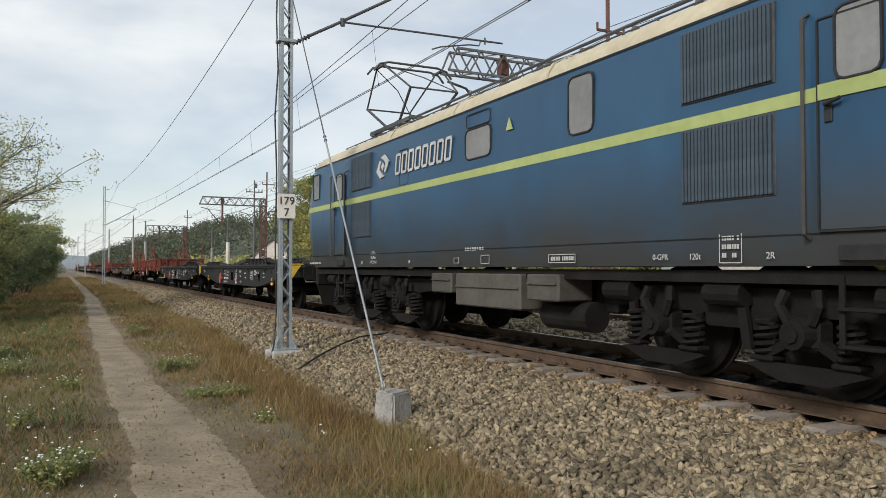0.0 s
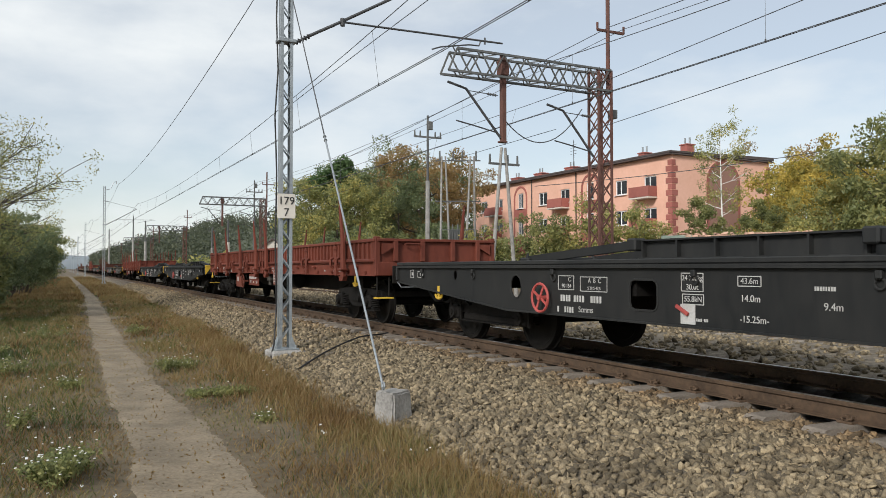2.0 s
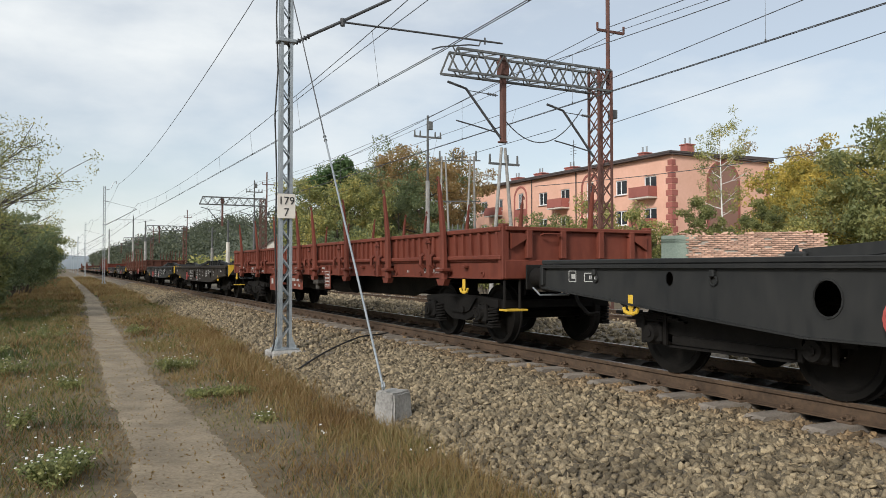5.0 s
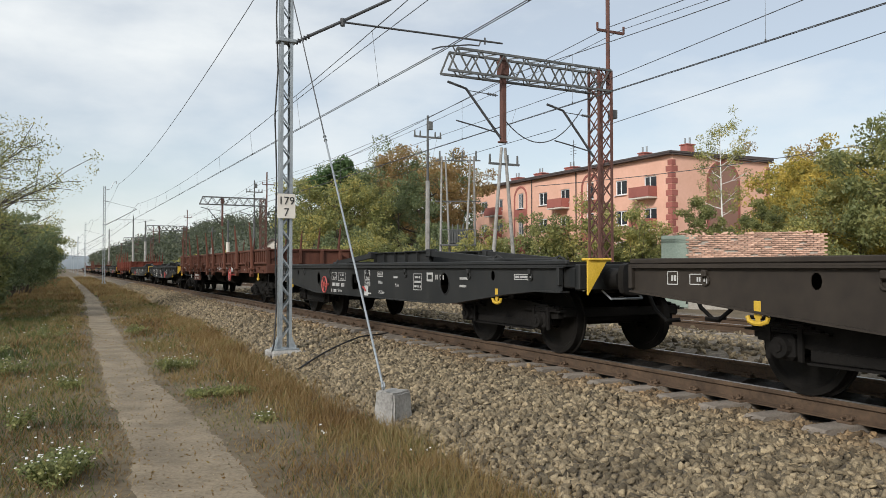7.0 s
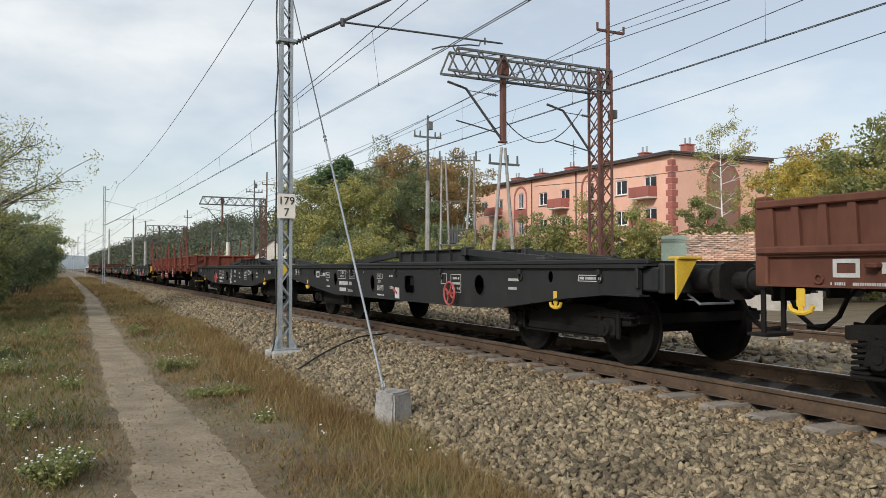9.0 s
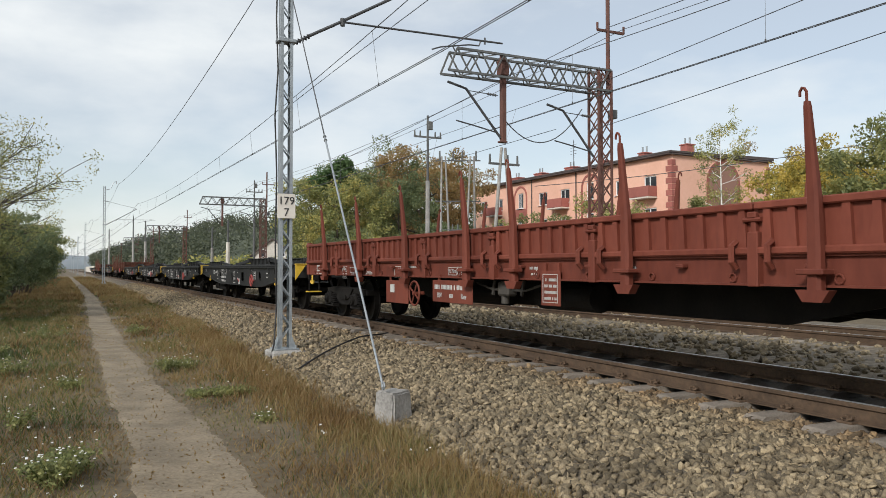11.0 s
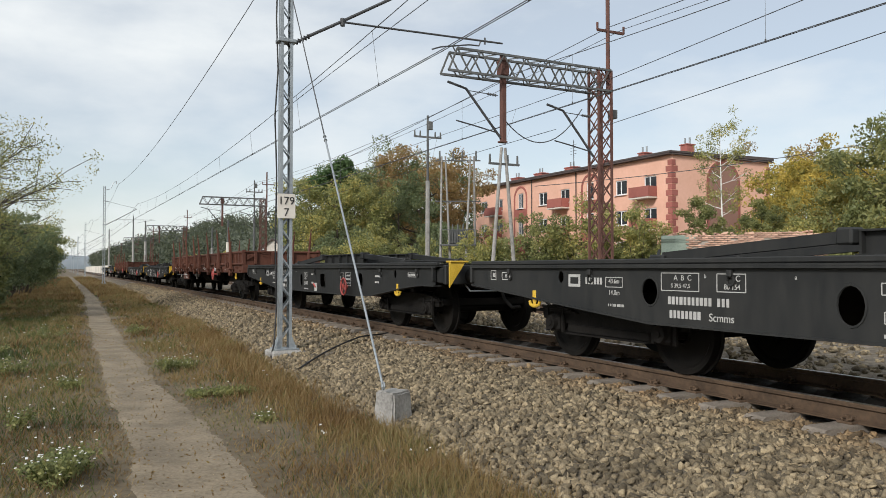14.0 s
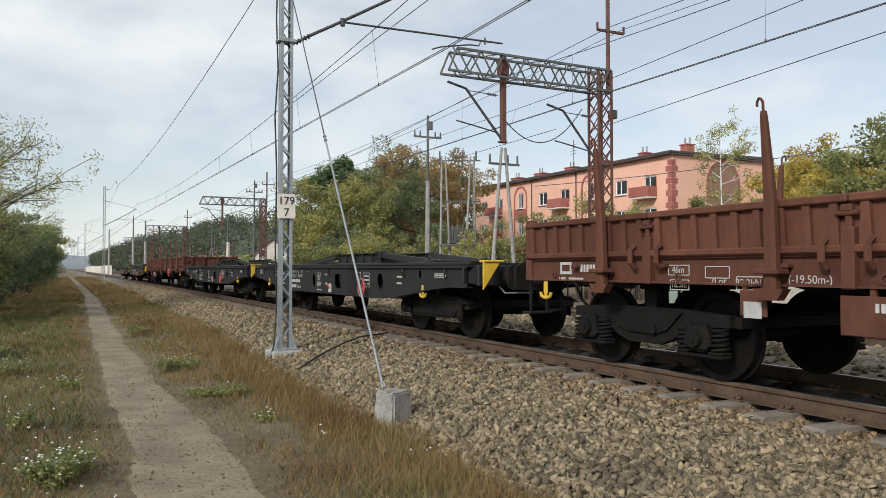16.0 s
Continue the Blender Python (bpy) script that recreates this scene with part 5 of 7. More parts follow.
            o.matrix_basis = Matrix.Translation((-1.466, yc - 0.52 + i * 0.0452, (z0 + z1) / 2)) @ Matrix.Diagonal((1, 1, z1 - z0 - 0.04, 1))
    # operator's emblem and name as plain shapes
    bm = B()
    xx = -1.475
    for q in (-1, 1):
        slab(bm, [(3.92 - q * a * 1.15, 3.14 + q * b) for a, b in ((-0.08, 0.19), (0.10, 0.22), (0.28, 0.07), (0.12, -0.13), (0.07, -0.10), (0.14, 0.05), (0.06, 0.12))], xx - 0.003, xx + 0.02)
    slab(bm, [(3.99, 3.14), (3.92, 3.06), (3.85, 3.14), (3.92, 3.22)], xx - 0.003, xx + 0.02)
    part("emblem", bm, M["white"], loco, "white operator emblem")
    for k in range(8):
        bm = B()
        yk = 3.18 - k * 0.29
        a, b, c, d = (yk + 0.11, 2.93), (yk + 0.05, 3.27), (yk - 0.13, 3.27), (yk - 0.07, 2.93)
        for n, (p, q) in enumerate(((a, b), (b, c), (c, d), (d, a))):
            bar(bm, (xx - 0.001 * (n % 2), p[0], p[1]), (xx - 0.001 * (n % 2), q[0], q[1]), 0.006, 0.05)
        part("name_block", bm, M["white"], loco)
    bars(loco, [(0.27, 1.70, 1.35, 0.17), (0.35, 1.50, 0.62, 0.15), (-1.9, 1.30, 0.5, 0.07), ("f", -1.9, 1.30, 0.56, 0.1), (8.3, 1.30, 0.9, 0.06), ("f", 0.0, 1.31, 0.24, 0.12), ("f", 0.9, 1.30, 0.16, 0.08), ("f", -4.56, 1.38, 0.26, 0.30), (-4.56, 1.46, 0.2, 0.06), (-4.56, 1.38, 0.2, 0.06), (-4.56, 1.30, 0.2, 0.06)], -1.452)
    for words, y, z in (("-3,50m-", 4.45, 1.48), ("-10,30m-", 4.45, 1.39), ("(-19,24m-)", 4.45, 1.30), ("4R", 2.72, 1.29), ("5R", 5.1, 1.29), ("0-GPR", -3.63, 1.29), ("120t", -4.11, 1.29), ("2R", -5.0, 1.29)):
        lettering(words, 0.085, loco, side_face(-1.446 if z < 1.3 else -1.456, y, z), M["white"])
    bm = B()
    slab(bm, [(-0.62, 3.10), (-0.80, 3.10), (-0.71, 3.27)], xx, xx + 0.01)
    part("warning_triangle", bm, M["lime"], loco)
    # equipment between the bogies
    for y0, y1, z0 in ((1.92, 1.19, 0.78), (1.04, -0.86, 0.60), (-1.02, -1.75, 0.75)):
        bm = B()
        box(bm, (-1.12, (y0 + y1) / 2, (1.1 + z0) / 2), (0.55, y0 - y1, 1.1 - z0), 0.02)
        box(bm, (-1.41, (y0 + y1) / 2, (1.1 + z0) / 2 + 0.05), (0.03, (y0 - y1) - 0.08, 0.02))
        part("equipment_box", bm, M["boxgrey"], loco)
    bm = B()
    box(bm, (0, 0, 0.85), (1.5, 4.2, 0.5), 0.03)
    box(bm, (0, 0, 1.10), (2.6, 17.2, 0.12))
    rod(bm, (-0.9, -0.9, 0.55), (-0.9, -1.9, 0.55), 0.2, seg=14)
    for e in (-1, 1):
        box(bm, (0, e * 8.85, 1.0), (2.5, 0.16, 0.5), 0.03)
        slab(bm, [(-1.25, 0.75), (1.25, 0.75), (1.1, 0.25), (-1.1, 0.25)], e * 8.75, e * 8.80, axis="y")
    part("underframe", bm, M["under"], loco)
    for e in (-1, 1):
        for s in (-1, 1):
            again(shared["buffer"], loco, pose(s * 0.875, e * LOCO_HALF, 1.05, 0, 0, 0 if e < 0 else 180))
        again(shared["coupling"], loco, pose(0, e * LOCO_HALF, 1.03, 0, 0, 0 if e < 0 else 180))
    # roof gear
    pantograph(loco, 5.9, True)
    pantograph(loco, -6.2, False)
    bm = B()
    for s in (-0.55, 0.35):
        tube(bm, [(s, y, 4.28) for y in np.linspace(-4.6, 4.4, 8)], 0.025, 5)
    for y in np.linspace(-4.4, 4.2, 9):
        for s in (-0.55, 0.35):
            for k in range(2):
                rod(bm, (s, y, 4.05 + k * 0.1), (s, y, 4.13 + k * 0.1), 0.07, 0.045, 8)
    part("busbar", bm, M["wire"], loco)
    bm = B()
    for s in (-1, 1):
        for y in np.linspace(-7.2, 7.2, 26):
            rod(bm, (s * 1.02, y, 3.90), (s * 1.02, y, 4.0), 0.015, seg=5)
        tube(bm, [(s * 1.02, y, 3.99) for y in (-7.3, 0, 7.3)], 0.012, 5)
    part("roof_rail", bm, M["wire"], loco)
    bm = B()
    for y in (-3.0, 2.2):
        box(bm, (-0.1, y, 4.14), (0.7, 0.9, 0.22), 0.03)
    for y in (-7.0, -1.6, 3.6, 1.0):
        slab(bm, [(px, pz + 0.012) for px, pz in ((-1.435, 3.60), (-1.43, 3.68), (-1.34, 3.81), (-1.10, 3.93), (-0.75, 4.0), (-0.4, 4.05), (-0.4, 4.06), (-0.75, 4.012), (-1.11, 3.945), (-1.35, 3.82), (-1.445, 3.68), (-1.447, 3.60))], y - 0.02, y + 0.02, axis="y")
    part("roof_hatch", bm, M["cream"], loco)
    for y in (5.15, -5.15):
        loco_bogie(loco, y)
    return loco


# ---- the train: loco first, then its wagons towards the rear ----
SPEED, SLOWING = 18.675, 0.0125
REAR = 20.0
CONSIST = "FFRFFRFFRFFRFFFFRFFRFF"
SLACK = {3: 0.22, 4: 0.15, 16: -0.15, 19: -0.05}   # stretched or pressed couplings
moving = []


def make_train():
    s = REAR
    nf = ng = 0
    for i, c in enumerate(CONSIST):
        L = FLAT if c == "F" else GONDOLA
        mid = s + L / 2 + SLACK.get(i, 0.0)
        if c == "F":
            ob = flat_wagon(pose(TRACK, mid, 0), nf + 1)
            nf += 1
        else:
            ob = gondola(pose(TRACK, mid, 0), ng)
            ng += 1
        moving.append((ob, mid))
        s += L
    mid = REAR - LOCO_HALF - 0.75
    moving.append((locomotive(pose(TRACK, mid, 0)), mid))


make_train()


# ---- line equipment ----
def lattice_mast_parts(mast):
    for s in (-1, 1):
        bm = B()
        slab(bm, [(s * 0.121, -0.085), (s * 0.121, 0.085), (s * 0.063, 0.085), (s * 0.063, 0.075), (s * 0.109, 0.075), (s * 0.109, -0.075), (s * 0.063, -0.075), (s * 0.063, -0.085)], -0.42, 9.5, axis="z")
        part("channel", bm, M["galv"], mast)
    bm = B()
    for q in (-1, 1):
        z, k = -0.2, 1
        while z < 9.3:
            bar(bm, (-0.10 * k, q * 0.07, z), (0.10 * k, q * 0.07, z + 0.27), 0.008, 0.03)
            z, k = z + 0.27, -k
    part("lattice", bm, M["galv"], mast)
    bm = B()
    box(bm, (0, -0.05, -0.58), (0.64, 0.66, 0.40), 0.03)
    part("foundation", bm, M["concrete"], mast, "chipped concrete foundation")
    bm = B()
    box(bm, (0, 0, -0.365), (0.46, 0.40, 0.03), 0.006)
    for s in (-1, 1):
        slab(bm, [(s * 0.12, -0.35), (s * 0.21, -0.35), (s * 0.12, -0.12)], -0.09, -0.075, axis="y")
        slab(bm, [(s * 0.12, -0.35), (s * 0.21, -0.35), (s * 0.12, -0.12)], 0.075, 0.09, axis="y")
        for q in (-0.15, 0.15):
            rod(bm, (s * 0.18, q, -0.37), (s * 0.18, q, -0.30), 0.018, seg=6)
    part("base_plate", bm, M["galv"], mast)


def insulator(bm, a, b, r=0.055, n=5):
    a, b = Vector(a), Vector(b)
    rod(bm, a, b, r * 0.45, seg=8)
    for k in range(n):
        p = a.lerp(b, (k + 0.3) / n)
        q = a.lerp(b, (k + 0.7) / n)
        rod(bm, p, q, r, r * 0.55, 10)


def cantilever(mast, reach):
    """Inclined tube from the mast up to the catenary, a registration tube under it and its arm, and a tie to the mast's head."""
    bm = B()
    tube(bm, [(0.45, 0, 5.75), (1.1, 0, 6.12), (reach - 0.05, 0, 7.30)], 0.032, 8)
    tube(bm, [(1.15, 0, 6.13), (reach + 1.75, 0, 6.20)], 0.022, 8)
    tube(bm, [(0.16, 0, 8.0), (reach - 0.1, 0, 7.32)], 0.014, 6)
    tube(bm, [(reach + 1.2, 0, 6.19), (reach + 1.15, 0, 6.07), (reach + 0.9, 0, 6.06), (reach + 0.2, 0, 5.92), (reach, 0, 5.84)], 0.017, 6)
    rod(bm, (reach + 1.3, 0, 6.27), (reach + 1.3, 0, 6.12), 0.02, seg=6)
    rod(bm, (1.15, 0, 6.2), (1.15, 0, 6.05), 0.05, seg=8)
    c = part("cantilever", bm, M["wire"], mast, "dark tubular cantilever arm")
    bm = B()
    insulator(bm, (0.18, 0, 5.58), (0.48, 0, 5.76))
    insulator(bm, (0.16, 0, 8.0), (0.5, 0, 7.92), 0.045, 4)
    part("insulator", bm, M["wire"], c)
    bm = B()
    box(bm, (0.0, 0, 5.58), (0.36, 0.24, 0.07), 0.01)
    box(bm, (0.0, 0, 8.0), (0.34, 0.22, 0.06), 0.01)
    part("clamp", bm, M["galv"], c)


def feeder_bracket(mast):
    bm = B()
    tube(bm, [(0.0, 0, 9.1), (0.55, 0, 9.25), (0.85, 0, 9.95), (1.15, 0, 10.05)], 0.035, 6)
    rod(bm, (1.12, 0, 10.02), (1.12, 0, 9.8), 0.04, seg=8)
    part("feeder_bracket", bm, M["galv"], mast)


MASTS = [-55.0, 14.4, 84.0, 152.0, 220.0, 288.0, 356.0, 424.0]
MAST_X = 3.85
mast = empty("catenary_mast", pose(MAST_X, MASTS[1], 0), "galvanised steel lattice catenary mast on a concrete foot", "catenary mast", "masts beside the footpath")
lattice_mast_parts(mast)
cantilever(mast, TRACK - MAST_X)
feeder_bracket(mast)
for y in MASTS[2:]:
    copy_thing(mast, pose(MAST_X, y, 0))

sign = empty("kilometre_sign", pose(MAST_X - 0.01, MASTS[1] - 0.13, 2.37), "white kilometre plate with black figures on the mast", "sign")
bm = B()
slab(bm, rounded(0, 0, 0.175, 0.235, 0.02), 0.0, 0.008, axis="y")
part("plate", bm, M["plaster"], sign)
flat_on = Matrix.Rotation(radians(90), 4, "X")
lettering("179", 0.215, sign, Matrix.Translation((0, -0.006, 0.095)) @ flat_on, M["ink"], "figure_line")
lettering("7", 0.215, sign, Matrix.Translation((0, -0.006, -0.125)) @ flat_on, M["ink"], "figure_line")

guy = empty("mast_guy", pose(0, 0, 0), "steel guy rod from mast to a concrete anchor block", "guy wire")
GUY_FOOT, GUY_HEAD = Vector((3.17, 7.74, -0.13)), Vector((MAST_X + 0.08, MASTS[1] - 0.08, 6.5))
bm = B()
rod(bm, GUY_FOOT, GUY_FOOT.lerp(GUY_HEAD, 0.49), 0.014, seg=6)
part("rod", bm, M["galv"], guy)
bm = B()
rod(bm, GUY_FOOT.lerp(GUY_HEAD, 0.49), GUY_HEAD, 0.010, seg=6)
part("cable", bm, M["wire"], guy)
bm = B()
insulator(bm, GUY_FOOT.lerp(GUY_HEAD, 0.485), GUY_FOOT.lerp(GUY_HEAD, 0.505), 0.028, 2)
ring(bm, GUY_FOOT + Vector((0, 0, 0.02)), 0.04, 0.01, seg=10)
part("insulator", bm, M["galv"], guy)


def anchor_block():
    bm = B()
    vs = bmesh.ops.create_cube(bm, size=1, matrix=Matrix.Diagonal((0.325, 0.315, 0.42, 1)))["verts"]
    for v in vs:
        if v.co.z > 0:
            v.co.x *= 0.9
            v.co.y *= 0.9
    bmesh.ops.bevel(bm, geom=bm.edges[:], offset=0.02, segments=2, affect="EDGES")
    bmesh.ops.subdivide_edges(bm, edges=bm.edges[:], cuts=3, use_grid_fill=True)
    for v in bm.verts:
        v.co += 0.012 * noise.noise_vector(v.co * 9)
    ob = part("anchor_block", bm, M["concrete"])
    ob.matrix_basis = pose(3.34, 7.86, -0.40, 0, 0, 24)
    tagged(ob, "rough grey concrete anchor block in ballast", "concrete block")


anchor_block()


def ground_cable():
    bm = B()
    x, y = MAST_X - 0.16, MASTS[1]
    pts = [(x, y, 7.5), (x - 0.03, y, 6.0), (x - 0.0, y - 0.02, 5.0), (x - 0.05, y, 4.1), (x - 0.01, y, 3.0), (x - 0.03, y, 1.6), (x, y, 0.5), (x - 0.08, y - 0.15, -0.25), (x - 0.18, y - 0.3, -0.50)]
    tube(bm, pts, 0.016, 5)
    pts = []
    for k in range(13):
        t = k / 12
        px, py = 3.45 + t * 2.92, 12.05 + 2.98 * t + 0.12 * math.sin(t * 5)
        pts.append((px, py, bed_height(px, py) + 0.05 + 0.05 * math.sin(t * math.pi)))
    tube(bm, pts, 0.016, 5)
    tagged(part("earthing_cable", bm, M["rubber"]), "black earthing cable from mast to rail", "cable")


ground_cable()


def sagging(a, b, low, n=14):
    a, b = Vector(a), Vector(b)
    return [a.lerp(b, k / n) - Vector((0, 0, 4 * low * (k / n) * (1 - k / n))) for k in range(n + 1)]


def overhead(x, ys, z_top, z_low, sag, name, label, stagger=0.2, drop_step=6.5, twin=0.0, climb=0.0):
    """A contact line: messenger wire, contact wire and droppers over one track."""
    line = empty("overhead_line", Matrix(), label, "overhead line", "overhead lines")
    drops = B()
    lift = lambda y: climb * min(1, max(0, (y - 14) / 70))
    mes, con = [], []
    for i, (a, b) in enumerate(zip(ys, ys[1:])):
        s = stagger if i % 2 else -stagger
        ma, mb = Vector((x, a, z_top + lift(a))), Vector((x, b, z_top + lift(b)))
        mes += sagging(ma, mb, sag)[1 if i else 0:]
        c0, c1 = Vector((x + s, a, z_low + lift(a))), Vector((x - s, b, z_low + lift(b)))
        con += [c0, c1][1 if i else 0:]
        if a < 200:
            n = int((b - a) / drop_step)
            for k in range(n):
                t = (k + 0.5) / n
                top = ma.lerp(mb, t) - Vector((0, 0, 4 * sag * t * (1 - t)))
                rod(drops, top, c0.lerp(c1, t), 0.005, seg=4)
                rod(drops, c0.lerp(c1, t) - Vector((0, 0, 0.02)), c0.lerp(c1, t) + Vector((0, 0, 0.06)), 0.02, seg=5)
    part("messenger_wire", tube(B(), mes, 0.011, 5), M["wire"], line)
    for d in (-twin, twin):
        part("contact_wire", tube(B(), [p + Vector((d, 0, 0)) for p in con], 0.010, 5), M["wire"], line)
    part("droppers", drops, M["wire"], line)["kind"] = "stuff"


overhead(TRACK, MASTS, 7.35, 5.82, 0.85, "a", "dark overhead contact line above the near track", twin=0.03, climb=0.50)
GANTRIES = [-32.0, 20.7, 74.0, 128.0, 180.0, 220.0, 290.0, 360.0]
overhead(12.9, GANTRIES, 7.42, 5.84, 0.75, "b", "dark overhead contact line above the second track", stagger=0.0, twin=0.03)
overhead(15.2, GANTRIES[1:], 7.15, 5.80, 0.0, "c", "dark overhead contact line above the far track", stagger=0.55)


def single_wire(pts_list, r, label):
    for a, b, low in pts_list:
        tagged(part("cable_span", tube(B(), sagging(a, b, low), r, 5), M["wire"]), label, "cable", "long cables")


single_wire([((MAST_X + 1.30, a, 9.8), (MAST_X + 1.30, b, 9.8), 1.0) for a, b in zip(MASTS, MASTS[1:])], 0.013, "thin dark feeder cable slung between mast tops")
single_wire([((16.9, a, 9.55), (16.9, b, 9.55), 0.7) for a, b in zip(GANTRIES, GANTRIES[1:])], 0.013, "thin dark feeder cable slung along gantry tops")
single_wire([((17.5, a, 9.55), (17.5, b, 9.55), 0.75) for a, b in zip(GANTRIES, GANTRIES[1:])], 0.011, "thin dark cable slung along gantry tops")
single_wire([((43.0, 18.4, 9.05), (24.0, 36.0, 5.84), 0.5)], 0.02, "thin black supply cable above the bushes")
single_wire([((16.0, 20.7, 5.84), (8.9, -32.0, 5.84), 0.0), ((15.7, 20.7, 7.2), (10.6, -32.0, 7.2), 0.0)], 0.011, "dark contact line swinging over to the second track")
single_wire([((TRACK, 27.0, 6.78), (TRACK, 2.0, 6.95), -0.10)], 0.010, "dark stitch wire under the near messenger wire")


def gantry_parts(g):
    """A rust-red lattice tower with a grey lattice arm over the tracks, a drop post and two cantilevers."""
    tx = 16.5
    bm = B()
    for sx in (-0.27, 0.27):
        for sy in (-0.27, 0.27):
            box(bm, (tx + sx, sy, 3.5), (0.07, 0.07, 8.9))
    z, k = -0.8, 1
    while z < 7.7:
        for s in (-0.27, 0.27):
            for d in (k, -k):
                bar(bm, (tx - 0.25 * d, s, z), (tx + 0.25 * d, s, z + 0.55), 0.012, 0.045)
                bar(bm, (tx + s, -0.25 * d, z), (tx + s, 0.25 * d, z + 0.55), 0.012, 0.045)
        z, k = z + 0.55, -k
    part("tower", bm, M["rusttower"], g, "rust-red lattice tower")
    bm = B()
    z0, z1, xa, xb = 7.24, 7.95, 10.65, 16.75
    for q in (-0.28, 0.28):
        bar(bm, (xa - 0.15, q, z0), (xb, q, z0), 0.07, 0.07)
        bar(bm, (xa + 0.15, q, z1), (xb, q, z1), 0.07, 0.07)
        bar(bm, (xa - 0.15, q, z0), (xa + 0.15, q, z1), 0.05, 0.05)
        x, k = xa + 0.15, 0
        while x < xb - 0.3:
            bar(bm, (x, q, z1 if k % 2 == 0 else z0), (x + 0.42, q, z0 if k % 2 == 0 else z1), 0.03, 0.045)
            x, k = x + 0.42, k + 1
    x, k = xa, 1
    while x < xb:
        for z in (z0, z1):
            bar(bm, (x, -0.28 * k, z), (x + 0.42, 0.28 * k, z), 0.03, 0.03)
        x, k = x + 0.42, -k
    part("lattice_arm", bm, M["greytower"], g, "grey lattice arm")
    bm = B()
    box(bm, (12.6, 0, 6.6), (0.17, 0.17, 2.8), 0.015)
    box(bm, (12.6, 0, 7.6), (0.3, 0.3, 0.5), 0.02)
    box(bm, (12.58, 0, 5.22), (0.26, 0.2, 0.06), 0.01)
    part("drop_post", bm, M["rusttower"], g)
    for x0, zl, name in ((12.5, 5.35, "a"), (16.2, 5.0, "b")):
        bm = B()
        tube(bm, [(x0, 0, zl), (x0 - 1.25, 0, zl + 1.45), (x0 - 1.9, 0, zl + 1.6)], 0.04, 6)
        tube(bm, [(x0 - 1.2, 0, zl + 1.4), (x0 - 0.1, 0, zl + 1.35)], 0.014, 5)
        tube(bm, [(x0 - 0.1, 0, zl + 0.15), (x0 - 1.0, 0, zl + 0.32), (x0 - 1.6, 0, zl + 0.42)], 0.022, 6)
        insulator(bm, (x0 - 0.15, 0, zl + 1.35), (x0 - 0.5, 0, zl + 1.37), 0.05, 4)
        part("cantilever", bm, M["wire"], g)
    bm = B()
    rod(bm, (16.85, 0, 7.2), (16.85, 0, 10.6), 0.07, seg=8)
    bar(bm, (16.4, 0, 9.4), (17.55, 0, 9.4), 0.08, 0.08)
    for x in (16.4, 17.55):
        rod(bm, (x, 0, 9.4), (x, 0, 9.65), 0.04, seg=8)
    part("feeder_post", bm, M["rusttower"], g)
    bm = B()
    box(bm, (17.0, -0.05, 6.5), (0.26, 0.24, 0.3), 0.02)
    rod(bm, (17.0, 0, 6.3), (17.0, 0, 6.1), 0.03, seg=8)
    part("switch_box", bm, M["greytower"], g)
    bm = B()
    tube(bm, sagging((12.7, 0, 5.9), (15.8, 0.1, 6.6), 0.9), 0.018, 5)
    part("jumper_cable", bm, M["wire"], g)
    bm = B()
    box(bm, (tx, 0, -0.75), (1.2, 1.2, 0.9), 0.04)
    part("foundation", bm, M["concrete"], g)


gantry = empty("catenary_gantry", pose(0, GANTRIES[1], 0), "rusty red lattice tower with grey lattice arm over tracks", "catenary gantry", "gantries beyond the tracks")
gantry_parts(gantry)
for k, y in enumerate(GANTRIES[2:6]):
    copy_thing(gantry, pose(1.1 + 0.2 * k, y, 0))


def utility_pole(x, y, top, label, arm=0.9, mat="concrete", r=0.13, insul=True):
    p = empty("utility_pole", pose(x, y, 0), label, "utility pole", "utility poles")
    bm = B()
    rod(bm, (0, 0, -0.9), (0, 0, top * 0.62), r * 1.3, r, 8)
    part("lower_post", bm, M[mat], p)
    bm = B()
    rod(bm, (0, 0, top * 0.58), (0, 0, top), r * 0.62, r * 0.5, 8)
    part("upper_post", bm, M["greytower"], p)
    bm = B()
    bar(bm, (-arm, 0, top - 1.3), (arm, 0, top - 1.3), 0.09, 0.1)
    part("crossarm", bm, M["greytower"], p)
    if insul:
        for q in (-arm + 0.05, -arm * 0.55, arm * 0.55, arm - 0.05):
            bm = B()
            rod(bm, (q, 0, top - 1.3), (q, 0, top - 0.95), 0.06, 0.04, 8)
            part("insulator", bm, M["greytower"], p)
        bm = B()
        box(bm, (0.15, 0, top - 0.6), (0.3, 0.2, 0.5), 0.02)
        part("fuse_box", bm, M["greytower"], p)
    return p


utility_pole(19.46, 40.6, 10.3, "pale concrete pole with dark crossarm and insulators")
utility_pole(19.0, 84.0, 10.9, "dark pole with crossarm beyond the tracks", mat="greytower")
utility_pole(17.7, 91.9, 6.9, "short white concrete post beyond the tracks", 0.2, "plaster", 0.22, False)
utility_pole(16.0, 92.7, 5.8, "short grey concrete post beyond the tracks", 0.2, "concrete", 0.16, False)
utility_pole(12.9, 139.4, 9.3, "grey concrete post between the tracks", 0.2, "concrete", 0.2, False)
utility_pole(12.95, 165.0, 11.8, "grey concrete post between the tracks", 0.2, "concrete", 0.2, False)
utility_pole(9.0, 175.0, 9.5, "grey concrete post between the tracks", 0.2, "concrete", 0.18, False)
utility_pole(31.0, 180.0, 11.0, "dark distant pole with crossarm", mat="greytower")


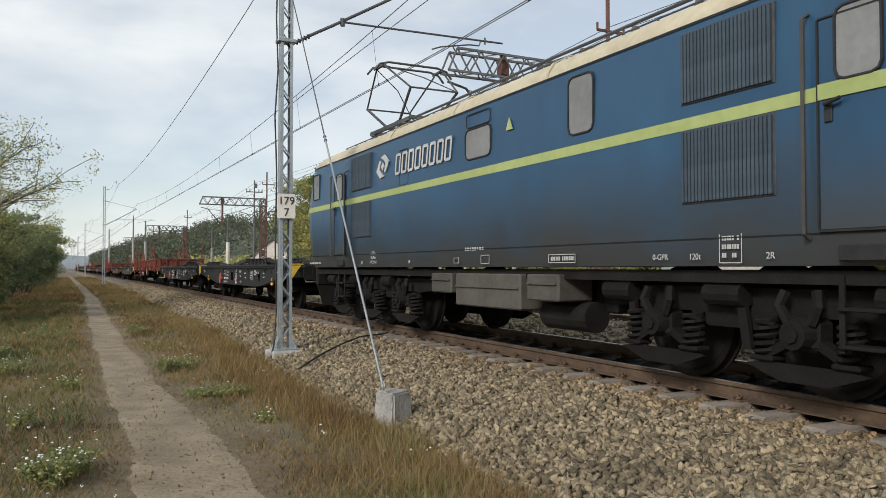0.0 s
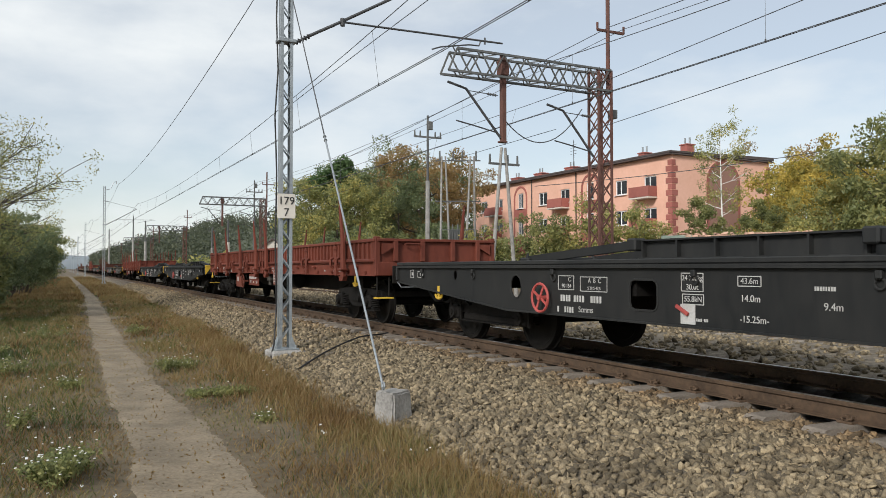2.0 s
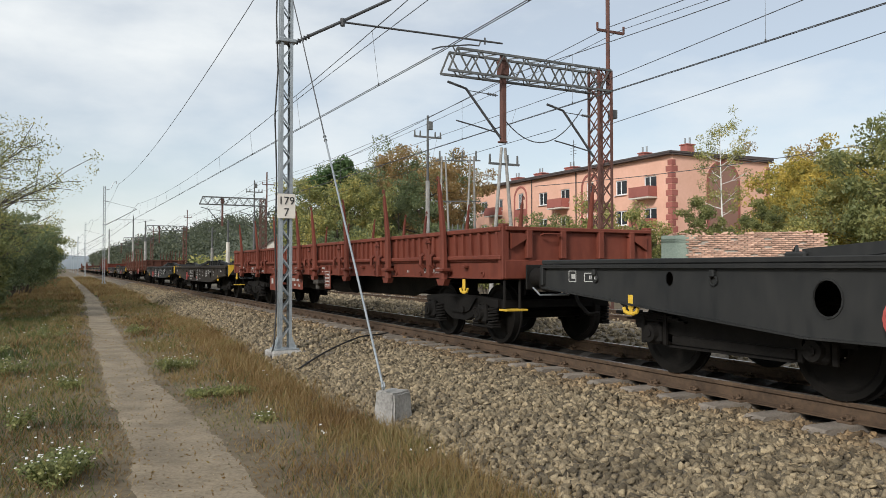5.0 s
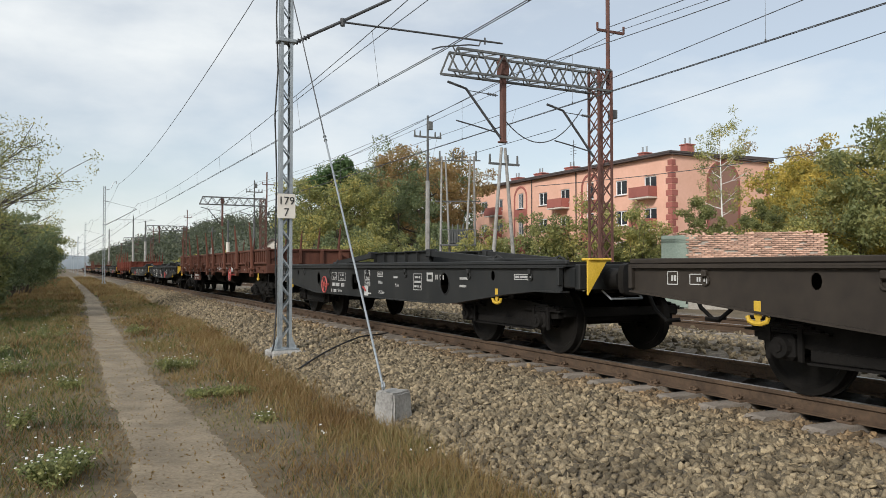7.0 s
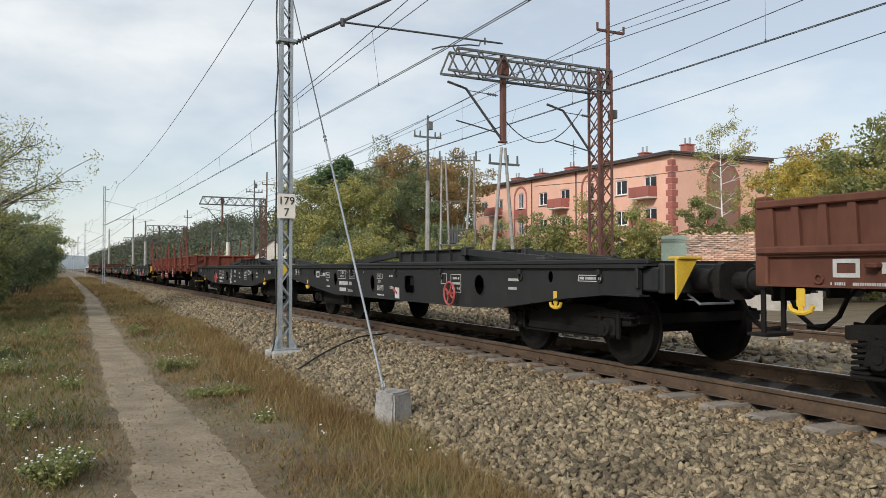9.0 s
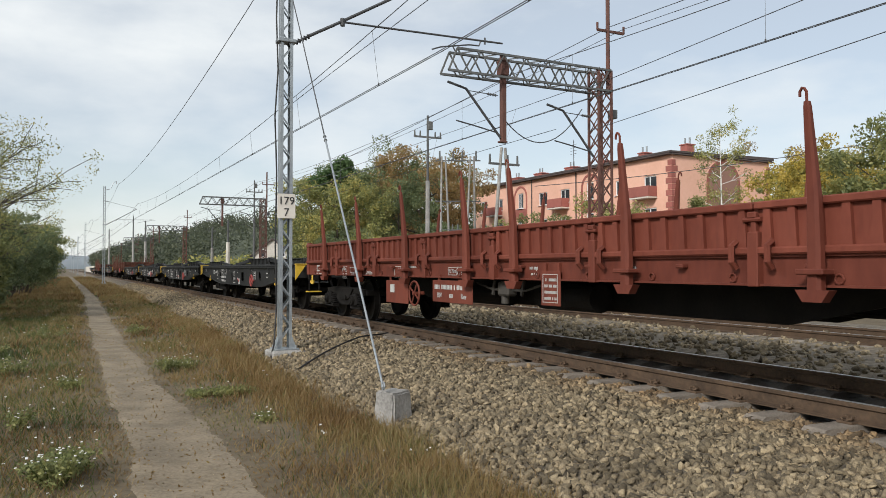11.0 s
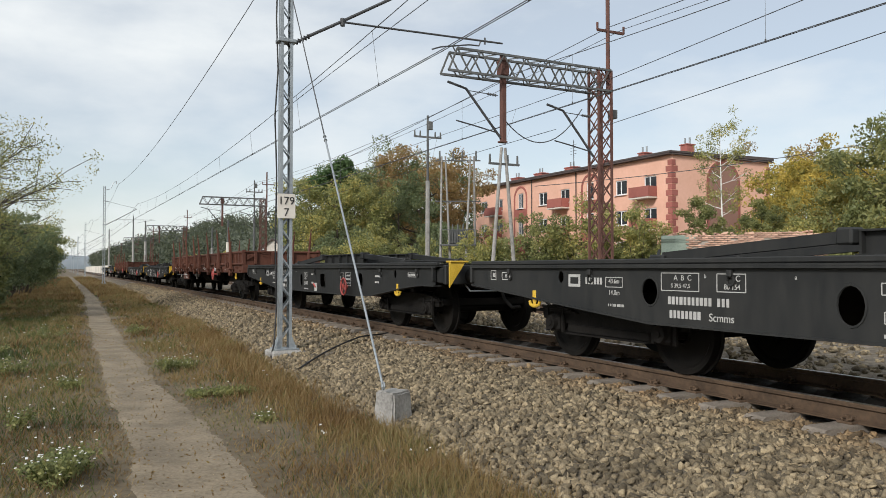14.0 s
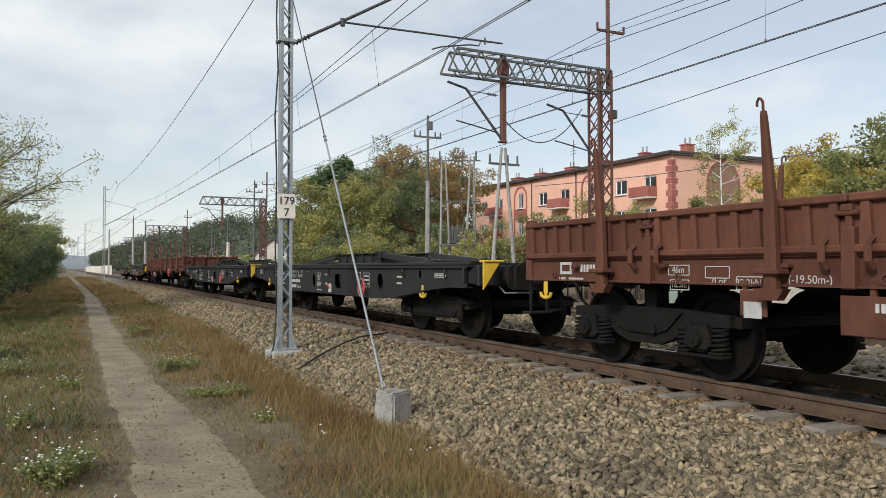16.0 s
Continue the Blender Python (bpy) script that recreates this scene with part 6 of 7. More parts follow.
def leaning_pair(x, y, top):
    p = empty("a_frame_pole", pose(x, y, 0), "pale concrete A-shaped pole with insulators", "utility pole", "utility poles")
    for s in (-1, 1):
        bm = B()
        rod(bm, (s * 0.85, s * 0.1, -0.9), (s * 0.10, 0, top), 0.11, 0.07, 8)
        part("leg", bm, M["concrete"], p)
    bm = B()
    bar(bm, (-0.8, 0, top - 0.8), (0.9, 0, top - 0.8), 0.1, 0.1)
    for q in (-0.75, 0.25, 0.8):
        rod(bm, (q, 0, top - 0.8), (q, 0, top - 0.35), 0.06, 0.045, 8)
    part("crossarm", bm, M["greytower"], p)


leaning_pair(19.0, 31.2, 7.0)


def transformer(x, y):
    t = empty("pole_transformer", pose(x, y, 0, 0, 0, -28), "grey transformer on a platform between concrete twin poles", "transformer")
    for cx in (-0.95, 0.95):
        for s in (-1, 1):
            bm = B()
            rod(bm, (cx + s * 0.55 * (0.4 if cx * s > 0 else 1), s * 0.2, -0.9), (cx + s * 0.12, 0, 8.6), 0.10, 0.06, 8)
            part("leg", bm, M["concrete"], t)
    for z in (8.3, 5.6):
        bm = B()
        bar(bm, (-1.5, 0, z), (1.5, 0, z), 0.07, 0.08)
        part("crossbeam", bm, M["greytower"], t)
    for q in (-1.2, -0.3, 0.3, 1.2):
        bm = B()
        rod(bm, (q, 0, 8.3), (q, 0, 8.95), 0.07, 0.05, 8)
        part("insulator", bm, M["greytower"], t)
    bm = B()
    box(bm, (0, 0, 2.7), (2.4, 1.1, 0.1), 0.01)
    for q in (-1.1, 1.1):
        bar(bm, (q, -0.5, 2.75), (q, -0.5, 3.7), 0.04, 0.04)
    bar(bm, (-1.1, -0.5, 3.7), (1.1, -0.5, 3.7), 0.04, 0.04)
    part("platform", bm, M["greytower"], t)
    bm = B()
    box(bm, (0, 0, 3.25), (1.2, 0.75, 0.95), 0.04)
    for k in range(7):
        box(bm, (-0.5 + k * 0.167, -0.43, 3.2), (0.03, 0.14, 0.8))
    for q in (-0.35, 0, 0.35):
        rod(bm, (q, 0, 3.7), (q, 0, 4.1), 0.06, 0.04, 8)
    part("transformer_tank", bm, M["greytower"], t)


transformer(23.4, 44.2)


# ---- buildings ----
def arch(y, z0, z1, a, n=12):
    """An arched outline: width 2a, foot z0, crown z1."""
    zs = z1 - a
    return [(y - a, z0), (y - a, zs)] + [(y - a * math.cos(math.pi * k / n), zs + a * math.sin(math.pi * k / n)) for k in range(1, n)] + [(y + a, zs), (y + a, z0)]


def apartment_block():
    X0, X1, Y0, Y1, TOP = 49.0, 61.6, 51.4, 88.2, 11.6
    ob = empty("apartment_building", pose(0, 0, 0), "salmon-pink rendered apartment block with dark red quoins and balconies", "apartment building")
    cols = [85.3, 81.5, 71.8, 67.6, 58.3, 54.2]
    stairs = [76.5, 63.2]
    rows = [9.1, 6.1, 3.1]
    holes = [[(c - 0.85, z - 0.75), (c + 0.85, z - 0.75), (c + 0.85, z + 0.7), (c - 0.85, z + 0.7)] for c in cols for z in rows]
    holes += [[(c - 0.6, z - 0.9), (c + 0.6, z - 0.9), (c + 0.6, z + 0.9), (c - 0.6, z + 0.9)] for c in stairs for z in (9.2, 6.0)]
    part("front_wall", cut_plate([(Y0, -0.9), (Y1, -0.9), (Y1, TOP), (Y0, TOP)], holes, X0, 0.35), M["salmon"], ob)
    bm = B()
    box(bm, ((X0 + X1) / 2 + 0.175, Y0 + 0.15, (TOP - 0.9) / 2), (X1 - X0 - 0.35, 0.3, TOP + 0.9))
    part("gable_wall", bm, M["salmon"], ob)
    bm = B()
    box(bm, (X1 - 0.15, (Y0 + Y1) / 2, (TOP - 0.9) / 2), (0.3, Y1 - Y0 - 0.62, TOP + 0.9))
    box(bm, ((X0 + X1) / 2 + 0.175, Y1 - 0.15, (TOP - 0.9) / 2), (X1 - X0 - 0.35, 0.3, TOP + 0.9))
    box(bm, ((X0 + X1) / 2 + 1.5, (Y0 + Y1) / 2, 5), (0.2, Y1 - Y0 - 0.8, 11))
    part("rear_wall", bm, M["salmon"], ob)
    bm = B()
    slab(bm, [(X0 - 0.45, TOP + 0.003), (X0 - 0.45, TOP + 0.16), (X1 + 0.3, TOP + 0.32), (X1 + 0.3, TOP + 0.003)], Y0 - 0.3, Y1 + 0.3, axis="y")
    roof = part("roof", bm, M["roof"], ob)
    bm = B()
    box(bm, (X0 - 0.30, (Y0 + Y1) / 2, TOP - 0.12), (0.55, Y1 - Y0 + 0.5, 0.12), 0.02)
    box(bm, ((X0 + X1) / 2, Y0 - 0.17, TOP - 0.12), (X1 - X0 + 0.4, 0.3, 0.12), 0.02)
    part("cornice", bm, M["roof"], ob)
    for y in (54.5, 60.5, 67.0, 73.0, 79.5, 85.0):
        bm = B()
        box(bm, (X0 + 5, y, TOP + 0.9), (1.0, 1.7 if y > 70 else 0.9, 1.1), 0.03)
        box(bm, (X0 + 5, y, TOP + 1.5), (1.15, 1.85 if y > 70 else 1.05, 0.12), 0.02)
        c = part("chimney", bm, M["salmondark"], roof)
        bm = B()
        for q in (-0.3, 0.3):
            rod(bm, (X0 + 5, y + q, TOP + 1.5), (X0 + 5, y + q, TOP + 2.2), 0.09, seg=8)
        part("vent_pipe", bm, M["galv"], roof)
    bm = B()
    rod(bm, (X0 + 3, 70.0, TOP + 0.3), (X0 + 3, 70.0, TOP + 4.2), 0.04, seg=6)
    for k in range(4):
        rod(bm, (X0 + 3, 69.4, TOP + 2.6 + 0.35 * k), (X0 + 3, 70.6, TOP + 2.6 + 0.35 * k), 0.02, seg=5)
    part("aerial", bm, M["wire"], roof)
    # toothed quoins
    for k in range(22):
        z = -0.5 + k * 0.55
        if z + 0.5 > TOP - 0.25:
            break
        L = 0.75 if k % 2 else 0.5
        bm = B()
        box(bm, (X0 + L / 2 - 0.05, Y0 - 0.012, z + 0.25), (L, 0.07, 0.50), 0.015)
        box(bm, (X0 - 0.012, Y0 + L / 2 - 0.02, z + 0.25), (0.07, L, 0.50), 0.015)
        part("quoin", bm, M["salmondark"], ob)
        bm = B()
        box(bm, (X1 - L / 2 + 0.05, Y0 - 0.012, z + 0.25), (L, 0.07, 0.50), 0.015)
        part("quoin", bm, M["salmondark"], ob)

    def pane(c, z, w, h):
        bm = B()
        box(bm, (X0 + 0.16, c, z), (0.02, w, h))
        g = part("window", bm, M["glass"], ob)
        bm = B()
        for s in (-1, 1):
            box(bm, (X0 + 0.13, c + s * (w / 2 - 0.05), z), (0.07, 0.1, h))
            box(bm, (X0 + 0.13, c, z + s * (h / 2 - 0.05)), (0.068, w - 0.2, 0.1))
        box(bm, (X0 + 0.13, c + 0.1, z), (0.066, 0.1, h - 0.2))
        part("window_frame", bm, M["pvc"], g)
        bm = B()
        box(bm, (X0 - 0.05, c, z - h / 2 - 0.04), (0.25, w + 0.15, 0.05))
        part("sill", bm, M["pvc"], g)

    for c in cols:
        for z in rows:
            pane(c, z - 0.025, 1.7, 1.45)
    for c in stairs:
        for z in (9.2, 6.0):
            pane(c, z, 1.2, 1.8)
        bm = B()
        out = arch(c, -0.6, 11.0, 1.45)
        inn = arch(c, -0.6, 10.75, 1.2)
        for (a, b), (d, e) in zip(zip(out, out[1:]), zip(inn, inn[1:])):
            slab(bm, [a, b, e, d], X0 - 0.06, X0 - 0.003)
        part("stair_arch", bm, M["salmondark"], ob)
        bm = B()
        box(bm, (X0 - 0.02, c, 7.6), (0.035, 2.3, 1.25))
        box(bm, (X0 - 0.02, c, 3.5), (0.035, 2.3, 2.9))
        part("stair_panel", bm, M["salmondark"], ob)
    for c in (54.6, 68.1, 82.0):
        for z in (7.75, 4.75):
            bal = B()
            box(bal, (X0 - 0.55, c, z - 0.05), (1.1, 2.7, 0.14), 0.01)
            bo = part("balcony", bal, M["plaster"], ob)
            bal = B()
            box(bal, (X0 - 1.08, c, z + 0.53), (0.05, 2.7, 0.95), 0.01)
            for s in (-1, 1):
                box(bal, (X0 - 0.55, c + s * 1.33, z + 0.53), (1.0, 0.04, 0.95), 0.01)
            part("parapet", bal, M["salmondark"], bo)
    bm = B()
    inn, out = arch(55.4, -0.6, 11.0, 1.85), arch(55.4, -0.6, 11.3, 2.15)
    for (a, b), (d, e) in zip(zip(out, out[1:]), zip(inn, inn[1:])):
        slab(bm, [a, b, e, d], Y0 - 0.06, Y0 - 0.003, axis="y")
    part("gable_arch", bm, M["salmondark"], ob)
    bm = B()
    slab(bm, inn, Y0 - 0.03, Y0 - 0.004, axis="y")
    part("blind_panel", bm, M["gable"], ob)
    bm = B()
    for y in (60.9, 74.0, 65.5):
        rod(bm, (X0 - 0.08, y, -0.5), (X0 - 0.08, y, TOP - 0.2), 0.06, seg=6)
    part("downpipe", bm, M["roof"], ob)


apartment_block()


def small_house(x, y, label, wall, w, d, h, turn=0, ridge=2.6):
    ob = empty("house", pose(x, y, GROUND, 0, 0, turn), label, "house", "far houses")
    bm = B()
    slab(bm, [(-w / 2, -0.3), (w / 2, -0.3), (w / 2, h), (0, h + ridge), (-w / 2, h)], -d / 2, d / 2, axis="y")
    part("wall", bm, M[wall], ob)
    for s in (-1, 1):
        bm = B()
        slab(bm, [(s * (w / 2 + 0.4), h - 0.35), (0, h + ridge + 0.03), (0, h + ridge + 0.24), (s * (w / 2 + 0.4), h - 0.12)], -d / 2 - 0.4, d / 2 + 0.4, axis="y")
        part("roof", bm, M["roof"], ob)
    bm = B()
    box(bm, (0.8, 0.5, h + ridge + 0.3), (0.6, 0.6, 1.3), 0.03)
    part("chimney", bm, M["salmondark"], ob)
    for q in (-w * 0.25, w * 0.25):
        for z in (1.7, 4.3):
            if z < h + 0.6:
                bm = B()
                box(bm, (q, -d / 2 - 0.02, z), (1.1, 0.08, 1.3), 0.01)
                g = part("window_frame", bm, M["pvc"], ob)
                bm = B()
                box(bm, (q, -d / 2 - 0.064, z), (0.9, 0.02, 1.1))
                part("pane", bm, M["glass"], g)


small_house(33.2, 131.0, "white gabled house with a dark roof", "plaster", 6.4, 8, 4.0, -20)
small_house(-6.5, 125.0, "brown roofed house behind the hedge", "boxgrey", 10, 9, 6.1, 70, 1.7)


def ruin_wall():
    """A crumbling brick wall with a green plastered end."""
    a, b = Vector((23.4, 25.2, 0)), Vector((27.6, 20.5, 0))
    L = (b - a).length
    ang = math.degrees(math.atan2(b.y - a.y, b.x - a.x))
    w = empty("brick_wall", pose(a.x, a.y, GROUND, 0, 0, ang), "crumbling old brick wall with faded green plaster", "wall")
    bm = B()
    def top(x):
        return 3.22 + 0.10 * noise.noise((x * 0.9, 3, 0)) - (0.25 if x < 1.0 else 0)
    n = 24
    pts = [(0, -0.3), (L, -0.3)] + [(L * (1 - k / n), top(L * (1 - k / n)) - 0.08) for k in range(n + 1)]
    slab(bm, pts, -0.02, 0.3, axis="y")
    part("core", bm, M["mortar"], w)
    bm = B()
    box(bm, (0.55, -0.05, 1.55), (1.1, 0.06, 3.0), 0.02)
    box(bm, (0.75, -0.05, 3.0), (1.5, 0.06, 0.35), 0.02)
    part("plaster_panel", bm, M["green_plaster"], w)
    rng = random.Random(3)
    first = None
    count = 0
    for r in range(40):
        z = 3.22 - r * 0.082
        x = 1.15 - (r % 2) * 0.13
        if z < 1.9:
            break
        while x < L:
            if z < top(x) and rng.random() < 0.93 and count < 300:
                if first is None:
                    bm = B()
                    box(bm, (0, 0, 0), (0.245, 0.12, 0.068), 0.008)
                    first = part("brick", bm, M["brick"], w)
                    o = first
                else:
                    o = again(first, w)
                o.matrix_basis = pose(x + 0.12 + rng.uniform(-0.01, 0.01), -0.035 + rng.uniform(-0.04, 0.015), z, rng.uniform(-3, 3), rng.uniform(-2, 2), rng.uniform(-3, 3))
                count += 1
            x += 0.262
    for k in range(34):
        o = again(first, w, pose(rng.uniform(0.2, L - 0.2), rng.uniform(0.0, 0.22), 3.16 + rng.uniform(-0.05, 0.1), rng.uniform(-20, 20), rng.uniform(-20, 20), rng.uniform(0, 180)))


ruin_wall()


def far_wall():
    """A pale panel wall between the tracks, far up the line."""
    w = empty("panel_wall", pose(9.25, 0, 0), "pale concrete panel wall far along the tracks", "wall")
    first = None
    for k in range(31):
        if first is None:
            bm = B()
            box(bm, (0, 0, 0.75), (0.14, 5.7, 1.95), 0.02)
            box(bm, (0, 2.95, 0.75), (0.26, 0.28, 2.1), 0.02)
            first = part("panel", bm, M["plaster"], w)
            o = first
        else:
            o = again(first, w)
        o.matrix_basis = pose(0, 172 + k * 6.0, 0)


far_wall()


# ---- trees and bushes ----
def leaves_at(rng, centres, radii, per, size, squash=0.8, droop=0.0):
    """Small leaf blades scattered in clumps: vertices and faces."""
    n = len(centres) * per
    c = np.repeat(centres, per, axis=0)
    r = np.repeat(radii, per)
    d = rng.normal(size=(n, 3))
    d /= np.linalg.norm(d, axis=1)[:, None]
    p = c + d * (r * rng.uniform(0.25, 1.05, n) ** 0.6)[:, None] * np.array([1, 1, squash])
    a = rng.normal(size=(n, 3))
    a[:, 2] -= droop
    a /= np.linalg.norm(a, axis=1)[:, None]
    b = np.cross(a, rng.normal(size=(n, 3)))
    b /= np.linalg.norm(b, axis=1)[:, None]
    s = (size * rng.uniform(0.6, 1.3, n))[:, None]
    v = np.stack([p - a * s, p + b * s * 0.48 - a * s * 0.1, p + a * s, p - b * s * 0.48 - a * s * 0.1], 1).reshape(-1, 3)
    f = np.arange(n * 4).reshape(-1, 4)
    return v, f


def limb_tree(rnd, height, spread, trunk_r, crown_from=0.35, limbs=9, wander=0.25, lean=(0, 0), twigs=4):
    """Tapered trunk with forking limbs. Returns the branch lines and the twig ends."""
    lines, ends = [], []
    pts, p = [], Vector((0, 0, -0.5))
    n = 8
    for k in range(n + 1):
        t = k / n
        pts.append(Vector((lean[0] * t + wander * math.sin(t * 5 + rnd.random()) * t, lean[1] * t + wander * math.cos(t * 4 + rnd.random()) * t, -0.5 + t * (height * 0.9 + 0.5))))
    lines.append((pts, [trunk_r * (1 - 0.85 * k / n) for k in range(n + 1)]))
    for i in range(limbs):
        t = crown_from + (0.97 - crown_from) * (i + rnd.random() * 0.6) / limbs
        k = min(n - 1, int(t * n))
        base = pts[k].lerp(pts[k + 1], t * n - k)
        a = i * 2.4 + rnd.uniform(-0.5, 0.5)
        u = (t - crown_from) / (1 - crown_from)
        L = spread * (0.55 + 0.6 * math.sin(math.pi * min(1, 0.22 + 0.8 * u))) * rnd.uniform(0.65, 1.05)
        up = L * rnd.uniform(0.15, 0.55) + u * L * 0.5
        q = [base, base + Vector((math.cos(a) * L * 0.5, math.sin(a) * L * 0.5, up * 0.4)), base + Vector((math.cos(a) * L, math.sin(a) * L, up))]
        r0 = trunk_r * 0.45 * (1 - 0.6 * t)
        lines.append((q, [r0, r0 * 0.6, r0 * 0.2]))
        ends.append(q[2])
        for j in range(twigs):
            tt = rnd.uniform(0.35, 1.0)
            s = q[0].lerp(q[1], tt * 2) if tt < 0.5 else q[1].lerp(q[2], tt * 2 - 1)
            b = a + rnd.uniform(-1.3, 1.3)
            l2 = L * rnd.uniform(0.25, 0.5)
            e = s + Vector((math.cos(b) * l2, math.sin(b) * l2, l2 * rnd.uniform(-0.1, 0.8)))
            lines.append(([s, (s + e) / 2 + Vector((0, 0, 0.05 * l2)), e], [r0 * 0.35, r0 * 0.22, r0 * 0.08]))
            ends.append(e)
    ends.append(pts[-1])
    return lines, ends


def tree(x, y, height, spread, leaf, label, seed, per=70, size=0.16, trunk=0.22, clump=0.75, bark="bark", crown_from=0.3, limbs=11, name="tree", z=GROUND, lean=(0, 0), keep=1.0, squash=0.8, droop=0.0, wander=0.25, twigs=4):
    rnd, rng = random.Random(seed), np.random.default_rng(seed)
    ob = empty(name, pose(x, y, z), label, "tree" if name != "bush" else "bush", "trees and bushes beside the line")
    lines, ends = limb_tree(rnd, height, spread, trunk, crown_from, limbs, wander, lean, twigs)
    bm = B()
    for pts, rad in lines:
        tube(bm, pts, [max(0.012, r) for r in rad], 5)
    part("trunk", bm, M[bark], ob, smooth=True)
    ends = [e for e in ends if rnd.random() < keep]
    c = np.array([[*e] for e in ends])
    c = np.concatenate([c, c + rng.normal(size=c.shape) * clump * 0.8])
    v, f = leaves_at(rng, c, clump * rng.uniform(0.5, 1.2, len(c)), round(per * 1.7), size * 0.72, squash, droop)
    cr = raw("crown", v, f, M[leaf], ob)
    return ob


def bush(x, y, height, width, leaf, label, seed, n=26, per=110, size=0.10, depth=None, z=GROUND):
    """Many stems from one foot, clumps of leaves over them, uneven on top."""
    rnd, rng = random.Random(seed), np.random.default_rng(seed)
    depth = depth or width
    ob = empty("bush", pose(x, y, z), label, "bush", "trees and bushes beside the line")
    bm = B()
    c, r = [], []
    for i in range(n):
        a, q = rnd.uniform(0, 6.283), math.sqrt(rnd.random())
        ex, ey = math.cos(a) * q * width / 2, math.sin(a) * q * depth / 2
        ez = height * (0.35 + 0.62 * rnd.random() * (1 - 0.45 * q * q))
        s = Vector((ex * 0.25, ey * 0.25, -0.3))
        tube(bm, [s, Vector((ex * 0.55, ey * 0.55, ez * 0.5)), Vector((ex, ey, ez))], [0.03, 0.02, 0.006], 4)
        for t, rr in ((1.0, 0.55), (0.72, 0.62), (0.42, 0.6)):
            c.append((ex * (0.5 + 0.5 * t) + rnd.uniform(-0.2, 0.2), ey * (0.5 + 0.5 * t) + rnd.uniform(-0.2, 0.2), ez * t))
            r.append(rr * (0.5 + 0.13 * min(width, 5)) * rnd.uniform(0.6, 1.1))
    part("stems", bm, M["bark"], ob)
    v, f = leaves_at(rng, np.array(c), np.array(r), round(per * 1.4), size * 0.85)
    raw("foliage", v, f, M[leaf], ob)
    return ob


# beyond the tracks, from the far end to the near
tree(25.8, 77.0, 14.0, 2.2, "needles", "tall dark pine above the other trees", 1, 90, 0.20, 0.25, 0.9, crown_from=0.62, limbs=9)
tree(22.0, 64.5, 9.2, 3.4, "leafolive", "olive-green broad tree with thinning leaves", 2, 70, 0.17, 0.2, 0.9)
tree(24.6, 67.0, 8.8, 3.6, "leafgreen", "green broad tree beyond the tracks", 3, 80, 0.17, 0.2, 0.95)
tree(28.4, 65.5, 9.6, 3.8, "leafdark", "dark green tree beyond the tracks", 13, 80, 0.17, 0.2, 0.95)
tree(33.2, 71.0, 11.6, 5.4, "leafbrown", "rusty autumn oak with a thick dark trunk", 4, 95, 0.19, 0.4, 1.15, crown_from=0.34, limbs=15)
tree(36.0, 85.0, 13.6, 5.4, "leafdark", "dark green oak behind the autumn oak", 5, 75, 0.2, 0.35, 1.2, limbs=14)
tree(38.4, 79.0, 12.8, 4.4, "leafdark", "dark green spreading tree before the apartment block", 6, 80, 0.2, 0.35, 1.15, limbs=14)
tree(30.5, 82.0, 12.0, 4.6, "leafgreen", "green broad tree behind the oak", 7, 70, 0.2, 0.3, 1.1, limbs=12)
tree(25.0, 82.0, 11.5, 4.0, "leafolive", "olive-green tree with a thin crown", 16, 60, 0.19, 0.25, 1.0, limbs=12)
for i, (x, y, h, w, leaf, n) in enumerate([
        (18.4, 53.5, 4.4, 4.0, "leafgreen", 30), (19.5, 51.8, 4.6, 4.5, "leafolive", 30), (22.6, 50.3, 4.4, 4.5, "leafgreen", 30), (25.6, 49.0, 4.8, 4.4, "leafolive", 28), (20.6, 58.0, 5.8, 5.0, "leafdark", 30), (28.5, 56.0, 6.0, 5.5, "leafdark", 34),
        (23.3, 39.4, 5.0, 3.6, "leafolive", 26), (25.0, 37.4, 6.0, 4.2, "leafgreen", 32), (26.8, 34.9, 6.2, 4.4, "leafolive", 34), (29.4, 33.6, 5.9, 3.8, "leafolive", 28), (30.3, 31.0, 4.3, 2.6, "leafgreen", 20), (33.0, 39.0, 4.6, 5.0, "leafgreen", 30),
        (33.5, 27.3, 3.7, 3.0, "leafgreen", 24), (36.9, 28.6, 4.6, 3.6, "leafyellow", 30), (31.6, 24.4, 4.3, 3.0, "leafolive", 24), (35.0, 20.5, 5.0, 4.2, "leafgreen", 28), (38.0, 22.5, 6.0, 4.6, "leafyellow", 30), (22.0, 72.0, 5.0, 5.0, "leafgreen", 26), (37.5, 33.0, 5.4, 4.4, "leafolive", 28)]):
    bush(x, y, h, w, leaf, {"leafgreen": "green thicket with yellowing leaves", "leafolive": "olive-green thicket turning yellow", "leafdark": "dark green dense thicket", "leafyellow": "yellow autumn thicket"}[leaf] + " beyond the tracks", 100 + i, n)
tree(47.4, 36.2, 8.8, 3.2, "leafyellow", "yellow autumn maple beyond the brick wall", 8, 80, 0.16, 0.2, 0.95, limbs=13, crown_from=0.15)
tree(42.0, 30.6, 7.4, 2.9, "leafyellow", "yellow-green autumn tree beyond the brick wall", 9, 80, 0.15, 0.18, 0.9, limbs=13, crown_from=0.12)
tree(51.0, 37.5, 9.4, 3.4, "leafyellow", "golden autumn tree beside the gable", 10, 80, 0.17, 0.2, 1.0, limbs=13, crown_from=0.15)
tree(37.4, 23.2, 8.2, 3.0, "leafgreen", "tall green tree with drooping branches", 11, 90, 0.15, 0.2, 0.9, limbs=15, crown_from=0.12, droop=0.6)
